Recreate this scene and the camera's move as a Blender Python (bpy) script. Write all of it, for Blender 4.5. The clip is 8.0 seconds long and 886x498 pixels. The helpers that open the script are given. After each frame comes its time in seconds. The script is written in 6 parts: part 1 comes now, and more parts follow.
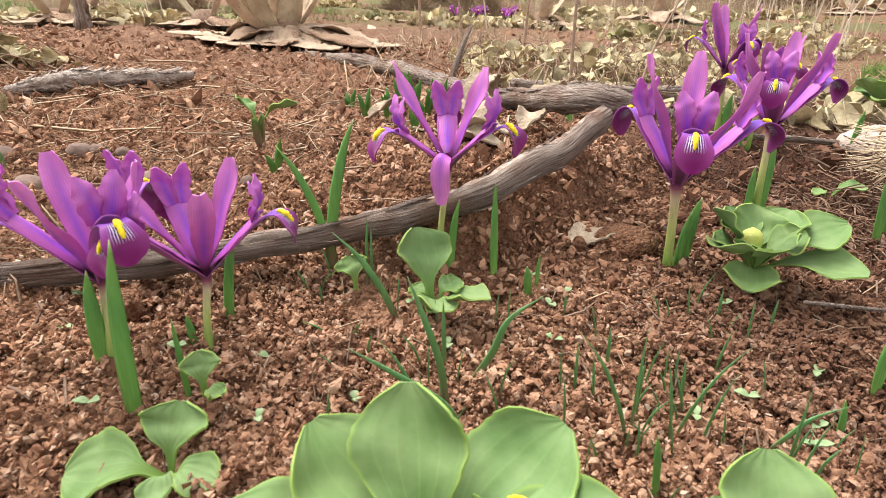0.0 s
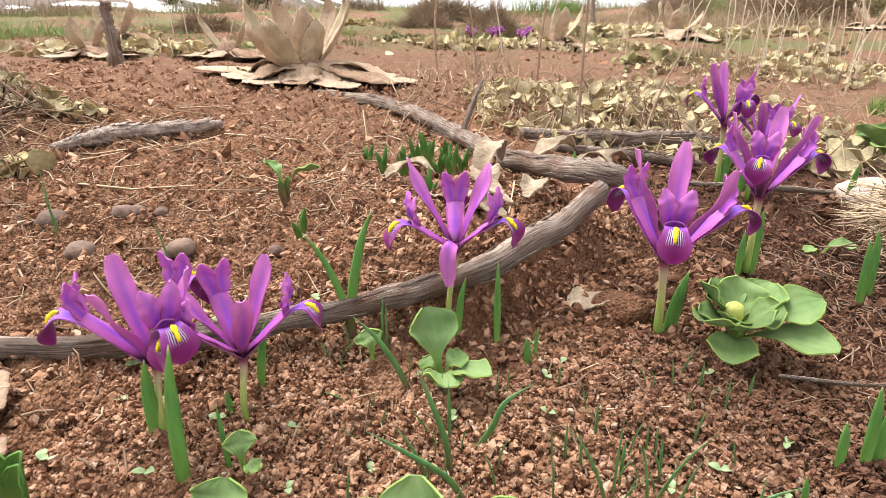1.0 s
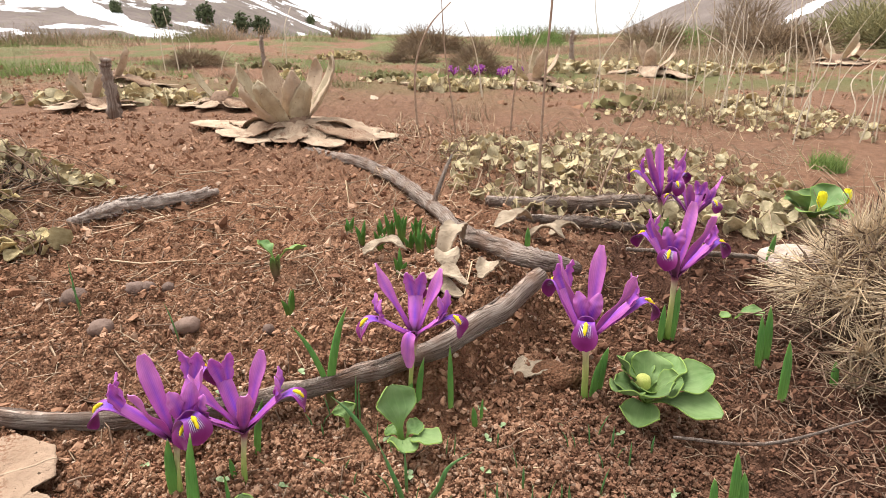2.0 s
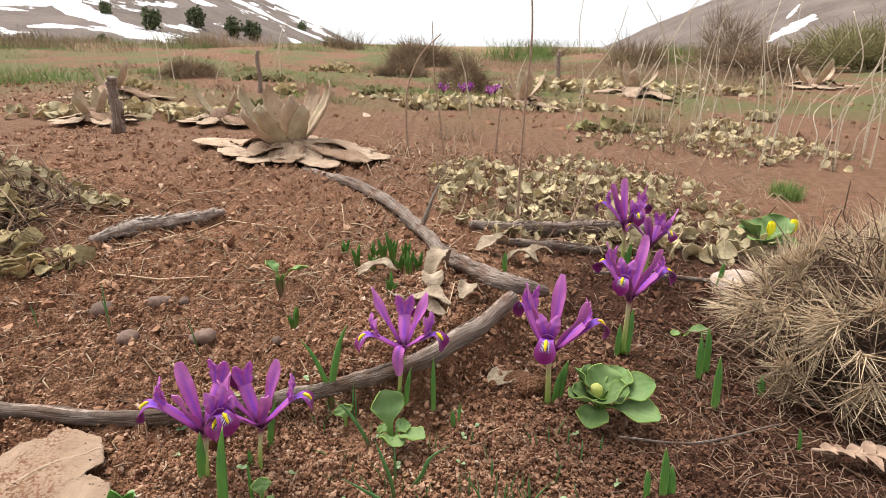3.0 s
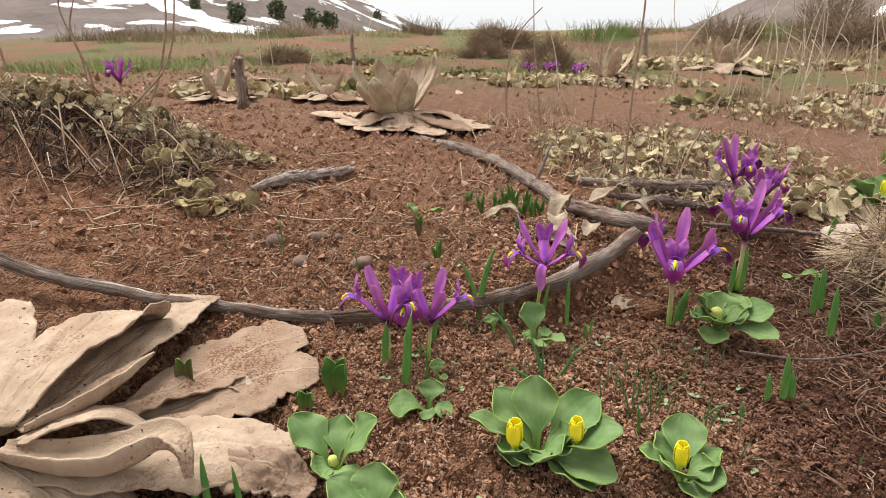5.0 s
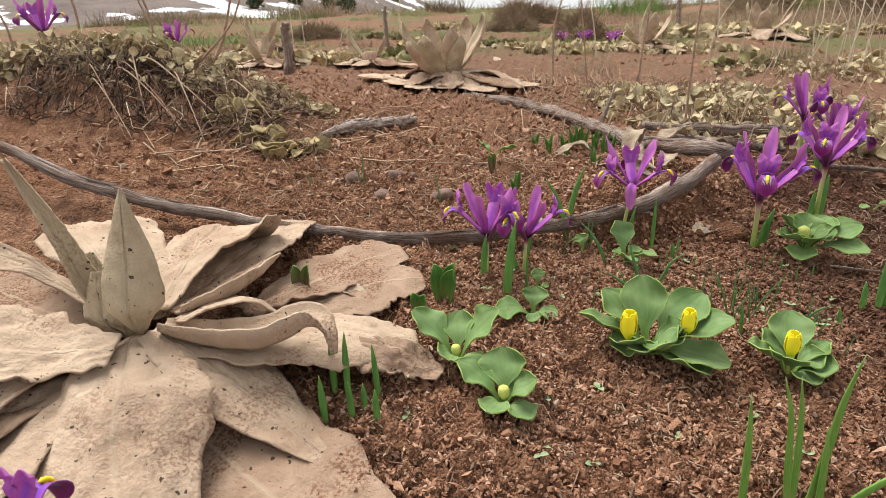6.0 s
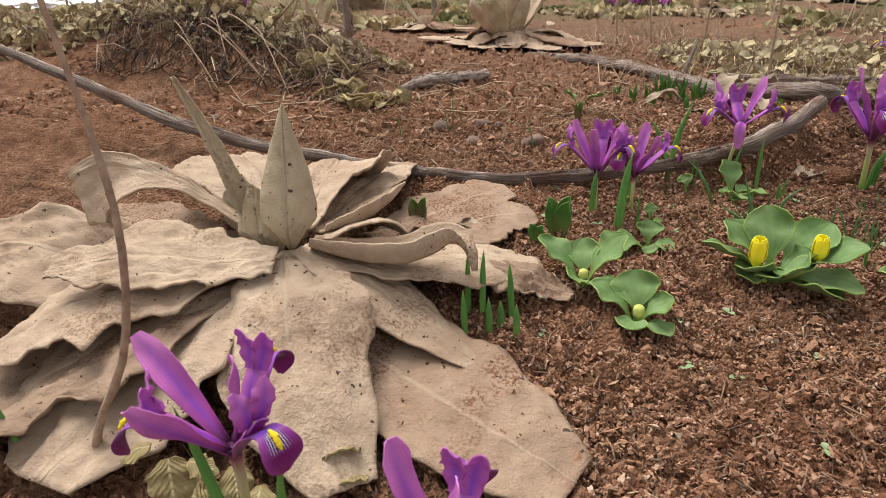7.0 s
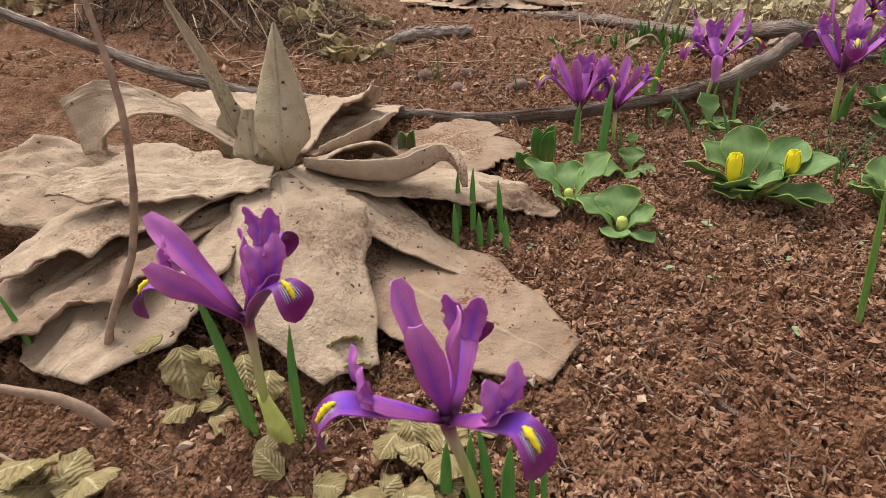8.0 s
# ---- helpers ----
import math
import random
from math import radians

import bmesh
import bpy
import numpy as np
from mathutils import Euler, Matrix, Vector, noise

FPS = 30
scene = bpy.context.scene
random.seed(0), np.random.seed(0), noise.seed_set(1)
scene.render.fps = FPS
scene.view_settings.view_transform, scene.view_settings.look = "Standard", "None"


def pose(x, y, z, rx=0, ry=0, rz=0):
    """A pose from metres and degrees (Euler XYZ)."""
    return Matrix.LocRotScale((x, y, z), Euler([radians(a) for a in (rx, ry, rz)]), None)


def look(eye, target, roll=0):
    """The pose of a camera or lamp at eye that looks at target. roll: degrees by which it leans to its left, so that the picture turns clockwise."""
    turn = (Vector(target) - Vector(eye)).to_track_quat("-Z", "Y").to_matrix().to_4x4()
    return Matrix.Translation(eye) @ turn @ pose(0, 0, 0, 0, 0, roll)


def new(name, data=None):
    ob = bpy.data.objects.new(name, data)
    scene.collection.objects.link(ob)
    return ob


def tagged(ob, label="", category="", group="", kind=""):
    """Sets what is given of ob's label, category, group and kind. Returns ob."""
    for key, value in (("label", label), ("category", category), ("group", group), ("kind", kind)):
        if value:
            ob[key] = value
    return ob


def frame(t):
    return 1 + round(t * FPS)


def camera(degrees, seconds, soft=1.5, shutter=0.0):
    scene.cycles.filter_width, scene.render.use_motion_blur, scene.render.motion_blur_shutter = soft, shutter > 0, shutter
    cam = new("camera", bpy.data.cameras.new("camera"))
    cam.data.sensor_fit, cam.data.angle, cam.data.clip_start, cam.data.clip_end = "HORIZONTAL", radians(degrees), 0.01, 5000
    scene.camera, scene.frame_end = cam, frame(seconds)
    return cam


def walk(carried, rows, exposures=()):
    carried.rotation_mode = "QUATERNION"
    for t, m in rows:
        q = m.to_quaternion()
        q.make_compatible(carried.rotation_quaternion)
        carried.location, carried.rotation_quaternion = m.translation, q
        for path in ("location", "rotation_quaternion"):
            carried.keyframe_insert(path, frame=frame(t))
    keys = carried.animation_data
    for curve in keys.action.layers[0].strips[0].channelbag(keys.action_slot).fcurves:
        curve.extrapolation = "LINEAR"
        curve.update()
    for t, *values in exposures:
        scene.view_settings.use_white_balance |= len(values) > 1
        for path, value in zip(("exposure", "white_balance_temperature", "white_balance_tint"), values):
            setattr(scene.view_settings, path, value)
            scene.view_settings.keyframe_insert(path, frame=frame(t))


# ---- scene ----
cam = camera(75.7, 8.0, soft=0.75)
cam.data.dof.use_dof, cam.data.dof.focus_distance, cam.data.dof.aperture_fstop = True, 0.38, 30.0
PATH = [
    (0, (0.006, 0.006, 0.125), (-0.045, 1.839, -0.671), -0.9),
    (0.5, (0.01, 0.006, 0.151), (-0.075, 1.849, -0.622), -1.5),
    (1, (0.011, -0.008, 0.166), (-0.097, 1.835, -0.602), -1.3),
    (1.5, (0.016, -0.027, 0.202), (-0.081, 1.837, -0.518), -1.1),
    (2, (0.031, -0.055, 0.229), (-0.037, 1.816, -0.474), -1.1),
    (2.2, (0.035, -0.066, 0.24), (-0.02, 1.806, -0.462), -0.7),
    (3.3, (0.033, -0.126, 0.274), (0.008, 1.764, -0.38), 0.5),
    (3.5, (0.027, -0.134, 0.28), (-0.018, 1.76, -0.361), 0.1),
    (4, (0.017, -0.149, 0.281), (-0.079, 1.743, -0.359), -0.3),
    (4.5, (-0.004, -0.171, 0.266), (-0.198, 1.697, -0.421), -0.8),
    (4.7, (-0.009, -0.18, 0.257), (-0.235, 1.68, -0.442), -0.9),
    (5.8, (-0.06, -0.223, 0.211), (-0.39, 1.598, -0.547), -2.6),
    (6, (-0.073, -0.233, 0.203), (-0.408, 1.584, -0.562), -2.6),
    (6.5, (-0.103, -0.249, 0.194), (-0.493, 1.546, -0.597), -3.0),
    (7, (-0.13, -0.264, 0.179), (-0.568, 1.502, -0.651), -3.6),
    (7.5, (-0.136, -0.275, 0.165), (-0.568, 1.482, -0.689), -4.5),
    (8, (-0.13, -0.292, 0.151), (-0.515, 1.456, -0.742), -4.4),
]
EXPOSURES = [(0, 1.04), (1, 1.09), (2, 0.84), (3.5, 0.49), (4.5, 0.44), (6, 0.47), (7, 0.27), (8, 0.20)]
walk(cam, [(t, look(eye, target, roll)) for t, eye, target, roll in PATH], EXPOSURES)

# ---- light ----
world = bpy.data.worlds.new("overcast_sky")
scene.world = world
world.use_nodes = True
wn, wl = world.node_tree.nodes, world.node_tree.links
sky = wn.new("ShaderNodeTexSky")
sky.sky_type, sky.sun_disc = "NISHITA", False
sky.sun_elevation, sky.sun_rotation = radians(60), radians(-45)
sky.air_density, sky.dust_density, sky.ozone_density = 1.0, 4.0, 1.0
grey = wn.new("ShaderNodeHueSaturation")
grey.inputs["Saturation"].default_value = 0.12
veil = wn.new("ShaderNodeMix")
veil.data_type = "RGBA"
veil.inputs["Factor"].default_value = 0.75
veil.inputs["B"].default_value = (11.0, 11.1, 11.2, 1)
wl.new(sky.outputs["Color"], grey.inputs["Color"])
wl.new(grey.outputs["Color"], veil.inputs["A"])
wl.new(veil.outputs["Result"], wn["Background"].inputs["Color"])
wn["Background"].inputs["Strength"].default_value = 0.08
sun = new("sun", bpy.data.lights.new("sun", "SUN"))
sun.data.energy, sun.data.angle, sun.data.color = 4.2, radians(40), (1.0, 0.97, 0.92)
sun.matrix_world = look((-2.2, 2.2, 5.5), (0, 0, 0))

# ---- noise and relief ----
PERM = np.random.RandomState(3).permutation(512) % 256
PERM = np.concatenate([PERM, PERM, PERM])
GRAD = np.array([(math.cos(a), math.sin(a)) for a in np.linspace(0, 2 * math.pi, 17)[:16]])


def perlin(x, y):
    """Gradient noise, about -0.7 to 0.7, one bump a unit."""
    x, y = np.asarray(x, float), np.asarray(y, float)
    xi, yi = np.floor(x).astype(int), np.floor(y).astype(int)
    xf, yf = x - xi, y - yi
    u, v = xf ** 3 * (xf * (xf * 6 - 15) + 10), yf ** 3 * (yf * (yf * 6 - 15) + 10)

    def corner(i, j):
        g = GRAD[PERM[PERM[(xi + i) % 256] + (yi + j) % 256] % 16]
        return g[..., 0] * (xf - i) + g[..., 1] * (yf - j)

    a, b = corner(0, 0), corner(1, 0)
    c, d = corner(0, 1), corner(1, 1)
    return (a + u * (b - a)) * (1 - v) + (c + u * (d - c)) * v


def smooth(a, b, t):
    t = np.clip((np.asarray(t, float) - a) / (b - a), 0, 1)
    return t * t * (3 - 2 * t)


def relief(x, y):
    """The lie of the land without its crumbs: a slope to the right, a bank behind the branch, a mound, a far crest."""
    x, y = np.asarray(x, float), np.asarray(y, float)
    s, u = np.tanh(x / 0.9) * 0.9, np.tanh(y / 1.4) * 1.4
    line = 0.25 + 0.9 * np.maximum(x, 0) - 0.05 * np.minimum(x, 0)
    bank = smooth(-0.012, 0.035, y - line) * np.exp(-((x - 0.02) / 0.11) ** 2) * np.exp(-(np.maximum(y - line, 0) / 0.3) ** 2)
    z = -0.0186 - 0.0986 * s + 0.1298 * u + 0.0334 * s * u - 0.0601 * u * u + 0.0404 * bank
    z = z + 0.082 * np.exp(-((x + 0.68) / 0.24) ** 2 - ((y - 0.53) / np.where(y < 0.53, 0.085, 0.15)) ** 2)
    z = z + 0.055 * np.exp(-((x + 1.12) / 0.3) ** 2 - ((y - 0.62) / 0.2) ** 2)
    d = np.hypot(x, y)
    return z + 0.13 * smooth(2, 9, d) - 3.0 * smooth(14, 90, d)


def ground(x, y):
    """Height of the soil with its clods."""
    x, y = np.asarray(x, float), np.asarray(y, float)
    d = np.hypot(x, y - 0.1)
    near = 1 - smooth(0.8, 2.0, d)
    z = relief(x, y) + 0.007 * perlin(x * 17 + 3, y * 17) + 0.0045 * perlin(x * 55, y * 55 + 9)
    u, v = x + 0.006 * perlin(x * 80 + 1, y * 80), y + 0.006 * perlin(x * 80, y * 80 + 7)
    z = z + near * (0.011 * np.abs(perlin(u * 62, v * 62)) + 0.009 * np.abs(perlin(u * 130, v * 130 + 2)) + 0.006 * np.abs(perlin(u * 250, v * 250 + 4)) - 0.0058)
    z = z + smooth(0.35, 0.7, d) * (1 - smooth(2.0, 4.0, d)) * (0.017 * np.abs(perlin(x * 30 + 2, y * 30)) - 0.004)
    far = smooth(0.8, 3.0, d) * (1 - smooth(30, 80, d))
    return z + far * (0.03 * perlin(x * 2.3, y * 2.3) + 0.012 * perlin(x * 8, y * 8) + 0.09 * smooth(2.5, 7, d) * perlin(x * 0.6, y * 0.6))


def crumb_relief(x, y):
    """Crumbs grown together: rounded grains of two sizes, jittered, some missing, with gaps between them."""
    out = np.zeros(np.shape(x))
    wx, wy = 0.0012 * perlin(x * 420, y * 420 + 3), 0.0012 * perlin(x * 420 + 9, y * 420)
    for size, high, o in ((0.0090, 0.0030, 5), (0.0052, 0.0032, 37)):
        u, v = (x + wx) / size + o, (y + wy) / size * 1.15
        iu, iv = np.floor(u).astype(int), np.floor(v).astype(int)
        best = np.zeros(np.shape(x))
        for du in (-1, 0, 1):
            for dv in (-1, 0, 1):
                h = PERM[PERM[(iu + du) % 256] + (iv + dv) % 256]
                a, b, c = PERM[h + 17], PERM[h + 91], PERM[h + 203]
                d2 = (u - iu - du - a / 255) ** 2 + (v - iv - dv - b / 255) ** 2
                best = np.maximum(best, np.sqrt(np.maximum(1 - d2 / (0.35 + 0.40 * c / 255) ** 2, 0)) * (0.35 + 0.65 * PERM[h + 150] / 255))
        out = out + high * best
    clod = smooth(0.0, 0.35, perlin(x * 52 + 4, y * 52) + 0.6 * perlin(x * 130, y * 130)) * smooth(-0.25, 0.1, perlin(x * 13, y * 13 + 6))
    return out + 0.0055 * clod * (1 - smooth(0.06, 0.20, y)) - 0.0034


# ---- geometry helpers ----
def make(name, geo, mat, parent=None, label="", kind="", shade=True):
    """Links (verts, faces, uv per vertex or None) as one mesh object, in its parent's space."""
    verts, faces, uv = geo
    mesh = bpy.data.meshes.new(name)
    verts = np.asarray(verts, np.float32)
    if isinstance(faces, np.ndarray):
        totals, flat = np.full(len(faces), faces.shape[1]), faces.ravel()
    else:
        totals, flat = np.array([len(f) for f in faces]), np.array([i for f in faces for i in f])
    mesh.vertices.add(len(verts))
    mesh.vertices.foreach_set("co", verts.ravel())
    mesh.loops.add(len(flat))
    mesh.loops.foreach_set("vertex_index", flat.astype(np.int32))
    mesh.polygons.add(len(totals))
    mesh.polygons.foreach_set("loop_start", np.concatenate([[0], np.cumsum(totals)[:-1]]).astype(np.int32))
    mesh.polygons.foreach_set("use_smooth", np.full(len(totals), shade))
    if uv is not None:
        layer = mesh.uv_layers.new(name="uv")
        layer.data.foreach_set("uv", np.asarray(uv, np.float32)[flat].ravel())
    mesh.update(calc_edges=True)
    mesh.validate()
    mesh.materials.append(mat)
    ob = new(name, mesh)
    ob.parent = parent
    return tagged(ob, label=label, kind=kind)


def thing(name, place, label, category, group="", turn=0.0):
    """An Empty at the base of a thing."""
    ob = new(name)
    ob.matrix_basis = pose(*place, 0, 0, turn)
    ob.empty_display_size = 0.01
    return tagged(ob, label, category, group)


def cat(geos):
    """Several geometries as one."""
    verts, faces, uvs, n = [], [], [], 0
    for v, f, uv in geos:
        verts.append(np.asarray(v))
        faces += [[i + n for i in q] for q in f]
        uvs.append(np.zeros((len(v), 2)) if uv is None else np.asarray(uv))
        n += len(v)
    return np.concatenate(verts), faces, np.concatenate(uvs)


def curve(points, n):
    """n + 1 points on a smooth line through the given ones."""
    p = np.asarray(points, float)
    if len(p) == 2:
        return p[0] + (p[1] - p[0]) * np.linspace(0, 1, n + 1)[:, None]
    p = np.vstack([2 * p[0] - p[1], p, 2 * p[-1] - p[-2]])
    out = []
    for s in np.linspace(0, len(p) - 3, n + 1):
        k = min(int(s), len(p) - 4)
        f, (a, b, c, d) = s - k, p[k:k + 4]
        out.append(0.5 * (2 * b + (c - a) * f + (2 * a - 5 * b + 4 * c - d) * f * f + (3 * b - a - 3 * c + d) * f ** 3))
    return np.array(out)


def along(values, n):
    return np.interp(np.linspace(0, 1, n + 1), np.linspace(0, 1, len(values)), values)


def unit(v):
    return v / np.maximum(np.linalg.norm(v, axis=-1, keepdims=True), 1e-9)


def tube(points, radii, sides=8, n=12, flat=1.0, hint=(0.13, -1, 0.21), rough=0.0, seed=0):
    """A tapered round (or flattened) stem along a smooth line."""
    rng = np.random.RandomState(seed)
    p, r = curve(points, n), along(radii, n)
    t = unit(np.gradient(p, axis=0))
    side = unit(np.cross(t, np.asarray(hint, float)))
    nor = np.cross(side, t)
    a = np.linspace(0, 2 * math.pi, sides, endpoint=False)
    wob = 1 + rough * rng.uniform(-1, 1, (n + 1, sides))
    v = p[:, None] + (side[:, None] * np.cos(a)[None, :, None] + nor[:, None] * (flat * np.sin(a))[None, :, None]) * (r[:, None] * wob)[..., None]
    faces = [[i * sides + j, i * sides + (j + 1) % sides, (i + 1) * sides + (j + 1) % sides, (i + 1) * sides + j] for i in range(n) for j in range(sides)]
    faces += [list(range(sides))[::-1], [n * sides + j for j in range(sides)]]
    uv = np.stack([np.tile(np.abs(np.linspace(-1, 1, sides)), n + 1), np.repeat(np.linspace(0, 1, n + 1), sides)], -1)
    return v.reshape(-1, 3), faces, uv


def sheet(points, widths, normal, cup=0.0, wave=0.0, freq=3.0, thick=0.0006, nu=6, n=14, seed=0, jag=0.0, twist=0.0, slope=0.0):
    """A leaf or petal: a curved blade of that half width along a smooth line, with a little thickness.
    cup raises the edges, wave ripples them, jag tears them, twist turns the blade (degrees at its tip)."""
    rng = np.random.RandomState(seed)
    p, w = curve(points, n), np.interp(np.linspace(0, 1, n + 1), np.linspace(0, 1, 41), along_smooth(widths))
    t = unit(np.gradient(p, axis=0))
    nor = np.broadcast_to(np.asarray(normal, float), p.shape)
    side = unit(np.cross(t, nor))
    up = np.cross(side, t)
    turn = np.radians(twist) * np.linspace(0, 1, n + 1)[:, None]
    side, up = side * np.cos(turn) + up * np.sin(turn), up * np.cos(turn) - side * np.sin(turn)
    u = np.linspace(-1, 1, nu + 1)
    f = np.linspace(0, 1, n + 1)[:, None]
    ph = rng.uniform(0, 6.28, 4)
    edge = 1 + jag * (np.sin(f * 23 + ph[0]) * 0.5 + rng.uniform(-1, 1, f.shape)) * np.abs(u)
    lift = cup * u ** 2 + slope * u + wave * (np.abs(u) ** 1.5) * np.sin(freq * 6.28 * f + ph[1] + (u > 0) * ph[2]) + 0.35 * wave * np.sin(freq * 4 * f + 3 * u + ph[3])
    top = p[:, None] + side[:, None] * (u * w[:, None] * edge)[..., None] + up[:, None] * (lift * w[:, None])[..., None]
    du, dv = np.gradient(top, axis=1), np.gradient(top, axis=0)
    face_up = unit(np.cross(du, dv))
    low = top - face_up * thick
    m, k = nu + 1, (n + 1) * (nu + 1)
    faces = []
    for i in range(n):
        for j in range(nu):
            a, b, c, d = i * m + j, i * m + j + 1, (i + 1) * m + j + 1, (i + 1) * m + j
            faces += [[a, b, c, d], [k + d, k + c, k + b, k + a]]
    rim = [j for j in range(nu)] + [i * m + nu for i in range(n)] + [n * m + j for j in range(nu, 0, -1)] + [i * m for i in range(n, 0, -1)]
    r = len(rim)
    faces += [[2 * k + q, 2 * k + r + q, 2 * k + r + (q + 1) % r, 2 * k + (q + 1) % r] for q in range(r)]
    uv = np.stack(np.broadcast_arrays((u * 0.5 + 0.5)[None, :], f), -1).reshape(-1, 2)
    top, low = top.reshape(-1, 3), low.reshape(-1, 3)
    return np.concatenate([top, low, top[rim], low[rim]]), faces, np.concatenate([uv, uv, uv[rim], uv[rim]])


def along_smooth(values):
    v = np.stack([np.zeros(len(values)), np.asarray(values, float), np.zeros(len(values))], -1)
    return np.maximum(curve(v, 40)[:, 1], 0.0001)


def strew(shapes, places, turns, sizes, shape_no):
    """Many copies of a few small triangle shapes as one geometry: rotation matrices and sizes (per axis) by copy."""
    verts, faces, n = [], [], 0
    for k, (sv, sf) in enumerate(shapes):
        pick = np.where(shape_no == k)[0]
        if not len(pick):
            continue
        v = np.einsum("nij,nvj->nvi", turns[pick], sv[None] * sizes[pick][:, None, :]) + places[pick][:, None]
        f = sf[None] + (np.arange(len(pick)) * len(sv))[:, None, None] + n
        verts.append(v.reshape(-1, 3))
        faces.append(f.reshape(-1, sf.shape[1]))
        n += len(pick) * len(sv)
    return np.concatenate(verts), np.concatenate(faces), None


def any_turns(rng, n):
    q = unit(rng.normal(size=(n, 4)))
    w, x, y, z = q.T
    return np.stack([1 - 2 * (y * y + z * z), 2 * (x * y - z * w), 2 * (x * z + y * w), 2 * (x * y + z * w), 1 - 2 * (x * x + z * z), 2 * (y * z - x * w),
                     2 * (x * z - y * w), 2 * (y * z + x * w), 1 - 2 * (x * x + y * y)], -1).reshape(n, 3, 3)


def lying_turns(rng, n, tilt=0.5):
    a, b, c = rng.uniform(0, 6.28, n), rng.normal(0, tilt, n), rng.normal(0, tilt, n)
    out = np.zeros((n, 3, 3))
    for i in range(n):
        out[i] = np.array(Euler((b[i], c[i], a[i])).to_matrix())
    return out


def lumps(seed, count, rough=0.3):
    """Irregular crumbs of 20 triangles."""
    bm = bmesh.new()
    bmesh.ops.create_icosphere(bm, subdivisions=1, radius=1)
    v = np.array([p.co[:] for p in bm.verts])
    f = np.array([[p.index for p in q.verts] for q in bm.faces])
    bm.free()
    rng = np.random.RandomState(seed)
    return [(v * rng.uniform(1 - rough, 1 + rough, (len(v), 1)) + rng.normal(0, rough * 0.25, v.shape), f) for _ in range(count)]


def clods(seed, count):
    """Knobbly clods of 80 triangles."""
    bm = bmesh.new()
    bmesh.ops.create_icosphere(bm, subdivisions=2, radius=1)
    v = np.array([p.co[:] for p in bm.verts])
    f = np.array([[p.index for p in q.verts] for q in bm.faces])
    bm.free()
    out = []
    for k in range(count):
        o = seed * 7.3 + k * 3.1
        d = 0.55 * perlin(v[:, 0] * 1.6 + o, v[:, 1] * 1.6 + v[:, 2]) + 0.75 * np.abs(perlin(v[:, 1] * 3.1 + o, v[:, 2] * 3.1 - v[:, 0] * 2)) + 0.35 * perlin(v[:, 2] * 6 + o, v[:, 0] * 6 + v[:, 1] * 4)
        out.append((v * (0.8 + d)[:, None], f))
    return out


# ---- materials ----
def material(name, rough=0.8, spec=0.3):
    m = bpy.data.materials.new(name)
    m.use_nodes = True
    b = m.node_tree.nodes["Principled BSDF"]
    b.inputs["Roughness"].default_value, b.inputs["Specular IOR Level"].default_value = rough, spec
    return m, m.node_tree.nodes, m.node_tree.links, b


def tex_noise(n, l, scale, detail=4, coord="Object", stretch=None, rough=0.55):
    c, t = n.new("ShaderNodeTexCoord"), n.new("ShaderNodeTexNoise")
    t.inputs["Scale"].default_value, t.inputs["Detail"].default_value, t.inputs["Roughness"].default_value = scale, detail, rough
    if stretch:
        k = n.new("ShaderNodeMapping")
        k.inputs["Scale"].default_value = stretch
        l.new(c.outputs[coord], k.inputs["Vector"])
        l.new(k.outputs["Vector"], t.inputs["Vector"])
    else:
        l.new(c.outputs[coord], t.inputs["Vector"])
    return t.outputs["Fac"]


def ramp(n, l, fac, *stops):
    r = n.new("ShaderNodeValToRGB")
    e = r.color_ramp.elements
    while len(e) < len(stops):
        e.new(0.5)
    for el, (at, col) in zip(e, stops):
        el.position, el.color = at, (*(col if hasattr(col, "__len__") else (col,) * 3), 1)
    l.new(fac, r.inputs["Fac"])
    return r.outputs["Color"]


def mix(n, l, fac, a, b, how="MIX"):
    m = n.new("ShaderNodeMix")
    m.data_type, m.blend_type = "RGBA", how
    for key, value in (("Factor", fac), ("A", a), ("B", b)):
        if hasattr(value, "is_linked"):
            l.new(value, m.inputs[key])
        elif key == "Factor":
            m.inputs[key].default_value = value
        else:
            m.inputs[key].default_value = (*value, 1)
    return m.outputs["Result"]


def calc(n, l, how, a, b=0.0, c=0.0):
    m = n.new("ShaderNodeMath")
    m.operation = how
    for k, value in enumerate((a, b, c)):
        if hasattr(value, "is_linked"):
            l.new(value, m.inputs[k])
        else:
            m.inputs[k].default_value = value
    return m.outputs["Value"]


def bump(n, l, b, height, strength, dist):
    k = n.new("ShaderNodeBump")
    k.inputs["Strength"].default_value, k.inputs["Distance"].default_value = strength, dist
    l.new(height, k.inputs["Height"])
    l.new(k.outputs["Normal"], b.inputs["Normal"])


def uv_parts(n, l):
    c, s = n.new("ShaderNodeTexCoord"), n.new("ShaderNodeSeparateXYZ")
    l.new(c.outputs["UV"], s.inputs["Vector"])
    return s.outputs["X"], s.outputs["Y"]


def thin(n, l, b, colour, share):
    """Lets part of the light through a leaf."""
    t, m = n.new("ShaderNodeBsdfTranslucent"), n.new("ShaderNodeMixShader")
    m.inputs["Fac"].default_value = share
    l.new(colour, t.inputs["Color"])
    l.new(b.outputs["BSDF"], m.inputs[1])
    l.new(t.outputs["BSDF"], m.inputs[2])
    l.new(m.outputs["Shader"], n["Material Output"].inputs["Surface"])


def island(n):
    return n.new("ShaderNodeNewGeometry").outputs["Random Per Island"]


def thing_random(n):
    return n.new("ShaderNodeObjectInfo").outputs["Random"]


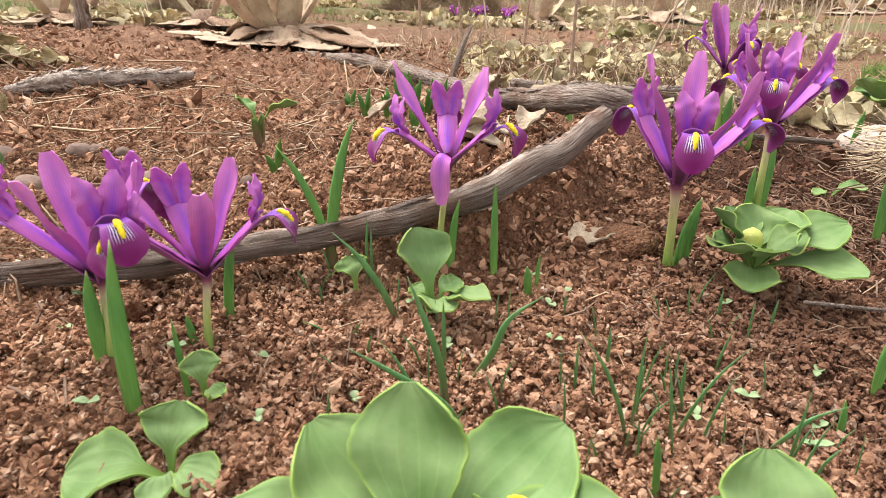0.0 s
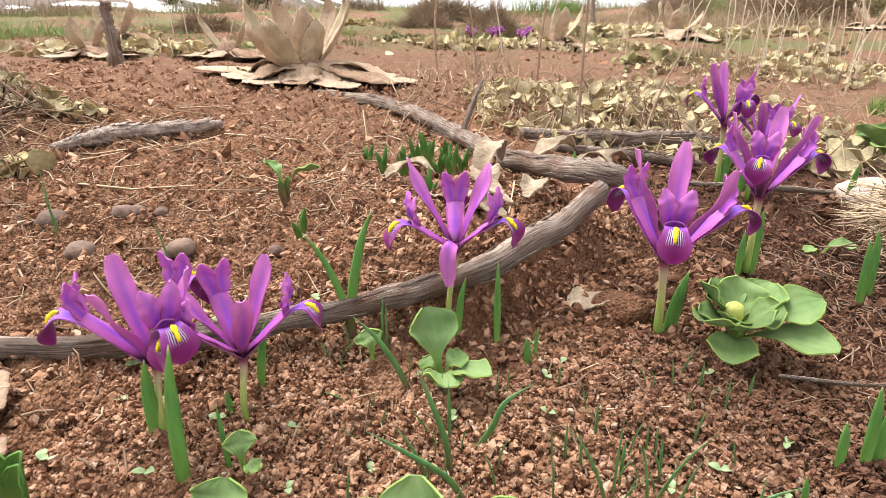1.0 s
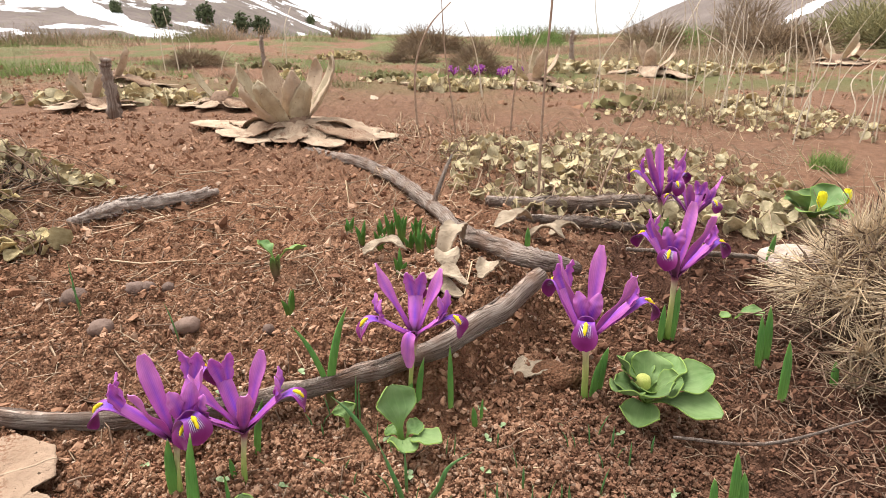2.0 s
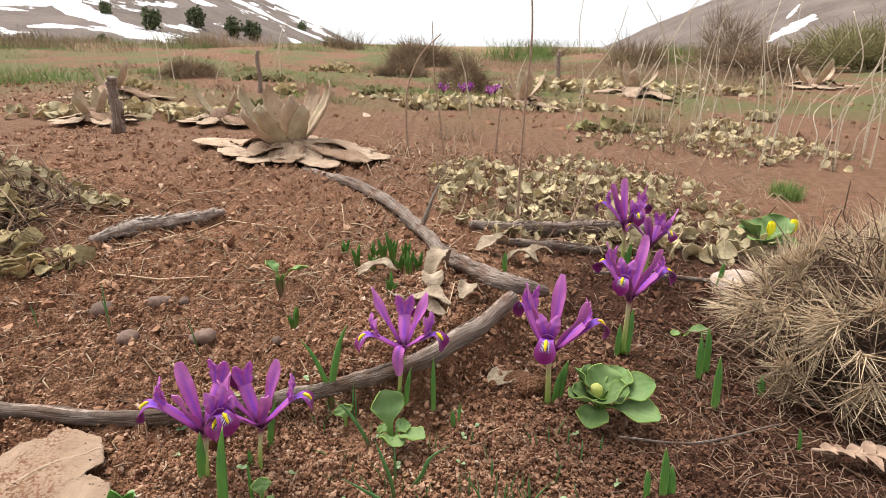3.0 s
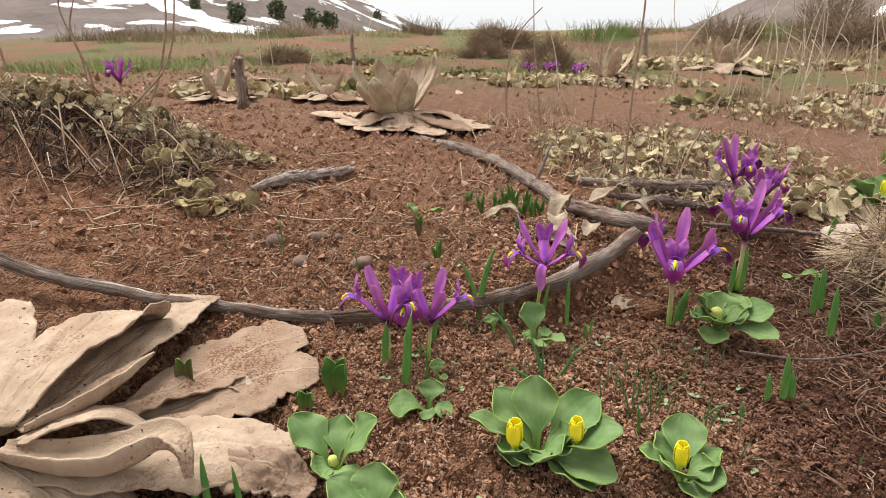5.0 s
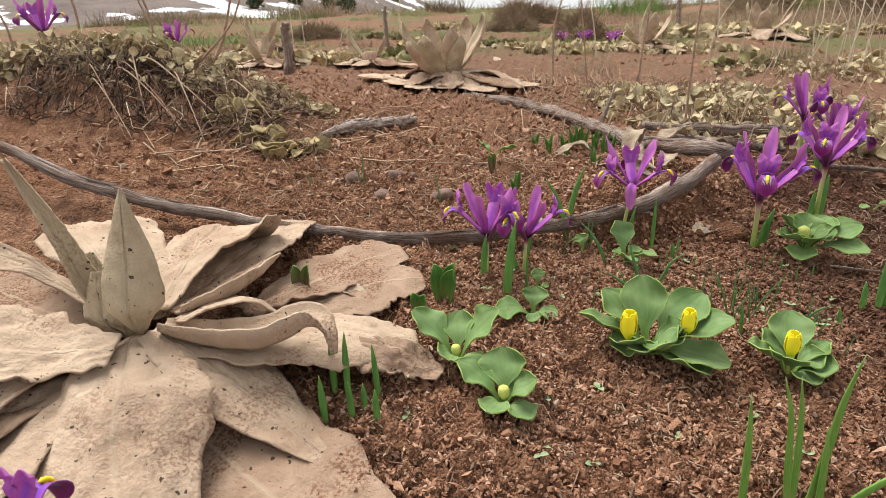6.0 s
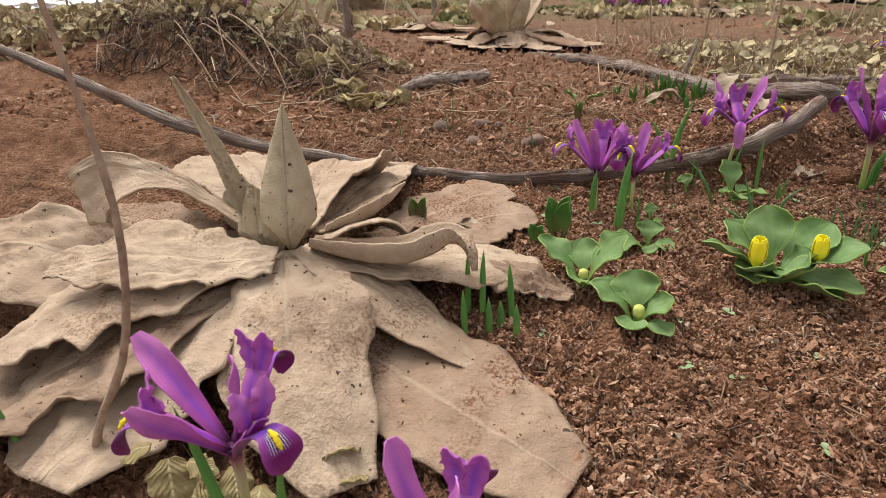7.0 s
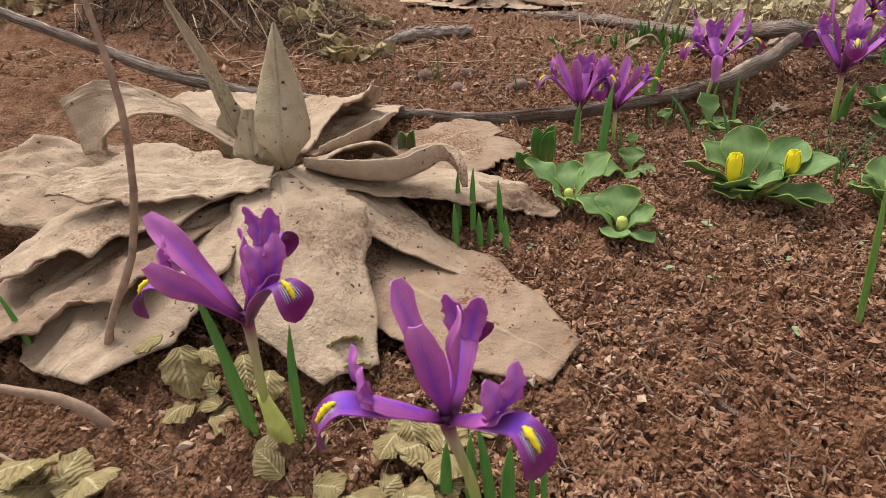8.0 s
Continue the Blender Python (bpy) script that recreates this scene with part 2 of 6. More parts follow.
def soil_material():
    m, n, l, b = material("red_brown_soil", 0.95, 0.12)
    big, mid, fine = tex_noise(n, l, 5, 5), tex_noise(n, l, 60, 6), tex_noise(n, l, 420, 4)
    col = ramp(n, l, mid, (0.25, (0.080, 0.034, 0.020)), (0.5, (0.235, 0.116, 0.066)), (0.75, (0.43, 0.235, 0.145)))
    col = mix(n, l, ramp(n, l, big, (0.40, 0.0), (0.62, 0.40)), col, (0.27, 0.115, 0.056))
    col = mix(n, l, ramp(n, l, fine, (0.4, 0.0), (0.8, 0.35)), col, (0.38, 0.25, 0.17))
    grain = n.new("ShaderNodeTexVoronoi")
    grain.inputs["Scale"].default_value = 480
    l.new(n.new("ShaderNodeTexCoord").outputs["Object"], grain.inputs["Vector"])
    col = mix(n, l, 0.8, col, ramp(n, l, grain.outputs["Color"], (0.1, (0.74, 0.70, 0.68)), (0.6, (1.0, 1.0, 1.0)), (0.95, (1.40, 1.42, 1.45))), "MULTIPLY")
    c, s = n.new("ShaderNodeTexCoord"), n.new("ShaderNodeSeparateXYZ")
    l.new(c.outputs["Object"], s.inputs["Vector"])
    damp = calc(n, l, "MULTIPLY_ADD", s.outputs["X"], 3.0, 0.10)
    front = calc(n, l, "MAXIMUM", calc(n, l, "MULTIPLY_ADD", s.outputs["Y"], -2.6, 0.36), 0.0)
    damp = calc(n, l, "ADD", damp, front)
    damp = calc(n, l, "ADD", damp, calc(n, l, "MULTIPLY_ADD", big, 1.6, -0.8))
    damp = calc(n, l, "SUBTRACT", damp, calc(n, l, "MAXIMUM", calc(n, l, "MULTIPLY_ADD", s.outputs["Y"], 3.0, -1.5), 0.0))
    limit = calc(n, l, "MAXIMUM", calc(n, l, "MULTIPLY_ADD", calc(n, l, "ABSOLUTE", s.outputs["X"]), 7.0, -2.9), 0.0)
    damp = calc(n, l, "SUBTRACT", damp, calc(n, l, "ADD", limit, calc(n, l, "MAXIMUM", calc(n, l, "MULTIPLY_ADD", s.outputs["Y"], -5.0, -1.3), 0.0)))
    col = mix(n, l, ramp(n, l, damp, (0.35, 0.0), (0.85, 0.40)), col, (0.150, 0.056, 0.031))
    col = mix(n, l, ramp(n, l, calc(n, l, "SUBTRACT", damp, front), (0.26, 0.0), (0.66, 0.85)), col, (0.070, 0.033, 0.022))
    away = calc(n, l, "MULTIPLY_ADD", s.outputs["Y"], 0.75, -1.0)
    dry = calc(n, l, "MULTIPLY_ADD", s.outputs["Y"], 2.0, -1.0)
    col = mix(n, l, ramp(n, l, dry, (0.0, 0.0), (1.0, 0.7)), col, mix(n, l, mid, (0.15, 0.080, 0.050), (0.34, 0.195, 0.128)))
    meadow = tex_noise(n, l, 1.9, 7)
    col = mix(n, l, calc(n, l, "MULTIPLY", ramp(n, l, away, (0.0, 0.0), (1.0, 1.0)), ramp(n, l, meadow, (0.45, 0.0), (0.55, 0.85))), col, mix(n, l, mid, (0.095, 0.115, 0.040), (0.20, 0.20, 0.085)))
    l.new(col, b.inputs["Base Color"])
    round_ = calc(n, l, "MULTIPLY", grain.outputs["Distance"], -1.0)
    bump(n, l, b, calc(n, l, "ADD", calc(n, l, "ADD", calc(n, l, "MULTIPLY", mid, 0.8), calc(n, l, "MULTIPLY", round_, 0.9)), calc(n, l, "ADD", fine, calc(n, l, "MULTIPLY", tex_noise(n, l, 1100, 3), 0.4))), 1.0, 0.005)
    return m


def crumb_material():
    m, n, l, b = material("soil_crumbs", 0.95, 0.1)
    col = ramp(n, l, island(n), (0.0, (0.12, 0.054, 0.032)), (0.2, (0.245, 0.122, 0.072)), (0.6, (0.37, 0.205, 0.125)), (0.95, (0.46, 0.29, 0.195)), (1.0, (0.55, 0.42, 0.32)))
    c, s = n.new("ShaderNodeTexCoord"), n.new("ShaderNodeSeparateXYZ")
    l.new(c.outputs["Object"], s.inputs["Vector"])
    front = calc(n, l, "MAXIMUM", calc(n, l, "MULTIPLY_ADD", s.outputs["Y"], -2.6, 0.36), 0.0)
    damp = calc(n, l, "ADD", calc(n, l, "ADD", calc(n, l, "MULTIPLY_ADD", s.outputs["X"], 3.0, 0.10), front), calc(n, l, "MULTIPLY_ADD", tex_noise(n, l, 5, 5), 1.6, -0.8))
    damp = calc(n, l, "SUBTRACT", damp, calc(n, l, "MAXIMUM", calc(n, l, "MULTIPLY_ADD", s.outputs["Y"], 3.0, -1.5), 0.0))
    limit = calc(n, l, "MAXIMUM", calc(n, l, "MULTIPLY_ADD", calc(n, l, "ABSOLUTE", s.outputs["X"]), 7.0, -2.9), 0.0)
    damp = calc(n, l, "SUBTRACT", damp, calc(n, l, "ADD", limit, calc(n, l, "MAXIMUM", calc(n, l, "MULTIPLY_ADD", s.outputs["Y"], -5.0, -1.3), 0.0)))
    col = mix(n, l, ramp(n, l, damp, (0.35, 0.0), (0.85, 0.35)), col, (0.19, 0.072, 0.040))
    col = mix(n, l, ramp(n, l, calc(n, l, "SUBTRACT", damp, front), (0.26, 0.0), (0.66, 0.72)), col, (0.095, 0.046, 0.031))
    col = mix(n, l, ramp(n, l, tex_noise(n, l, 700, 3), (0.3, 0.0), (0.8, 0.4)), col, (0.12, 0.06, 0.04))
    l.new(col, b.inputs["Base Color"])
    bump(n, l, b, tex_noise(n, l, 900, 4), 0.7, 0.001)
    return m


def plain_material(name, low, high, scale, rough=0.85, relief_by=0.5, dist=0.001, by_island=False, by_thing=False, spec=0.2, share=0.0, spots=None):
    m, n, l, b = material(name, rough, spec)
    col = ramp(n, l, tex_noise(n, l, scale, 6), (0.3, low), (0.7, high))
    if by_island or by_thing:
        r = island(n) if by_island else thing_random(n)
        col = mix(n, l, 0.85, col, ramp(n, l, r, (0.0, (0.62, 0.6, 0.58)), (0.5, (0.95, 0.95, 0.95)), (1.0, (1.25, 1.2, 1.1))), "MULTIPLY")
    if spots:
        col = mix(n, l, ramp(n, l, tex_noise(n, l, scale * 2.3, 3), (0.62, 0.0), (0.70, 0.8)), col, spots)
    l.new(col, b.inputs["Base Color"])
    bump(n, l, b, tex_noise(n, l, scale * 6, 4), relief_by, dist)
    if share:
        thin(n, l, b, col, share)
    return m


def dead_leaf_material(name, low, high, soil=0.3):
    """Felted dry leaf: blotches, a dusting of soil, small dark specks, a pale rib and a net of fine wrinkles."""
    m, n, l, b = material(name, 0.92, 0.12)
    u, v = uv_parts(n, l)
    col = ramp(n, l, tex_noise(n, l, 38, 7, rough=0.65), (0.30, low), (0.64, high))
    col = mix(n, l, ramp(n, l, tex_noise(n, l, 15, 5), (0.46, 0.0), (0.70, 0.6)), col, (0.37, 0.245, 0.165))
    dust = calc(n, l, "MULTIPLY", ramp(n, l, tex_noise(n, l, 22, 4), (0.50, 0.0), (0.66, 1.0)), ramp(n, l, tex_noise(n, l, 520, 3), (0.46, 0.0), (0.60, 1.0)))
    col = mix(n, l, calc(n, l, "MULTIPLY", dust, soil * 2.2), col, (0.20, 0.10, 0.06))
    col = mix(n, l, ramp(n, l, tex_noise(n, l, 230, 2), (0.685, 0.0), (0.715, 0.9)), col, (0.05, 0.032, 0.022))
    centre = calc(n, l, "ABSOLUTE", calc(n, l, "SUBTRACT", u, 0.5))
    rib = ramp(n, l, centre, (0.0, 1.0), (0.025, 0.0))
    veins = calc(n, l, "SINE", calc(n, l, "ADD", calc(n, l, "MULTIPLY_ADD", v, 40.0, calc(n, l, "MULTIPLY", centre, -30.0)), calc(n, l, "MULTIPLY", tex_noise(n, l, 60, 3), 14.0)))
    col = mix(n, l, calc(n, l, "MULTIPLY", rib, 0.35), col, (0.58, 0.47, 0.34))
    l.new(col, b.inputs["Base Color"])
    h = calc(n, l, "ADD", calc(n, l, "MULTIPLY", veins, 0.04), calc(n, l, "ADD", calc(n, l, "MULTIPLY", tex_noise(n, l, 75, 7, rough=0.7), 1.2), calc(n, l, "MULTIPLY", tex_noise(n, l, 900, 3), 0.25)))
    bump(n, l, b, calc(n, l, "ADD", h, calc(n, l, "MULTIPLY", rib, 0.25)), 0.9, 0.0035)
    thin(n, l, b, col, 0.08)
    return m


def fall_material():
    m, n, l, b = material("iris_fall_petal", 0.5, 0.3)
    u, v = uv_parts(n, l)
    centre = calc(n, l, "ABSOLUTE", calc(n, l, "SUBTRACT", u, 0.5))
    col = ramp(n, l, v, (0.0, (0.045, 0.006, 0.035)), (0.10, (0.09, 0.012, 0.07)), (0.26, (0.33, 0.060, 0.33)), (0.48, (0.20, 0.06, 0.56)), (0.60, (0.19, 0.018, 0.24)), (0.78, (0.17, 0.007, 0.12)), (1.0, (0.24, 0.012, 0.17)))
    col = mix(n, l, calc(n, l, "MULTIPLY", ramp(n, l, centre, (0.22, 0.0), (0.45, 1.0)), ramp(n, l, v, (0.35, 0.6), (0.7, 0.1))), col, (0.50, 0.12, 0.42))
    signal = calc(n, l, "MULTIPLY", ramp(n, l, calc(n, l, "ADD", v, calc(n, l, "MULTIPLY_ADD", tex_noise(n, l, 700, 3), 0.10, -0.05)), (0.55, 0.0), (0.60, 1.0), (0.69, 1.0), (0.80, 0.0)), ramp(n, l, centre, (0.14, 1.0), (0.32, 0.0)))
    veins = ramp(n, l, calc(n, l, "SINE", calc(n, l, "MULTIPLY_ADD", u, 92.0, calc(n, l, "MULTIPLY", tex_noise(n, l, 500, 2), 4.0))), (0.30, 0.0), (0.62, 1.0))
    col = mix(n, l, signal, col, mix(n, l, veins, (0.06, 0.008, 0.14), (0.80, 0.78, 0.86)))
    l.new(mix(n, l, 0.25, col, ramp(n, l, tex_noise(n, l, 300, 3), (0.3, 0.7), (0.7, 1.2)), "MULTIPLY"), b.inputs["Base Color"])
    b.inputs["Sheen Weight"].default_value = 0.1
    bump(n, l, b, calc(n, l, "SINE", calc(n, l, "MULTIPLY_ADD", u, 80.0, calc(n, l, "MULTIPLY", tex_noise(n, l, 180, 3), 9.0))), 0.08, 0.0004)
    thin(n, l, b, col, 0.22)
    return m


def upright_material(name, base, middle, edge, stripe):
    m, n, l, b = material(name, 0.5, 0.3)
    u, v = uv_parts(n, l)
    centre = calc(n, l, "ABSOLUTE", calc(n, l, "SUBTRACT", u, 0.5))
    col = ramp(n, l, v, (0.0, base), (0.10, base), (0.32, middle), (1.0, edge))
    col = mix(n, l, calc(n, l, "MULTIPLY", ramp(n, l, centre, (0.0, 0.9), (0.30, 0.0)), ramp(n, l, v, (0.12, 0.0), (0.35, 1.0), (0.95, 0.25))), col, stripe)
    lines = calc(n, l, "SINE", calc(n, l, "MULTIPLY_ADD", u, 64.0, calc(n, l, "MULTIPLY", tex_noise(n, l, 180, 3), 9.0)))
    col = mix(n, l, 0.3, col, ramp(n, l, lines, (0.0, 0.72), (1.0, 1.12)), "MULTIPLY")
    col = mix(n, l, 0.35, col, ramp(n, l, tex_noise(n, l, 160, 4), (0.3, 0.7), (0.7, 1.25)), "MULTIPLY")
    l.new(col, b.inputs["Base Color"])
    bump(n, l, b, lines, 0.08, 0.0004)
    thin(n, l, b, col, 0.3)
    return m


def stem_material(name, *stops):
    m, n, l, b = material(name, 0.55, 0.35)
    u, v = uv_parts(n, l)
    col = ramp(n, l, v, *stops)
    col = mix(n, l, 0.5, col, ramp(n, l, tex_noise(n, l, 120, 5, "Object", (4, 4, 0.5)), (0.3, 0.65), (0.7, 1.25)), "MULTIPLY")
    l.new(col, b.inputs["Base Color"])
    bump(n, l, b, calc(n, l, "SINE", calc(n, l, "MULTIPLY", u, 40.0)), 0.25, 0.0004)
    thin(n, l, b, col, 0.12)
    return m


def green_leaf_material():
    m, n, l, b = material("glaucous_green_leaf", 0.62, 0.2)
    u, v = uv_parts(n, l)
    centre = calc(n, l, "ABSOLUTE", calc(n, l, "SUBTRACT", u, 0.5))
    col = ramp(n, l, tex_noise(n, l, 70, 5), (0.3, (0.125, 0.215, 0.070)), (0.7, (0.225, 0.315, 0.135)))
    col = mix(n, l, ramp(n, l, v, (0.0, 0.8), (0.35, 0.0)), col, (0.22, 0.36, 0.06))
    veins = calc(n, l, "SINE", calc(n, l, "MULTIPLY_ADD", u, 34.0, calc(n, l, "MULTIPLY", v, 2.0)))
    col = mix(n, l, calc(n, l, "MULTIPLY", ramp(n, l, veins, (0.85, 0.0), (1.0, 0.3)), ramp(n, l, v, (0.1, 1.0), (0.9, 0.2))), col, (0.27, 0.44, 0.16))
    col = mix(n, l, ramp(n, l, centre, (0.455, 0.0), (0.5, 0.7)), col, (0.30, 0.42, 0.10))
    r = thing_random(n)
    col = mix(n, l, 0.6, col, ramp(n, l, r, (0.0, (0.8, 0.85, 0.8)), (1.0, (1.15, 1.1, 1.0))), "MULTIPLY")
    l.new(col, b.inputs["Base Color"])
    bump(n, l, b, calc(n, l, "ADD", tex_noise(n, l, 120, 5), calc(n, l, "MULTIPLY", veins, 0.15)), 0.35, 0.0012)
    thin(n, l, b, col, 0.2)
    return m


def bark_material():
    m, n, l, b = material("weathered_bark", 0.9, 0.15)
    grain = tex_noise(n, l, 1.0, 7, "UV", (22, 1.6, 1), 0.7)
    col = ramp(n, l, grain, (0.34, (0.04, 0.027, 0.021)), (0.44, (0.24, 0.175, 0.14)), (0.64, (0.54, 0.445, 0.385)))
    col = mix(n, l, ramp(n, l, tex_noise(n, l, 35, 5), (0.48, 0.0), (0.65, 0.6)), col, (0.19, 0.095, 0.058))
    l.new(col, b.inputs["Base Color"])
    bump(n, l, b, calc(n, l, "ADD", grain, calc(n, l, "MULTIPLY", tex_noise(n, l, 300, 4), 0.5)), 1.0, 0.006)
    return m


def ribbed_material():
    m, n, l, b = material("ribbed_felted_leaf", 0.95, 0.05)
    u, v = uv_parts(n, l)
    centre = calc(n, l, "ABSOLUTE", calc(n, l, "SUBTRACT", u, 0.5))
    veins = calc(n, l, "SINE", calc(n, l, "ADD", calc(n, l, "MULTIPLY_ADD", v, 46.0, calc(n, l, "MULTIPLY", centre, -40.0)), calc(n, l, "MULTIPLY", tex_noise(n, l, 260, 4), 9.0)))
    col = ramp(n, l, tex_noise(n, l, 180, 5), (0.3, (0.22, 0.16, 0.075)), (0.7, (0.38, 0.305, 0.155)))
    col = mix(n, l, ramp(n, l, veins, (0.45, 0.0), (1.0, 0.14)), col, (0.55, 0.48, 0.28))
    col = mix(n, l, ramp(n, l, centre, (0.0, 0.7), (0.05, 0.0)), col, (0.62, 0.55, 0.34))
    l.new(col, b.inputs["Base Color"])
    bump(n, l, b, calc(n, l, "ADD", veins, calc(n, l, "MULTIPLY", tex_noise(n, l, 420, 5), 2.2)), 0.45, 0.0010)
    thin(n, l, b, col, 0.15)
    return m


SOIL, CRUMB = soil_material(), crumb_material()
DEAD = dead_leaf_material("felted_dead_leaf", (0.38, 0.275, 0.195), (0.56, 0.43, 0.315))
DEAD_GREY = dead_leaf_material("weathered_dead_leaf", (0.33, 0.235, 0.165), (0.52, 0.39, 0.285))
DEAD_DIRTY = dead_leaf_material("soiled_dead_leaf", (0.25, 0.165, 0.115), (0.39, 0.275, 0.195), 0.7)
DEAD_GREEN = dead_leaf_material("grey_green_dead_leaf", (0.36, 0.285, 0.19), (0.55, 0.46, 0.32))
FALL = fall_material()
STANDARD = upright_material("iris_standard_petal", (0.06, 0.007, 0.045), (0.47, 0.095, 0.41), (0.68, 0.25, 0.58), (0.26, 0.065, 0.52))
STYLE = upright_material("iris_style_arm", (0.06, 0.007, 0.045), (0.45, 0.085, 0.42), (0.62, 0.20, 0.56), (0.20, 0.055, 0.60))
CREST = plain_material("yellow_crest", (0.80, 0.56, 0.01), (0.90, 0.72, 0.04), 400, 0.6)
STEM = stem_material("iris_stem", (0.0, (0.16, 0.32, 0.04)), (0.35, (0.42, 0.45, 0.15)), (0.60, (0.47, 0.38, 0.24)), (0.74, (0.22, 0.06, 0.10)), (0.88, (0.06, 0.008, 0.05)))
BLADE = stem_material("iris_leaf", (0.0, (0.24, 0.36, 0.09)), (0.15, (0.14, 0.31, 0.06)), (0.6, (0.095, 0.25, 0.055)), (0.92, (0.14, 0.30, 0.06)), (1.0, (0.45, 0.42, 0.24)))
GRASS = stem_material("fine_grass", (0.0, (0.22, 0.14, 0.09)), (0.25, (0.10, 0.20, 0.06)), (0.6, (0.10, 0.25, 0.08)), (1.0, (0.16, 0.27, 0.11)))
BUD = stem_material("brown_green_shoot", (0.0, (0.20, 0.11, 0.07)), (0.45, (0.12, 0.12, 0.04)), (0.8, (0.08, 0.15, 0.025)), (1.0, (0.16, 0.24, 0.05)))
SHOOT = stem_material("short_leaf_shoot", (0.0, (0.16, 0.22, 0.05)), (0.5, (0.05, 0.14, 0.02)), (1.0, (0.09, 0.21, 0.03)))
LUSH = stem_material("lush_blade", (0.0, (0.32, 0.40, 0.12)), (0.25, (0.15, 0.31, 0.05)), (0.9, (0.19, 0.35, 0.07)), (1.0, (0.32, 0.40, 0.14)))
LEAF = green_leaf_material()
PALE_LEAF = plain_material("pale_seed_leaf", (0.14, 0.20, 0.09), (0.25, 0.31, 0.17), 300, 0.6, 0.2, 0.0004)
YELLOW = plain_material("yellow_petal", (0.93, 0.80, 0.02), (0.97, 0.90, 0.06), 150, 0.5, 0.2, 0.0005, share=0.2)
PALE_BUD = plain_material("pale_green_bud", (0.42, 0.47, 0.10), (0.58, 0.58, 0.18), 200, 0.5)
BARK = bark_material()
BLEACHED = plain_material("bleached_wood", (0.20, 0.145, 0.12), (0.58, 0.48, 0.42), 90, 0.9, 1.0, 0.004, by_island=True)
TWIG = plain_material("dead_twigs", (0.085, 0.052, 0.036), (0.20, 0.13, 0.09), 180, 0.9, by_island=True)
SPINE = plain_material("dry_spines", (0.42, 0.31, 0.20), (0.66, 0.53, 0.38), 200, 0.85, by_island=True)
STRAW = plain_material("dry_straw", (0.29, 0.195, 0.13), (0.47, 0.35, 0.24), 200, 0.85, by_island=True)
SCRAP = plain_material("pale_dry_scrap", (0.24, 0.18, 0.125), (0.47, 0.375, 0.275), 70, 0.9, 0.8, 0.002, share=0.1, spots=(0.2, 0.13, 0.09))
PALE_STRAW = plain_material("bleached_straw", (0.46, 0.38, 0.29), (0.68, 0.58, 0.46), 200, 0.85, by_island=True)
STALK = plain_material("dry_stalk", (0.22, 0.14, 0.10), (0.40, 0.28, 0.20), 160, 0.9)
# near-black: dead roots on the mound, and the painted shade inside the spiny shrub
DARK = plain_material("dark_roots_and_core_shade", (0.03, 0.02, 0.015), (0.075, 0.05, 0.036), 120, 0.95, by_island=True)
ROOT = plain_material("grey_brown_litter", (0.13, 0.08, 0.055), (0.29, 0.19, 0.135), 180, 0.9, by_island=True)
WOOL = plain_material("woolly_dry_leaf", (0.48, 0.40, 0.24), (0.72, 0.61, 0.41), 260, 0.95, 0.9, 0.002, by_island=True, spec=0.05, share=0.22)
WOOL_BROWN = plain_material("brown_woolly_leaf", (0.40, 0.31, 0.16), (0.64, 0.53, 0.31), 260, 0.95, 0.9, 0.002, by_island=True, spec=0.05, share=0.15)
RIBBED = ribbed_material()
STONE = plain_material("grey_brown_pebble", (0.13, 0.082, 0.066), (0.22, 0.150, 0.122), 130, 0.85, 0.6, 0.001, by_thing=True)
PALE_STONE = plain_material("pale_stone", (0.36, 0.27, 0.22), (0.56, 0.46, 0.40), 60, 0.9, 0.9, 0.004)
OLIVE = plain_material("olive_scrub", (0.16, 0.155, 0.07), (0.29, 0.25, 0.13), 12, 0.95, by_island=True)
MEADOW = plain_material("green_grass_tuft", (0.12, 0.20, 0.05), (0.24, 0.33, 0.10), 3, 0.7, by_island=True)
CUSHION = plain_material("brown_cushion_shrub", (0.16, 0.11, 0.075), (0.30, 0.215, 0.14), 12, 0.95, by_island=True)
JUNIPER = plain_material("juniper_green", (0.05, 0.062, 0.030), (0.10, 0.115, 0.058), 0.5, 0.9, by_island=True)
TRUNK = plain_material("juniper_trunk", (0.08, 0.055, 0.04), (0.15, 0.11, 0.08), 3, 0.9)
SNOW = plain_material("old_snow", (0.80, 0.81, 0.83), (0.90, 0.90, 0.91), 0.3, 0.6)

# ---- ground ----
def lines(lo, hi, step, low_end, high_end, growth):
    mid = list(np.arange(lo, hi, step))
    left, right, s = [], [], step
    while (left[-1] if left else lo) > low_end:
        s *= growth
        left.append((left[-1] if left else lo) - s)
    s = step
    while (right[-1] if right else mid[-1]) < high_end:
        s *= growth
        right.append((right[-1] if right else mid[-1]) + s)
    return np.array(left[::-1] + mid + right)


gx, gy = lines(-0.36, 0.27, 0.0020, -600, 600, 1.08), lines(-0.20, 0.34, 0.0020, -60, 900, 1.05)
GX, GY = np.meshgrid(gx, gy)
nx, ny = len(gx), len(gy)
cell = np.arange(nx * ny).reshape(ny, nx)
quads = np.stack([cell[:-1, :-1], cell[:-1, 1:], cell[1:, 1:], cell[1:, :-1]], -1).reshape(-1, 4)
tagged(make("ground", (np.stack([GX, GY, ground(GX, GY) + crumb_relief(GX, GY) * smooth(-0.52, -0.42, GX) * (1 - smooth(0.33, 0.42, GX)) * (1 - smooth(0.42, 0.62, GY))], -1).reshape(-1, 3), quads, None), SOIL),
       "crumbly red-brown mountain soil with grit and litter", "soil", kind="structure")


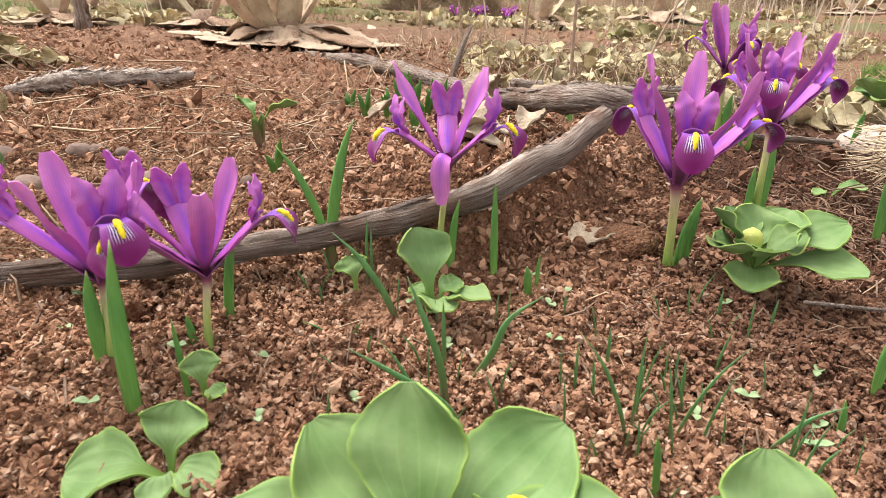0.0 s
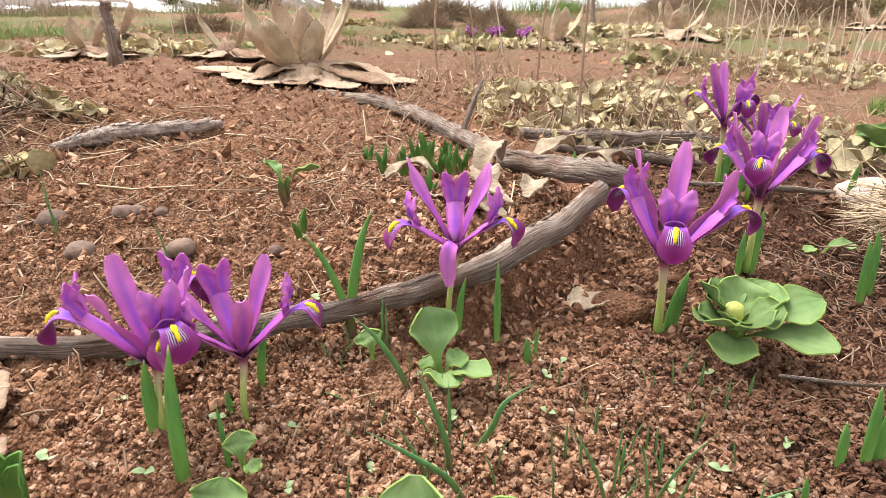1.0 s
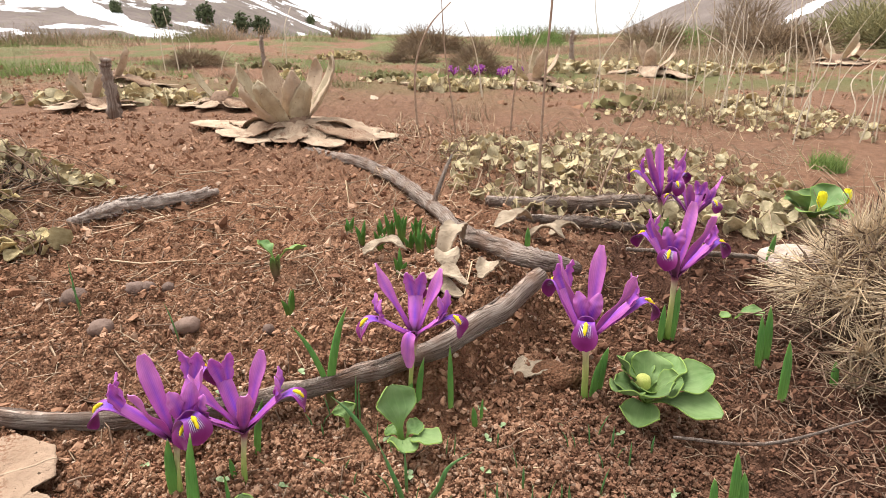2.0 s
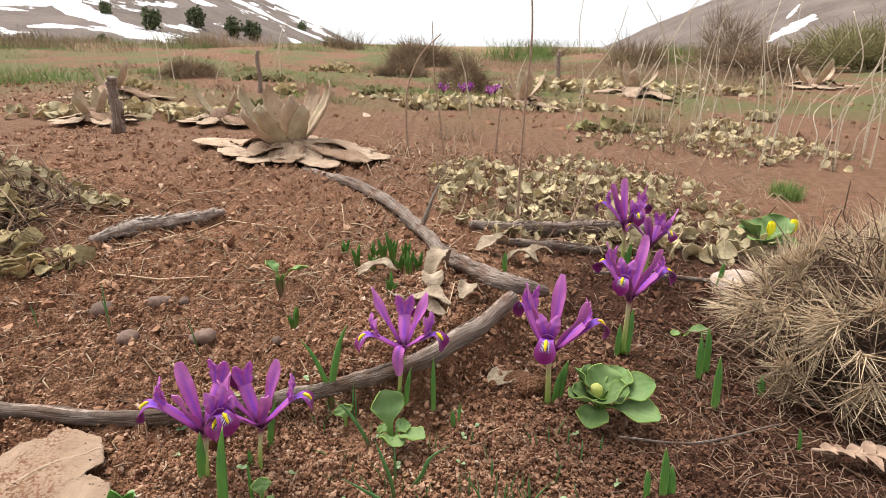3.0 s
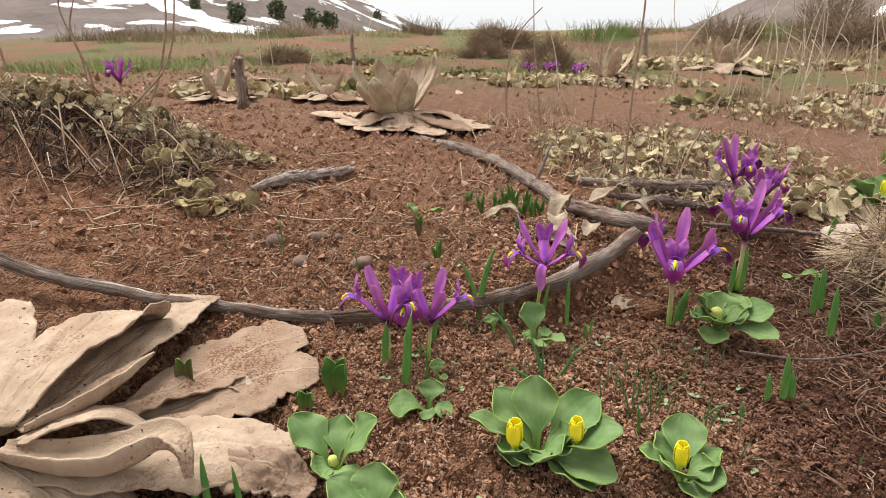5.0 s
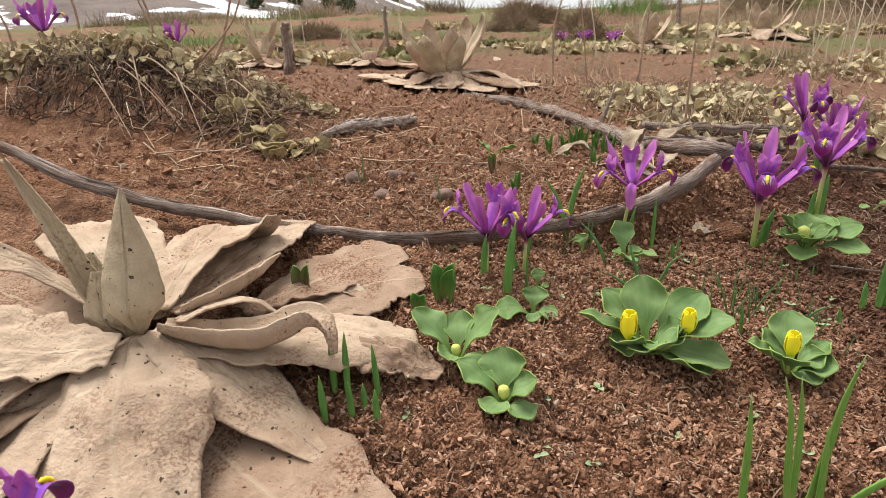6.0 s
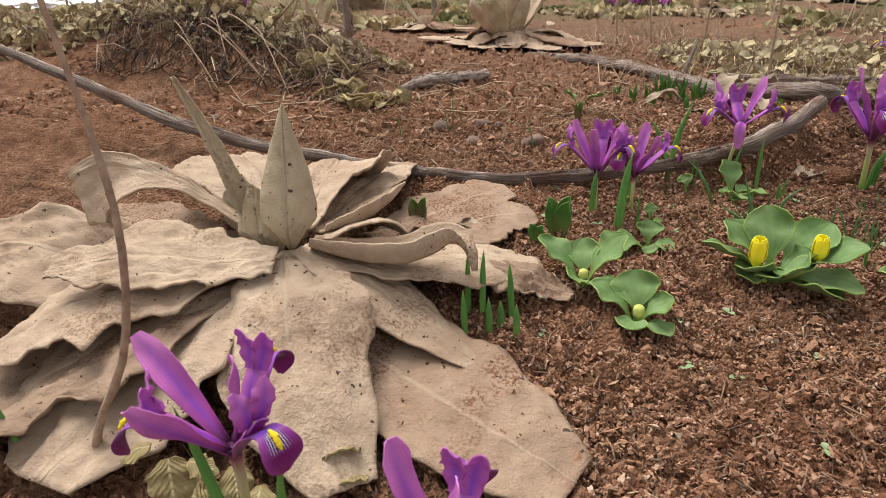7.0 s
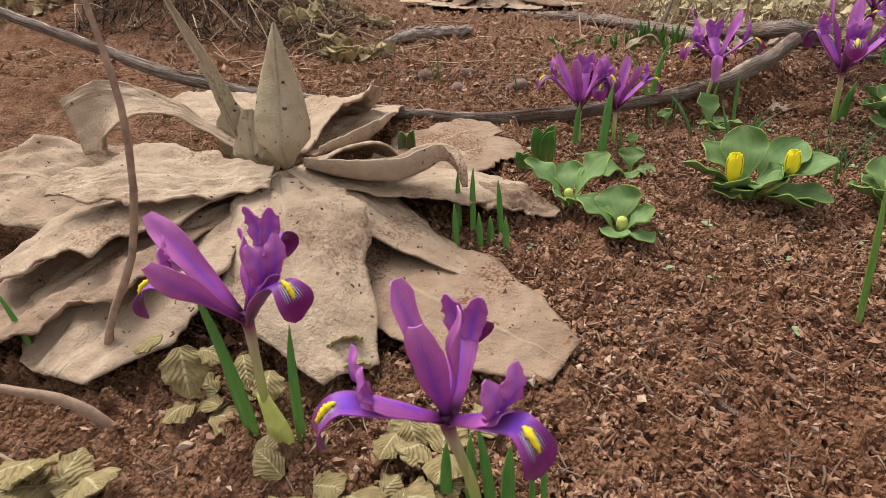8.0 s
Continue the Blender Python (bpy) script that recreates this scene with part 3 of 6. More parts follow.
# ---- mountains ----
def west_height(x, y):
    rise = np.maximum(-x - 46 - 0.02 * (y - 200), 0) * 0.45 * smooth(60, 200, y)
    return rise + 2.2 * perlin(x * 0.04, y * 0.04) * smooth(0, 10, rise) + 0.8 * perlin(x * 0.15, y * 0.15) * smooth(0, 10, rise) - 1.5


def east_height(x, y):
    rise = np.maximum(x - 80, 0) * 0.43 * smooth(70, 220, y)
    return rise + 2.5 * perlin(x * 0.03 + 7, y * 0.03) * smooth(0, 10, rise) + 0.7 * perlin(x * 0.16, y * 0.16) * smooth(0, 10, rise) - 1.5


def mountain_material(name, snowy):
    m, n, l, b = material(name, 0.95, 0.1)
    col = ramp(n, l, tex_noise(n, l, 0.08, 6), (0.3, (0.10, 0.078, 0.070)), (0.7, (0.175, 0.14, 0.128)))
    col = mix(n, l, ramp(n, l, tex_noise(n, l, 0.6, 4), (0.5, 0.0), (0.7, 0.45)), col, (0.17, 0.15, 0.10))
    c = n.new("ShaderNodeTexCoord")
    s = n.new("ShaderNodeSeparateXYZ")
    l.new(c.outputs["Object"], s.inputs["Vector"])
    if snowy:
        drift = tex_noise(n, l, 1.0, 6, "Object", (0.035, 0.05, 0.16))
        away = calc(n, l, "MULTIPLY_ADD", s.outputs["X"], -0.0013, 0.0)
        fac = calc(n, l, "ADD", calc(n, l, "ADD", drift, away), calc(n, l, "MULTIPLY_ADD", tex_noise(n, l, 0.22, 6, "Object", (1, 1, 2.5), 0.65), 0.28, -0.13))
        col = mix(n, l, ramp(n, l, fac, (0.655, 0.0), (0.672, 1.0)), col, (0.86, 0.86, 0.88))
    l.new(col, b.inputs["Base Color"])
    bump(n, l, b, tex_noise(n, l, 0.5, 6), 0.6, 1.0)
    return m


def mountain(name, height, xs, ys, mat, label):
    X, Y = np.meshgrid(xs, ys)
    c = np.arange(X.size).reshape(X.shape)
    q = np.stack([c[:-1, :-1], c[:-1, 1:], c[1:, 1:], c[1:, :-1]], -1).reshape(-1, 4)
    tagged(make(name, (np.stack([X, Y, height(X, Y)], -1).reshape(-1, 3), q, None), mat), label, "mountain", kind="structure")


mountain("backdrop_west", west_height, np.linspace(-420, -30, 150), np.linspace(50, 330, 90), mountain_material("snowy_slope", True), "bare grey-brown mountainside with melting snow fields")
mountain("backdrop_east", east_height, np.linspace(60, 460, 140), np.linspace(60, 330, 90), mountain_material("bare_slope", False), "bare grey-brown mountainside with a few snow streaks")


def snow_patch(height, a, b, half, seed):
    """A snow streak that lies on a slope from a to b."""
    rng = np.random.RandomState(seed)
    n, k = 26, 8
    f = np.linspace(0, 1, n + 1)[:, None]
    u = np.linspace(-1, 1, k + 1)[None]
    a, b = np.array(a), np.array(b)
    side = np.array([-(b - a)[1], (b - a)[0]]) / np.linalg.norm(b - a)
    w = half * np.sin(np.pi * (0.04 + 0.92 * f)) ** 0.6 * (1 + 0.9 * perlin(f * 9 + seed, np.sign(u) * 3 + 0 * f + 0.5) + 0.35 * rng.uniform(-1, 1, f.shape))
    xy = a + (b - a) * f[..., None] + side * (w * u)[..., None]
    z = height(xy[..., 0], xy[..., 1]) + 0.35 - 0.5 * np.abs(u) ** 4
    v = np.concatenate([xy, z[..., None]], -1)
    low = v - (0, 0, 1.6)
    c = np.arange((n + 1) * (k + 1)).reshape(n + 1, k + 1)
    q = np.stack([c[:-1, :-1], c[:-1, 1:], c[1:, 1:], c[1:, :-1]], -1).reshape(-1, 4)
    rim = np.concatenate([c[0], c[1:, -1], c[-1, -2::-1], c[-2:0:-1, 0]])
    nxt = np.roll(rim, -1)
    q = np.concatenate([q, np.stack([rim, rim + c.size, nxt + c.size, nxt], -1)])
    tagged(make("snow_patch", (np.concatenate([v.reshape(-1, 3), low.reshape(-1, 3)]), q, None), SNOW), "melting white snow streak on the bare slope", "snow", "snow patches", "structure")


snow_patch(east_height, (88, 170), (110, 190), 3.2, 1)
snow_patch(east_height, (119, 212), (136, 208), 1.3, 2)
snow_patch(east_height, (106, 196), (114, 205), 0.8, 5)
snow_patch(west_height, (-51, 250), (-110, 240), 6.0, 3)
snow_patch(west_height, (-52, 116), (-78, 128), 2.6, 4)
snow_patch(west_height, (-66, 128), (-112, 140), 5.0, 6)
snow_patch(west_height, (-84, 128), (-120, 124), 6.0, 7)


def juniper(x, y, high, seed):
    """A dark conifer: tapered trunk, limbs and a loose crown of small clumps."""
    rng = np.random.RandomState(seed)
    z = float(west_height(x, y))
    t = thing("juniper_tree", (x, y, z - 0.3), "dark green juniper bush on the bare mountainside", "tree", "junipers on the slope")
    limbs = [tube([(0, 0, 0), (0.05 * high, 0, high * 0.4), (0, 0, high * 0.9)], [0.07 * high, 0.04 * high, 0.01 * high], 6, 6)]
    for _ in range(7):
        a, h = rng.uniform(0, 6.28), rng.uniform(0.15, 0.7) * high
        r = 0.35 * high * (1 - h / high * 0.6)
        limbs.append(tube([(0, 0, h), (r * 0.6 * math.cos(a), r * 0.6 * math.sin(a), h + 0.1 * high), (r * math.cos(a), r * math.sin(a), h + 0.22 * high)], [0.03 * high, 0.015 * high, 0.005 * high], 4, 4))
    make("trunk", cat(limbs), TRUNK, t)
    n = 300
    d = unit(rng.normal(size=(n, 3))) * (rng.uniform(0, 1, n) ** 0.4)[:, None]
    lob = 1 + 0.3 * np.sin(d[:, 0] * 5 + seed) * np.cos(d[:, 1] * 4 + seed)
    p = d * lob[:, None] * np.array([0.42, 0.42, 0.5]) * high + (0, 0, 0.52 * high)
    s = rng.uniform(0.035, 0.085, (n, 1)) * high * np.array([1, 0.7, 1])
    make("crown", strew(lumps(seed, 3, 0.45), p, any_turns(rng, n), s, rng.randint(0, 3, n)), JUNIPER, t)


for k, (x, y, high) in enumerate(((-80.4, 163.3, 6.0), (-64.8, 131.2, 4.8), (-62.9, 150.2, 5.0), (-55.1, 152.7, 5.0), (-52.0, 158.0, 5.2), (-88.7, 256.4, 3.8), (-62.8, 254.7, 4.6), (-76.6, 135.0, 3.0), (-58.0, 99.7, 2.0))):
    juniper(x, y, high, 20 + k)


# ---- irises ----
def on(x, y, dz=0.0):
    return float(x), float(y), float(ground(x, y)) + dz


def polar(a, r, z):
    return r * math.cos(a), r * math.sin(a), z


def iris_flower(t, top, yaw, size, rise=1.0, spread=1.0, tall=1.0, seed=0, lean=(0, 0), shut=False, sweep=(0, 0), broad=1.0, droop=None):
    """Three falls with their crests, three standards and three style arms on a tube, about a point."""
    rng = np.random.RandomState(seed)
    top = np.array(top)

    def put(pts, a):
        out = []
        for r, z in pts:
            x, y, q = polar(a, r * size, z * size)
            out.append(top + (x + lean[0] * q, y + lean[1] * q, q))
        return out

    for k in range(3):
        a = radians(yaw + 120 * k + rng.uniform(-8, 8))
        up, wide = rise * rng.uniform(0.92, 1.08), spread * rng.uniform(0.95, 1.06)
        radial = (math.cos(a), math.sin(a), 0.0)
        spine = [(0.0005, -0.001), (0.008 * wide, 0.0085 * up), (0.017 * wide, 0.0185 * up), (0.0250 * wide, 0.0262 * up), (0.0297 * wide, 0.0278 * up), (0.0332 * wide, 0.0278 * up - 0.0030), (0.0348 * wide, 0.0278 * up - 0.0075), (0.0342 * wide, 0.0278 * up - 0.0130)]
        pts = put(spine, a)
        inward = np.array([-radial[0] * 0.75, -radial[1] * 0.75, 0.66])
        fall = make("fall_petal", sheet(pts, np.array([0.0016, 0.0032, 0.0044, 0.0048, 0.0045, 0.0044, 0.0056, 0.0067, 0.0057, 0.0014]) * size,
                    np.stack([(-inward[0] * 0 + radial[0] * s, radial[1] * s, c) for s, c in zip(np.linspace(-0.7, 1.0, 25), np.linspace(0.7, 0.15, 25))]),
                    cup=0.10, wave=0.16, freq=1.7, thick=0.0004, nu=10, n=24, seed=seed + k), FALL, t)
        c = curve(pts, 30)
        ridge = c[16:24] + np.array((0, 0, 0.0006)) + np.array(radial) * 0.0005
        make("crest", tube(ridge, [0.0004, 0.0010 * size, 0.0011 * size, 0.0009 * size, 0.0004], 7, 14, rough=0.35, seed=seed + k), CREST, fall, "raised yellow crest")
        nor = np.array([-radial[0], -radial[1], 0.75])
        tang = np.array([-radial[1], radial[0], 0.0])
        arm = put([(0.0, 0.002), (0.008 * wide, 0.0118 * up), (0.0165 * wide, 0.0222 * up), (0.0228 * wide, 0.0290 * up)], a)
        lobes = [sheet(arm, np.array([0.0020, 0.0034, 0.0043, 0.0046, 0.0036]) * size, nor, cup=-0.35, wave=0.05, thick=0.0004, nu=6, n=12, seed=seed + 5 * k)]
        lobe = put([(0.0200 * wide, 0.0262 * up), (0.0232 * wide, 0.0290 * up + 0.004), (0.0232 * wide, 0.0290 * up + 0.0085), (0.0218 * wide, 0.0290 * up + 0.0130)], a)
        for sgn in (-1, 1):
            q = [np.array(p) + tang * sgn * o * size for p, o in zip(lobe, (0.0020, 0.0030, 0.0042, 0.0056))]
            v, f, uv = sheet(q, np.array([0.0026, 0.0038, 0.0039, 0.0030, 0.0008]) * size, nor + tang * sgn * 0.3 - (0, 0, 0.4), cup=0.3, wave=0.22, thick=0.0004, nu=6, n=11, seed=seed + 7 * k + sgn, jag=0.08)
            lobes.append((v, f, uv * (1.0, 0.55) + (0.0, 0.45)))
        make("style_arm", cat(lobes), STYLE, t)
        b = a + radians(60 + rng.uniform(-9, 9))
        out = rng.uniform(1.0, 1.6) * (0.5 if shut else 1.0)
        rad = np.array((math.cos(b), math.sin(b), 0.0))
        high = tall * rng.uniform(0.86, 1.0)
        pts = put([(0.0006, 0.0), (0.0045 * out, 0.012 * high), (0.0105 * out, 0.028 * high), (0.0155 * out, 0.043 * high), (0.0180 * out, 0.055 * high)] if k != droop else
                  [(0.0006, 0.0), (0.006, 0.007), (0.012, 0.006), (0.0145, -0.002), (0.0145, -0.014)], b)
        pts = [p + np.array((sweep[0], sweep[1], -0.35 * math.hypot(*sweep))) * (p[2] - top[2]) for p in pts]
        make("standard_petal", sheet(pts, np.array([0.0012, 0.0016, 0.0025, 0.0036, 0.0043, 0.0044, 0.0039, 0.0018]) * size * broad, -rad + (0, 0, 0.1), cup=0.30, wave=0.26, freq=1.8, thick=0.0004, nu=8, n=22, jag=0.03,
                                     seed=seed + 50 + k, twist=rng.uniform(-18, 18)), STANDARD, t)


def iris(x, y, top, yaw, size, rise=1.0, spread=1.0, tall=1.0, seed=0, leaves=(), stem=0.0024, group="dwarf irises", label="", lean=(0, 0), bend=(0, 0), extra=(), sweep=(0, 0), broad=1.0, shut=False, droop=None):
    """A flowering dwarf iris; top: where the flower sits on its tube, as an offset in plan and a height above the soil."""
    base = on(x, y, -0.004)
    t = thing("dwarf_iris", base, label or "purple dwarf iris in flower with yellow crests growing from bare soil", "flower", group)
    tip = np.array((top[0] - x, top[1] - y, top[2] - base[2]))
    make("stem", tube([(0, 0, 0), (tip[0] * 0.4 + bend[0], tip[1] * 0.4 + bend[1], tip[2] * 0.5), tuple(tip - (0, 0, 0.004)), tuple(tip + (0, 0, 0.003))], [stem * 1.05, stem * 0.9, stem * 0.85, stem * 1.15, stem * 1.5], 9, 14), STEM, t, "pale stem darkening to purple under the flower")
    iris_flower(t, tip, yaw, size, rise, spread, tall, seed, lean, shut, sweep, broad, droop)
    for dx, dy, more in extra:
        iris_flower(t, tip + np.array((dx, dy, more)), yaw + 45, size * 0.95, rise, spread, tall, seed + 31, lean)
    for dx, dy, lx, ly, h, w in leaves:
        add_blade(t, (dx, dy, -0.002 + float(ground(x + dx, y + dy)) - base[2]), lx, ly, h, w)
    return t


def blade_geo(foot, lx, ly, h, w, arch=0.0, seed=0):
    f = np.array(foot)
    pts = [f - (0, 0, 0.004), f + (lx * 0.25 - arch * 0.2, ly * 0.25, h * 0.33), f + (lx * 0.6 + arch * 0.1, ly * 0.6, h * 0.72), f + (lx, ly, h)]
    r = w / 2
    return tube(pts, [r * 0.85, r, r, r * 0.85, r * 0.5, r * 0.06], 8, 14, 0.45, (0.2 + 0.3 * math.sin(seed), -1, 0.05))


def add_blade(t, foot, lx, ly, h, w):
    make("leaf", blade_geo(foot, lx, ly, h, w, seed=int(h * 1e5)), BLADE, t, "upright green leaf with a pale tip")


iris(-0.113, 0.168, (-0.113, 0.174, 0.042), -38, 0.95, 0.95, 1.0, 0.84, 1, ((0.016, -0.019, 0.007, 0, 0.062, 0.0066), (-0.003, 0.0, 0.003, 0, 0.034, 0.0052)), stem=0.0016)
iris(-0.085, 0.181, (-0.084, 0.187, 0.037), 8, 0.9, 0.95, 1.05, 0.84, 2, ((0.0, 0.02, 0.008, 0, 0.036, 0.0043), (-0.006, 0.002, -0.001, 0, 0.013, 0.0032)), stem=0.0016)
iris(-0.003, 0.250, (0.002, 0.246, 0.060), 90, 0.95, 0.72, 1.0, 0.82, 3, ((0.005, 0.0, 0.005, 0, 0.034, 0.0043), (0.0, -0.002, 0.002, 0, 0.012, 0.004)), stem=0.0016, droop=1)
iris(0.112, 0.270, (0.110, 0.268, 0.044), -113, 1.10, 1.0, 1.05, 0.98, 4, ((0.009, 0.007, 0.006, 0, 0.036, 0.007), (0.006, 0.004, 0.004, 0, 0.03, 0.0055)))
iris(0.192, 0.347, (0.194, 0.352, 0.052), -118, 1.05, 1.0, 1.0, 1.0, 5, ((0.003, 0.003, 0.003, 0, 0.048, 0.009), (-0.005, 0.0, 0.0, 0, 0.03, 0.006)))
iris(0.238, 0.520, (0.236, 0.520, 0.066), -90, 0.98, 0.95, 0.95, 1.05, 6, ((0.004, 0.0, 0.004, 0, 0.04, 0.008),))
iris(0.256, 0.498, (0.260, 0.497, 0.052), -60, 0.85, 1.0, 1.0, 1.0, 7, ((-0.006, 0.0, 0.0, 0, 0.035, 0.007),))
e_iris = iris(-0.238, -0.140, (-0.236, -0.140, 0.043), -34, 0.94, 0.85, 0.95, 0.84, 8, ((-0.008, 0.001, -0.010, 0, 0.072, 0.006), (-0.011, 0.002, -0.004, 0, 0.036, 0.0055), (0.010, 0.003, 0.006, 0, 0.056, 0.004)), stem=0.002, sweep=(-0.45, 0.0), broad=1.12)
make("sheath", tube([(0.003, -0.001, -0.003), (0.004, -0.001, 0.012), (0.0, 0.0, 0.030)], [0.0055, 0.0050, 0.0022], 9, 10, 0.6), PALE_BUD, e_iris, "pale papery sheath round the leaves")
iris(-0.152, -0.160, (-0.160, -0.166, 0.029), -32, 0.98, 0.66, 1.05, 0.80, 9, ((-0.014, 0.005, 0.002, 0, 0.032, 0.0044), (-0.005, 0.006, 0.001, 0, 0.041, 0.0045), (0.002, 0.008, -0.004, 0, 0.043, 0.004), (0.007, 0.009, 0.002, 0, 0.036, 0.005)), stem=0.0021, sweep=(-0.14, 0.10), broad=1.1, shut=True)
iris(-0.84, 0.60, (-0.842, 0.60, 0.198), -100, 1.1, 1.0, 1.0, 1.0, 10, ((0.01, 0.0, 0.0, 0, 0.04, 0.008),), group="irises on the mound", label="purple dwarf iris standing among dry woolly leaves")
iris(-0.75, 0.80, (-0.75, 0.80, 0.168), -80, 0.9, 1.0, 1.0, 0.9, 11, (), group="irises on the mound", label="purple dwarf iris standing among dry woolly leaves")


# ---- iris leaf shoots and grasses ----
def blade(x, y, lx, h, w, arch=0.0, mat=None, name="iris_shoot", label="green iris leaf shoot with a pale tip in the soil", group="iris shoots"):
    base = on(x, y)
    ob = make(name, blade_geo((0, 0, 0), lx, 0.0, h, w, arch, int(abs(x) * 9000) % 50), mat or BLADE)
    ob.location = base
    return tagged(ob, label, "plant shoot", group)


def grass(x, y, lx, h, w, arch=0.0):
    return tagged(blade(x, y, lx, h, w, arch, GRASS, "grass_blade", "thin grey-green grass blade standing in the soil", "grass blades"), category="grass")


blade(-0.082, 0.156, 0.0, 0.030, 0.0021)
blade(0.023, 0.250, 0.0, 0.045, 0.0040)
blade(0.038, 0.237, -0.001, 0.013, 0.0036)
blade(0.042, 0.240, 0.001, 0.014, 0.0021)
blade(0.142, 0.169, -0.002, 0.017, 0.0040)
blade(0.251, 0.320, -0.004, 0.041, 0.0070)
blade(0.063, 0.131, -0.002, 0.021, 0.0023)
blade(0.261, 0.329, -0.004, 0.046, 0.0064)
blade(0.247, 0.278, -0.003, 0.045, 0.0066)
blade(0.340, 0.490, 0.003, 0.032, 0.0067)
blade(0.297, 0.302, -0.003, 0.022, 0.0058)
blade(0.297, 0.243, -0.004, 0.021, 0.0033)
blade(0.175, 0.187, -0.003, 0.036, 0.0062)
blade(0.164, 0.186, -0.002, 0.020, 0.0058)
blade(0.181, 0.188, -0.003, 0.027, 0.0055)
blade(0.092, 0.449, 0.0, 0.020, 0.0056)
for x, y, lx, h in ((-0.187, 0.005, 0.0, 0.028), (-0.189, 0.028, 0.001, 0.040), (-0.174, 0.012, 0.0, 0.023), (-0.180, 0.025, 0.002, 0.043), (-0.168, 0.018, 0.0, 0.019), (-0.163, 0.028, -0.001, 0.036), (-0.158, 0.008, 0.0, 0.02)):
    blade(x, y, lx, h, 0.0040)
for x, y, lx, h, w, arch in ((0.022, -0.018, -0.006, 0.078, 0.0036, 0.0), (0.048, -0.004, -0.014, 0.076, 0.0042, 0.004), (0.051, -0.001, -0.009, 0.077, 0.0044, 0.0), (0.058, 0.001, 0.008, 0.088, 0.0048, -0.004), (0.062, -0.002, -0.005, 0.050, 0.0046, 0.0), (0.068, -0.003, 0.040, 0.045, 0.0044, 0.006)):
    blade(x, y, lx, h, w, arch, LUSH, label="lush green leaf blade in the damp soil")
blade(-0.136, -0.150, 0.0, 0.025, 0.0022)
blade(-0.132, -0.149, 0.0, 0.029, 0.0023)
blade(-0.363, -0.118, -0.008, 0.047, 0.0040)
# a forked shoot on a brown stub
fork = thing("forked_shoot", on(-0.051, 0.240), "forked blue-green shoot on a short brown stub", "plant shoot")
make("stub", tube([(0, 0, -0.006), (0, 0, 0.01), (0.0005, 0, 0.018)], [0.0028, 0.0024, 0.0024], 8, 8), BUD, fork, "brown sheath")
make("leaf", blade_geo((0.0, 0, 0.014), 0.014, 0.004, 0.052, 0.0050), BLADE, fork)
make("leaf", blade_geo((0.0, 0, 0.014), -0.019, 0.0, 0.042, 0.0036), BLADE, fork)
for x, y, lx, h, w, arch in ((0.008, 0.155, -0.036, 0.032, 0.0027, -0.012), (0.002, 0.168, -0.012, 0.049, 0.0026, -0.004), (0.001, 0.180, 0.0, 0.027, 0.0017, 0), (0.009, 0.175, 0.026, 0.034, 0.0028, -0.012),
                             (-0.018, 0.208, -0.024, 0.038, 0.0029, 0.0), (-0.034, 0.231, 0.002, 0.032, 0.0013, 0), (-0.005, 0.157, -0.014, 0.029, 0.0012, 0), (-0.031, 0.227, 0.001, 0.029, 0.0012, 0)):
    grass(x, y, lx, h, w, arch)
for x, y, lx, h in ((0.061, 0.152, -0.018, 0.039), (0.062, 0.154, 0.001, 0.037), (0.070, 0.173, 0.001, 0.019), (0.076, 0.155, -0.005, 0.033), (0.086, 0.174, -0.001, 0.019), (0.077, 0.157, 0.020, 0.036), (0.085, 0.154, 0.008, 0.029),
                    (0.109, 0.145, 0.001, 0.030), (0.110, 0.141, 0.006, 0.024), (0.116, 0.142, 0.006, 0.011), (0.120, 0.226, 0.0, 0.015), (0.126, 0.211, 0.0, 0.019), (0.143, 0.225, 0.001, 0.014), (0.063, 0.190, 0.0, 0.017),
                    (0.048, 0.176, 0.0, 0.021), (0.051, 0.217, 0.0, 0.008), (-0.255, 0.319, 0.001, 0.044), (-0.311, 0.312, -0.002, 0.021), (-0.170, 0.295, -0.006, 0.032), (-0.263, 0.332, -0.004, 0.020)):
    grass(x, y, lx, h, 0.0014)
grass(0.106, 0.154, 0.024, 0.017, 0.0022, -0.008)
rg = np.random.RandomState(12)
for _ in range(70):
    x, y = (rg.normal(0.085, 0.035), rg.normal(0.155, 0.02)) if rg.rand() < 0.55 else (rg.uniform(-0.06, 0.14), rg.uniform(0.14, 0.24))
    grass(x, y, rg.normal(0, 0.004), rg.uniform(0.006, 0.02), rg.uniform(0.0006, 0.0011))


# ---- short leafy shoots ----
def leafy_shoot(x, y, h, w, n=2, mat=None, seed=0, label="short dark green leaf shoot breaking through the soil"):
    t = thing("leaf_shoot", on(x, y), label, "plant shoot", "leaf shoots")
    rng = np.random.RandomState(seed)
    for k in range(n):
        a = radians(rng.uniform(-25, 25) + 180 * k)
        s = rng.uniform(0.8, 1.0)
        o = w * 0.28
        pts = [(0, 0, -0.004), (o * math.cos(a), o * math.sin(a), h * 0.45 * s), (1.4 * o * math.cos(a), 1.4 * o * math.sin(a), h * 0.8 * s), (2.0 * o * math.cos(a), 2.0 * o * math.sin(a), h * s)]
        make("leaf", sheet(pts, np.array([0.30, 0.42, 0.40, 0.24, 0.015]) * w, (-math.cos(a) * 0.3, -0.9, 0.25), cup=0.5, wave=0.05, thick=0.0007, nu=6, n=10, seed=seed + k), mat or SHOOT, t)
    return t


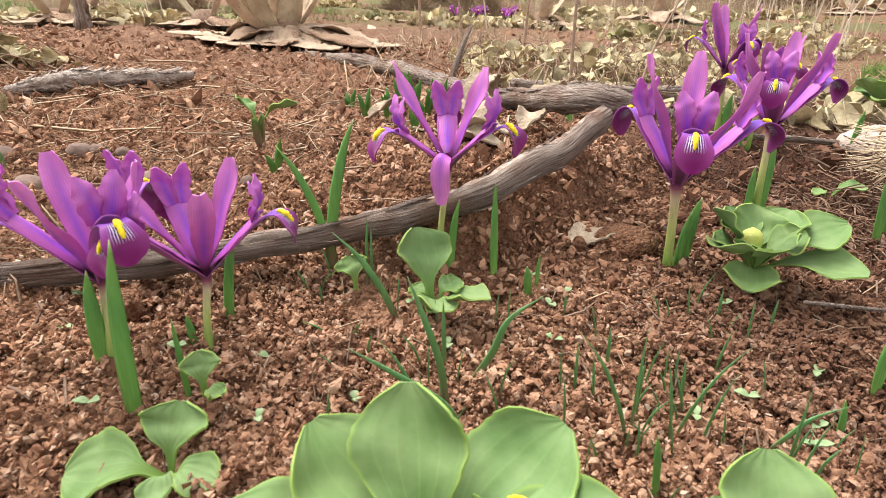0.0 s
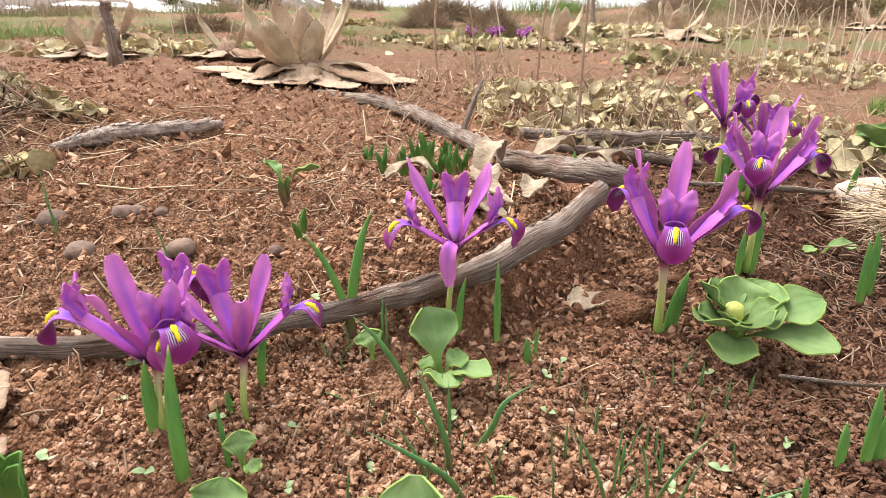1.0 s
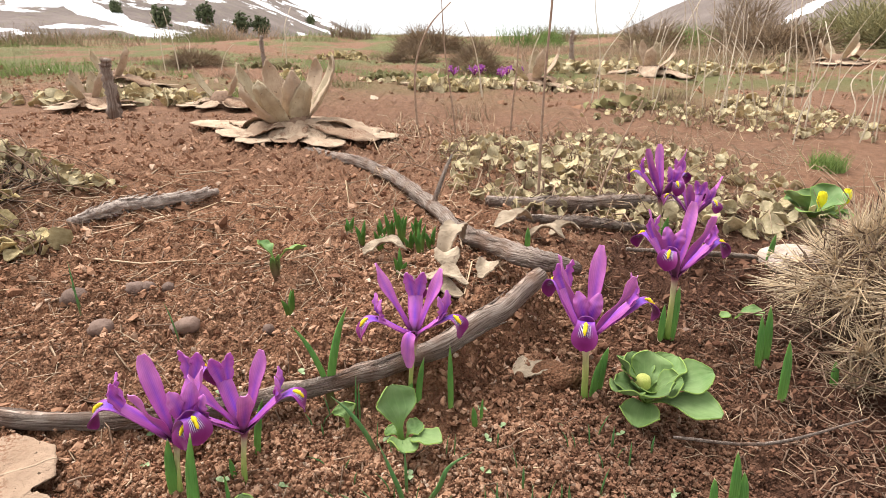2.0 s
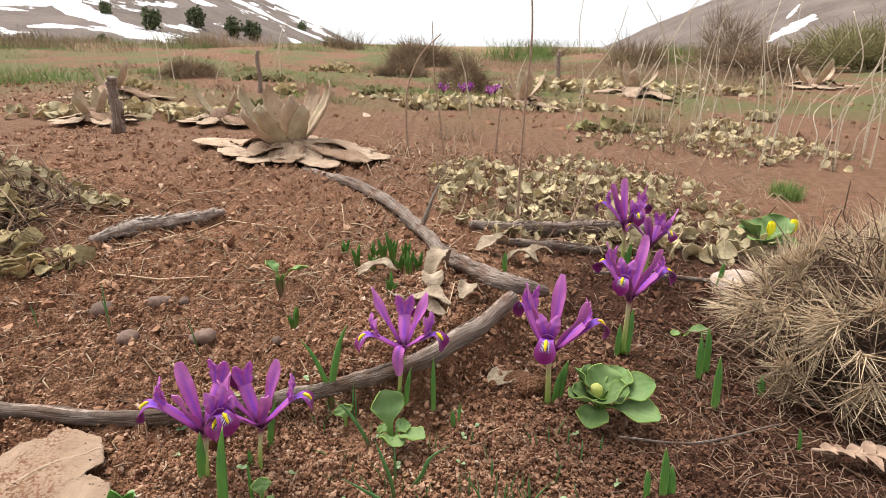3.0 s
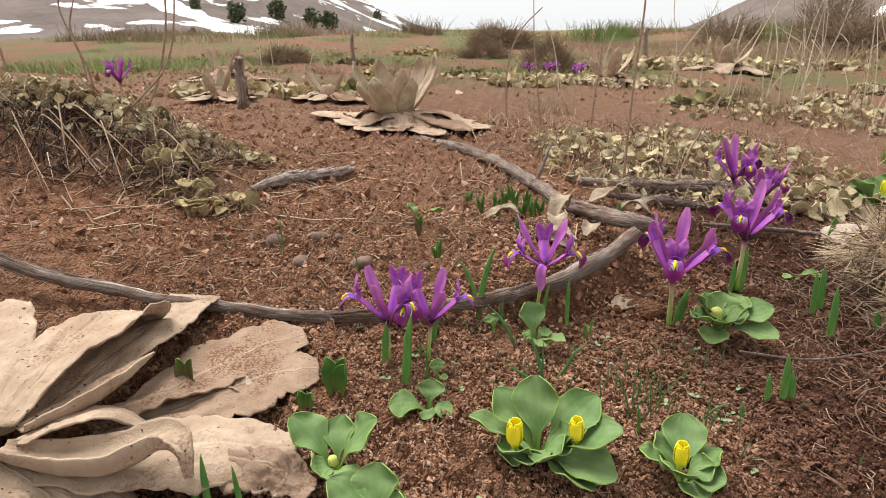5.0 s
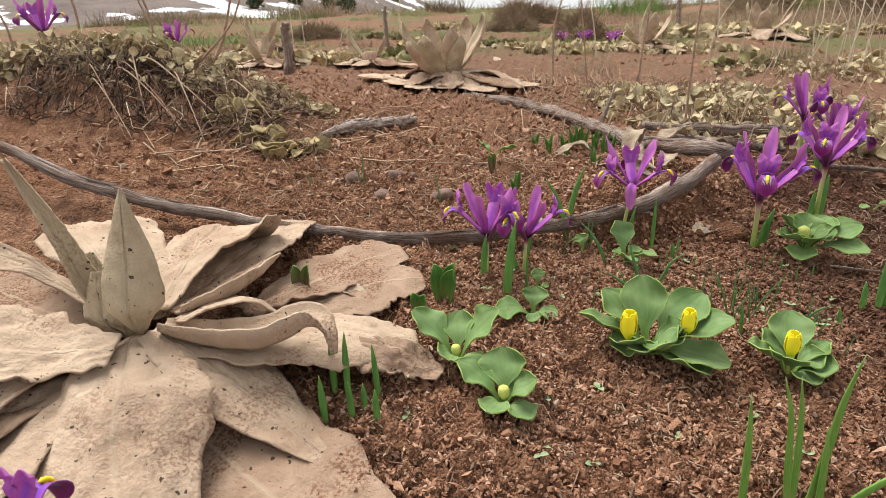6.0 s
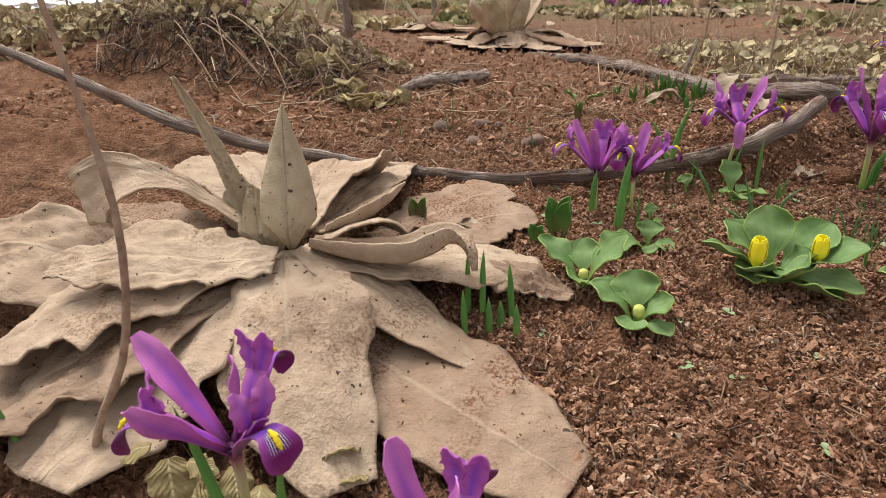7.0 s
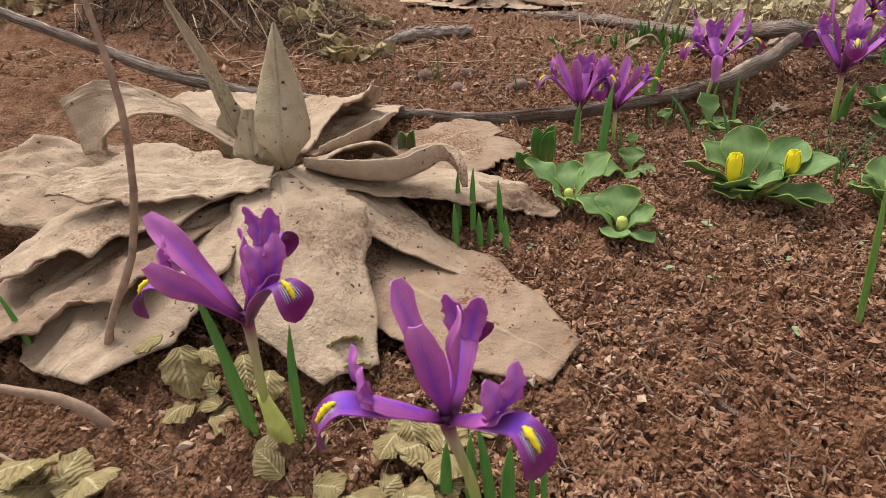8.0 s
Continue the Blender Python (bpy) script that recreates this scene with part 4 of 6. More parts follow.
leafy_shoot(-0.140, 0.127, 0.030, 0.014, 3, None, 1)
leafy_shoot(-0.154, 0.106, 0.013, 0.008, 2, None, 2)
leafy_shoot(-0.240, 0.112, 0.026, 0.010, 2, BUD, 3, "brownish green shoot poking through a dead leaf")
for k, (x, y, h) in enumerate(((-0.083, 0.487, 0.017), (-0.065, 0.457, 0.020), (-0.048, 0.471, 0.017), (-0.037, 0.459, 0.024), (-0.026, 0.448, 0.028), (-0.016, 0.428, 0.021), (-0.006, 0.411, 0.024), (0.003, 0.418, 0.018), (-0.019, 0.369, 0.022),
                               (-0.030, 0.470, 0.024), (-0.045, 0.44, 0.018), (-0.012, 0.452, 0.02), (-0.099, 0.328, 0.023))):
    t = thing("leaf_shoot", on(x, y), "short green spiky leaf shoot breaking through the soil", "plant shoot", "leaf shoots")
    for j in range(3):
        a = 2.1 * j + k
        make("leaf", blade_geo((0.001 * math.cos(a), 0.001 * math.sin(a), 0), 0.005 * math.cos(a), 0.005 * math.sin(a), h * (1.0 - 0.2 * j), 0.0042), SHOOT, t)


# ---- broad-leaved green plants ----
def leaf_geo(a, long, half, rise, seed, droop=0.22, start=0.004, cup=0.32, foot=(0, 0, 0)):
    """One broad round leaf that leaves the crown at the angle a (degrees)."""
    rng = np.random.RandomState(seed)
    a = radians(a)
    droop = droop * max(0.1, 1 - rise / 60)
    c, s = math.cos(a), math.sin(a)
    z1, z2 = math.sin(radians(rise)), math.sin(radians(rise)) - droop
    r = math.cos(radians(rise))
    f = np.array(foot)
    pts = [f + (start * c * 0.3, start * s * 0.3, -0.002), f + (long * 0.35 * r * c, long * 0.35 * r * s, long * 0.38 * z1 + 0.002), f + (long * 0.7 * r * c, long * 0.7 * r * s, long * 0.72 * z1 - long * droop * 0.12), f + (long * r * c, long * r * s, long * z1 - long * droop * 0.4)]
    nor = np.array((-c * z1 * 1.2, -s * z1 * 1.2, 1.0 - 0.4 * abs(z1)))
    return sheet(pts, np.array([0.12, 0.14, 0.26, 0.68, 1.00, 1.12, 1.06, 0.78, 0.18]) * half * 1.05, nor, cup=cup, wave=0.11, freq=2.3, thick=0.0007, nu=10, n=36, seed=seed, jag=0.025, twist=rng.uniform(-34, 34))


def green_plant(x, y, leaves, label, flowers=(), buds=(), group="broad-leaved spring plants", lift=0.0):
    """leaves: (angle, length, half width, rise) each; flowers: (dx, dy, z, size)."""
    t = thing("spring_plant", on(x, y, lift + 0.004), label, "plant", group)
    for k, (a, long, half, rise) in enumerate(leaves):
        make("leaf", leaf_geo(a, long, half * (0.92 if len(leaves) > 4 else 1.0), rise + ((16, 2, 26, 8)[k % 4] if rise < 40 and len(leaves) > 4 else 0), int(x * 1000) % 90 + k * 3), LEAF, t)
    for dx, dy, z, s in flowers:
        fl = make("flower_stalk", tube([(dx * 0.3, dy * 0.3, 0), (dx * 0.8, dy * 0.8, z * 0.6), (dx, dy, z)], [0.0016, 0.0014, 0.0018], 7, 8), PALE_BUD, t)
        for k in range(6):
            a = radians(60 * k + 15)
            r = 0.21 * s if k % 2 else 0.26 * s
            pts = [(dx, dy, z - 0.001), (dx + r * math.cos(a), dy + r * math.sin(a), z + 0.3 * s), (dx + r * 1.05 * math.cos(a), dy + r * 1.05 * math.sin(a), z + 0.75 * s), (dx + r * 0.95 * math.cos(a), dy + r * 0.95 * math.sin(a), z + s * (1.12 if k % 2 else 1.0))]
            make("yellow_petal", sheet(pts, np.array([0.12, 0.20, 0.24, 0.24, 0.15]) * s, (-math.cos(a), -math.sin(a), 0.1), cup=0.35, thick=0.0004, nu=4, n=8, seed=k, jag=0.05), YELLOW, fl, "bright yellow closed petal")
    for dx, dy, z, s in buds:
        make("bud", tube([(dx, dy, z - s), (dx, dy, z - 0.3 * s), (dx, dy, z + 0.6 * s), (dx, dy, z + s)], [0.3 * s, 0.75 * s, 0.7 * s, 0.15 * s], 10, 10), PALE_BUD, t, "pale yellow-green bud")
    return t


green_plant(0.150, 0.262, [(-150, 0.034, 0.011, 16), (-118, 0.032, 0.011, 4), (-80, 0.030, 0.0115, 16), (-38, 0.047, 0.0115, 6), (-5, 0.046, 0.012, 16), (35, 0.036, 0.0135, 42), (72, 0.032, 0.013, 52), (112, 0.032, 0.012, 50), (150, 0.034, 0.010, 52), (190, 0.028, 0.010, 34), (-20, 0.028, 0.011, 44), (-135, 0.020, 0.008, 52)],
            "bright green leaf rosette with a pale bud on dark soil", buds=((-0.004, -0.002, 0.014, 0.0065),))
green_plant(-0.077, 0.128, [(190, 0.027, 0.0098, 12), (80, 0.020, 0.0082, 55), (-20, 0.019, 0.0055, 14), (-80, 0.012, 0.0047, 8)], "small green plant with three broad leaves on bare soil")
green_plant(-0.004, 0.098, [(175, 0.050, 0.0108, 15), (141, 0.048, 0.0135, 44), (95, 0.049, 0.0134, 60), (30, 0.054, 0.0135, 30), (10, 0.039, 0.0126, 20), (-25, 0.050, 0.0144, 8), (-60, 0.032, 0.0126, 16), (-100, 0.029, 0.0108, 24), (-140, 0.032, 0.0117, 16), (200, 0.027, 0.0108, 20), (-5, 0.057, 0.0126, 5), (-45, 0.044, 0.0117, 2), (-10, 0.031, 0.0117, 42), (-120, 0.022, 0.0090, 46)],
            "broad green leaf clump with two closed yellow flowers", flowers=((-0.014, -0.012, 0.016, 0.016), (0.022, -0.006, 0.018, 0.014)))
green_plant(0.083, 0.097, [(170, 0.032, 0.0105, 20), (120, 0.031, 0.0120, 40), (80, 0.041, 0.0120, 46), (20, 0.031, 0.0105, 30), (-30, 0.027, 0.0097, 14), (-80, 0.023, 0.0090, 18), (-130, 0.025, 0.0105, 24), (-10, 0.023, 0.0090, 46)], "broad green leaf clump with one closed yellow flower", flowers=((-0.004, -0.004, 0.015, 0.014),))
green_plant(-0.091, 0.034, [(165, 0.036, 0.0110, 24), (95, 0.032, 0.0127, 52), (-5, 0.026, 0.0085, 20), (-50, 0.024, 0.0085, 6), (-110, 0.022, 0.0085, 8), (40, 0.022, 0.0085, 34)], "small green plant with broad leaves and a pale bud", buds=((0.0, -0.002, 0.009, 0.0045),))
green_plant(-0.122, 0.064, [(160, 0.042, 0.0127, 28), (90, 0.032, 0.0098, 48), (15, 0.042, 0.0127, 26), (-60, 0.026, 0.0098, 20), (-120, 0.021, 0.0078, 24)], "small green plant with broad leaves and a pale bud", buds=((0.0, -0.003, 0.009, 0.004),))
green_plant(-0.004, 0.212, [(120, 0.032, 0.0125, 62), (20, 0.015, 0.007, 32), (-85, 0.018, 0.008, -4), (-70, 0.012, 0.005, 6), (-25, 0.026, 0.0085, 3), (150, 0.012, 0.006, 25)], "upright round-leaved green plant among grass blades")
green_plant(0.455, 0.618, [(170, 0.05, 0.02, 30), (95, 0.045, 0.02, 40), (20, 0.05, 0.02, 25), (-60, 0.045, 0.018, 12), (-120, 0.045, 0.018, 14), (-20, 0.04, 0.018, 20)], "broad green leaf clump with yellow flowers beside a pale stone", flowers=((0.0, -0.01, 0.02, 0.016), (0.035, 0.0, 0.02, 0.016)))
green_plant(0.262, 0.388, [(0, 0.026, 0.006, 14), (190, 0.012, 0.004, 10)], "single narrow bright green leaf on the soil")
green_plant(-0.128, 0.392, [(0, 0.03, 0.007, 25), (165, 0.022, 0.009, 45)], "small dark shoot with two grey-green leaves", lift=0.012)
green_plant(-0.037, 0.222, [(120, 0.014, 0.006, 60)], "single small round green leaf standing upright")
green_plant(-0.0735, 0.150, [(110, 0.014, 0.005, 70), (-20, 0.008, 0.003, 20)], "single small round green leaf standing upright")
leafy_shoot(-0.128, 0.390, 0.022, 0.006, 2, BUD, 77, "small dark brown shoot in the red soil")


# ---- branches ----
def branch(name, points, radii, label, seed, lift=0.6, twigs=(), mat=None, strips=34):
    pts = [(x, y, z if z is not None else float(relief(x, y)) + r * lift) for (x, y, z), r in zip(points, radii)]
    base = pts[0]
    t = thing(name, base, label, "branch")
    loc = [tuple(np.subtract(p, base)) for p in pts]
    g = tube(loc, radii, 16, 130, rough=0.13, seed=seed)
    thick = max(radii)
    v = g[0] + thick * 0.3 * np.stack([perlin(g[0][:, 0] * 34, g[0][:, 1] * 34 + k) + 0.9 * perlin(g[0][:, 0] * 13, g[0][:, 1] * 13 + k) for k in (1, 5, 9)], -1)
    limb = make("limb", (v, g[1], g[2] * (1, 14)), mat or BARK, t)
    rng = np.random.RandomState(seed)
    for _ in range(strips if thick > 0.004 else 0):
        k = rng.randint(2, 108)
        j = rng.randint(16)
        q = v.reshape(-1, 16, 3)[k:k + 18:3, j]
        c = v.reshape(-1, 16, 3)[k:k + 18:3].mean(1)
        if len(q) < 5:
            continue
        away = unit(q - c)
        lift = np.array([0.2, 0.5, 0.7, 0.9, 1.4, 2.2])[:len(q), None] * (0.0022 if mat else 0.0009)
        make("bark_strip", sheet(q + away * lift, np.array([0.2, 0.8, 1.0, 0.9, 0.3]) * rng.uniform(0.0009, 0.0022), away.mean(0), cup=-0.4, wave=0.3, thick=0.0005, nu=4, n=10, seed=k, jag=0.2), mat or BARK, limb)
    for pts, r in twigs:
        make("twig", tube([tuple(np.subtract(p, base)) for p in pts], [r, r * 0.8, r * 0.4], 7, 16, rough=0.15), BARK, t)


branch("fallen_branch", [(-0.78, 0.275, 0.160), (-0.69, 0.258, 0.132), (-0.576, 0.235, 0.096), (-0.46, 0.207, 0.067), (-0.34, 0.198, 0.046), (-0.245, 0.208, 0.031), (-0.15, 0.212, 0.026), (-0.06, 0.238, 0.029), (0.0, 0.262, 0.036), (0.05, 0.292, 0.050), (0.088, 0.328, 0.066)],
       [0.0045, 0.0050, 0.0055, 0.0055, 0.0052, 0.0050, 0.0052, 0.0056, 0.0062, 0.0070, 0.0066], "long weathered grey branch lying across the soil", 1)
branch("forked_branch", [(0.118, 0.345, 0.062), (0.085, 0.335, 0.073), (0.060, 0.385, 0.066), (0.030, 0.445, 0.058), (-0.005, 0.55, 0.055), (-0.05, 0.66, 0.056), (-0.12, 0.77, 0.056), (-0.22, 0.865, 0.058)],
       [0.005, 0.0078, 0.0074, 0.0072, 0.0075, 0.008, 0.008, 0.006], "weathered grey branch running up to a dead plant", 2,
       twigs=(([(0.0, 0.53, 0.06), (0.012, 0.55, 0.09), (0.02, 0.57, 0.105)], 0.003),))
branch("dead_branch", [(0.06, 0.575, None), (0.14, 0.60, None), (0.25, 0.645, None), (0.33, 0.66, None)], [0.006, 0.008, 0.009, 0.004], "grey dead branch lying in dry leaves", 3, 1.0)
branch("dead_branch", [(0.09, 0.53, None), (0.17, 0.555, None), (0.24, 0.57, None)], [0.004, 0.006, 0.003], "grey dead branch lying in dry leaves", 4, 1.0)
branch("dead_branch", [(-0.352, 0.462, None), (-0.325, 0.498, None), (-0.29, 0.535, None), (-0.255, 0.585, None)], [0.0035, 0.0068, 0.0062, 0.004], "short pale flaking branch on the red soil", 5, 0.8, mat=BLEACHED, strips=70)
branch("thin_stick", [(0.20, 0.50, None), (0.30, 0.505, None), (0.44, 0.50, None)], [0.002, 0.0028, 0.002], "thin straight dry stick on the soil", 6, 1.5)
branch("thin_stick", [(0.155, 0.225, 0.004), (0.21, 0.225, 0.0), (0.28, 0.245, 0.002)], [0.0009, 0.0010, 0.0006], "thin pale root lying on the soil", 7, 1.5)
branch("thin_stick", [(-0.075, -0.075, None), (-0.055, -0.095, None), (-0.03, -0.108, None)], [0.0008, 0.0011, 0.0007], "thin pale dry twig on the soil", 8, 2.5)


# ---- stones ----
def stone(name, x, y, rx, ry, rz, mat, label, seed, group=""):
    rng = np.random.RandomState(seed)
    bm = bmesh.new()
    bmesh.ops.create_icosphere(bm, subdivisions=3, radius=1)
    v = np.array([p.co[:] for p in bm.verts])
    f = np.array([[p.index for p in q.verts] for q in bm.faces])
    bm.free()
    o = rng.uniform(0, 50)
    r = 1 + 0.30 * perlin(v[:, 0] * 1.3 + o, v[:, 1] * 1.3 + v[:, 2]) + 0.12 * perlin(v[:, 0] * 4 + o, v[:, 2] * 4 + v[:, 1])
    ob = make(name, (v * r[:, None] * (rx, ry, rz), f, None), mat)
    ob.matrix_basis = pose(*on(x, y, rz * 0.35), 0, 0, rng.uniform(0, 360))
    tagged(ob, label, "stone", group)


for k, (x, y, r) in enumerate(((-0.274, 0.342, 0.0098), (-0.237, 0.362, 0.0085), (-0.228, 0.366, 0.006), (-0.232, 0.305, 0.0085), (-0.168, 0.307, 0.0085), (-0.177, 0.31, 0.007), (-0.215, 0.372, 0.006))):
    stone("pebble", x, y, r, r * 0.9, r * 0.75, STONE, "rounded grey-brown pebble on red soil", k, "pebbles")
stone("pale_rock", 0.368, 0.488, 0.036, 0.028, 0.016, PALE_STONE, "flat pale pinkish rock half buried in soil", 30)
stone("clod", 0.095, 0.288, 0.018, 0.012, 0.010, SOIL, "brown earth clod behind an iris", 31)
stone("clod", -0.128, 0.200, 0.011, 0.009, 0.007, SOIL, "crumbly red-brown earth clod", 32)
stone("pebble", 0.255, 0.15, 0.009, 0.008, 0.006, STONE, "rounded grey-brown pebble on damp soil", 33, "pebbles")
stone("pebble", 0.21, 0.355, 0.004, 0.0035, 0.004, STONE, "small purplish round pebble", 34, "pebbles")
stone("pebble", -0.105, 0.295, 0.005, 0.004, 0.004, STONE, "small grey-brown pebble on red soil", 35, "pebbles")


# ---- dead felted rosettes ----
def dead_leaf(t, base, pts, half, normal=(0, 0, 1), seed=0, mat=None, cup=0.04, wave=0.12, freq=1.5, twist=0.0, jag=0.022, thick=0.0011, slope=0.0, crumple=0.15):
    loc = [tuple(np.subtract(p, base)) for p in pts]
    w = np.array([0.45, 0.80, 0.97, 1.0, 1.0, 0.96, 0.82, 0.42] if half > 0.022 else [0.35, 0.72, 0.95, 1.0, 0.94, 0.74, 0.42, 0.05]) * half
    v, f, uv = sheet(loc, w, normal, cup, wave, freq, thick, 14, 30, seed, jag, twist, slope)
    k = crumple * half
    v = v + k * np.stack([perlin(v[:, 0] / half * 1.3 + seed, v[:, 1] / half * 1.3 + a) + 0.22 * perlin(v[:, 0] / half * 3.4, v[:, 1] / half * 3.4 + a + seed) for a in (3.3, 8.8, 1.7)], -1) * (0.4, 0.4, 1.0)
    make("leaf", (v, f, uv), mat or DEAD, t)


def felt_leaf(t, base, pts, left, right, normals=((0, 0, 1),), seed=0, mat=None, cup=0.0, wave=0.10, lobes=0.10, ragged=0.02, curl=(0.0, 0.0), crumple=0.12, thick=0.0012, slope=0.0, nu=26, n=56, rest=True):
    """A thick felted leaf from its root to its tip: half widths to its left and right, an uneven torn margin, rolled edges (curl), folds and wrinkles.
    It rests on the soil where it would sink below it."""
    p, at = curve(pts, n), np.linspace(0, 1, n + 1)
    wl, wr = (np.interp(at, np.linspace(0, 1, 41), along_smooth(w)) for w in (left, right))
    nor = np.stack([along(c, n) for c in np.array([normals[0]] + list(normals) if len(normals) == 1 else normals, float).T], -1)
    d = unit(np.gradient(p, axis=0))
    side = unit(np.cross(d, nor))
    up = np.cross(side, d)
    u, f = np.linspace(-1, 1, nu + 1)[None], at[:, None]
    hand = np.where(u < 0, 0.0, 7.7)
    half = np.where(u < 0, wl[:, None], wr[:, None])
    big = max(max(left), max(right))
    rim = np.abs(u) ** 2
    edge = 1 + rim * (lobes * 1.6 * perlin(f * 4.3 + seed * 1.7, hand + seed) + lobes * perlin(f * 9.1 + seed, hand + 3.1) + ragged * (1.5 * perlin(f * 21 + seed, hand + 5.2) + perlin(f * 47 + seed, hand)))
    lift = cup * u ** 2 + slope * u + wave * np.abs(u) ** 1.6 * 1.6 * perlin(f * 3.1 + seed * 2.3, hand + 1.5) + 0.6 * wave * perlin(f * 2.3 + u * 1.1 + seed, 0.6 * u + seed * 0.37)
    lift = lift + np.where(u < 0, curl[0], curl[1]) * np.clip((np.abs(u) - 0.66) / 0.34, 0, 1) ** 2
    lift = lift - 0.05 * np.exp(-(u / 0.06) ** 2)
    x, y = u * half / big * 2.2 + seed, f * np.linalg.norm(np.diff(p, axis=0), axis=1).sum() / big * 1.3
    fold = 0.9 * perlin(x * 0.9, y * 0.8 + seed) - 1.0 * np.abs(perlin(x * 1.6 + y * 0.5, y * 1.1 - 2)) + 0.40 * perlin(x * 3.3, y * 2.6 + 4) - 0.30 * np.abs(perlin(x * 5 - y, y * 4 + 8)) + 0.10 * perlin(x * 11, y * 9)
    top = p[:, None] + side[:, None] * (u * half * edge * (1 - 0.10 * np.abs(lift)))[..., None] + up[:, None] * (lift * half + crumple * big * fold)[..., None]
    low = top - unit(np.cross(np.gradient(top, axis=1), np.gradient(top, axis=0))) * thick
    if rest:
        floor_ = relief(top[..., 0], top[..., 1]) + 0.008 + 0.002 * perlin(top[..., 0] * 90, top[..., 1] * 90)
        top[..., 2], low[..., 2] = np.maximum(top[..., 2], floor_), np.maximum(low[..., 2], floor_ - thick)
    m, k = nu + 1, (n + 1) * (nu + 1)
    c = np.arange(k).reshape(n + 1, m)
    q = np.stack([c[:-1, :-1], c[:-1, 1:], c[1:, 1:], c[1:, :-1]], -1).reshape(-1, 4)
    rim_ = np.concatenate([c[0, :-1], c[:-1, -1], c[-1, :0:-1], c[:0:-1, 0]])
    nxt = np.roll(rim_, -1)
    faces = np.concatenate([q, q[:, ::-1] + k, np.stack([rim_, rim_ + k, nxt + k, nxt], -1)])
    uv = np.stack(np.broadcast_arrays(u * 0.5 + 0.5, f), -1).reshape(-1, 2)
    make("leaf", (np.concatenate([top.reshape(-1, 3), low.reshape(-1, 3)]) - np.array(base), faces, np.concatenate([uv, uv])), mat or DEAD, t)


base = on(-0.285, 0.0, 0.0)
ros = thing("dead_rosette", base, "large dead beige felted leaf rosette collapsed on the soil", "dead plant", "dead rosettes")
make("crown", tube([(0, 0, -0.02), (0, 0, 0.012), (0, 0.002, 0.034)], [0.030, 0.022, 0.010], 12, 8, rough=0.15), ROOT, ros, "brown root crown")
# leaves that lie on the soil
felt_leaf(ros, base, [(-0.270, -0.008, 0.030), (-0.225, -0.035, 0.006), (-0.175, -0.060, -0.004), (-0.124, -0.084, -0.012)], [0.02, 0.038, 0.048, 0.046, 0.034, 0.016], [0.015, 0.03, 0.036, 0.036, 0.03, 0.014], seed=1, mat=DEAD_DIRTY, crumple=0.08, lobes=0.12)
felt_leaf(ros, base, [(-0.262, 0.050, 0.030), (-0.222, 0.098, 0.022), (-0.187, 0.130, 0.018), (-0.158, 0.142, 0.012)], [0.012, 0.024, 0.030, 0.028, 0.012], [0.012, 0.026, 0.032, 0.028, 0.012], seed=2, mat=DEAD_DIRTY, crumple=0.22, lobes=0.3, ragged=0.10)
felt_leaf(ros, base, [(-0.262, 0.065, 0.032), (-0.230, 0.125, 0.026), (-0.205, 0.160, 0.022), (-0.180, 0.178, 0.014)], [0.012, 0.026, 0.030, 0.026, 0.012], [0.012, 0.024, 0.028, 0.024, 0.012], seed=3, mat=DEAD_DIRTY, crumple=0.22, lobes=0.3, ragged=0.10)
felt_leaf(ros, base, [(-0.315, 0.020, 0.022), (-0.365, 0.040, 0.022), (-0.425, 0.060, 0.026), (-0.480, 0.075, 0.030)], [0.015, 0.028, 0.034, 0.030, 0.015], [0.015, 0.028, 0.034, 0.030, 0.015], seed=4, mat=DEAD_DIRTY, crumple=0.2, lobes=0.3, ragged=0.08)
felt_leaf(ros, base, [(-0.300, -0.010, 0.042), (-0.345, -0.055, 0.034), (-0.378, -0.090, 0.022), (-0.405, -0.120, 0.012)], [0.012, 0.030, 0.044, 0.046, 0.036, 0.014], [0.014, 0.034, 0.046, 0.046, 0.034, 0.014], seed=27, mat=DEAD_DIRTY, crumple=0.14, lobes=0.36, ragged=0.07)
# broad leaves in front
felt_leaf(ros, base, [(-0.295, -0.010, 0.047), (-0.314, -0.046, 0.039), (-0.330, -0.086, 0.024), (-0.338, -0.134, 0.005)], [0.014, 0.030, 0.042, 0.044, 0.038, 0.020], [0.016, 0.040, 0.058, 0.062, 0.050, 0.020], seed=10, mat=DEAD_GREY, cup=-0.03, crumple=0.10, lobes=0.24, ragged=0.05)
felt_leaf(ros, base, [(-0.286, -0.003, 0.051), (-0.270, -0.036, 0.047), (-0.250, -0.073, 0.028), (-0.213, -0.112, 0.002)], [0.012, 0.030, 0.042, 0.041, 0.032, 0.015], [0.012, 0.024, 0.032, 0.033, 0.028, 0.013], seed=5, cup=-0.20, crumple=0.12, lobes=0.12)
felt_leaf(ros, base, [(-0.297, -0.008, 0.050), (-0.340, -0.036, 0.050), (-0.376, -0.062, 0.046), (-0.408, -0.086, 0.030)], [0.010, 0.022, 0.032, 0.034, 0.030, 0.014], [0.014, 0.026, 0.034, 0.036, 0.030, 0.014], seed=6, mat=DEAD_GREY, cup=-0.10, wave=0.14, lobes=0.50, ragged=0.07, crumple=0.10, rest=False)
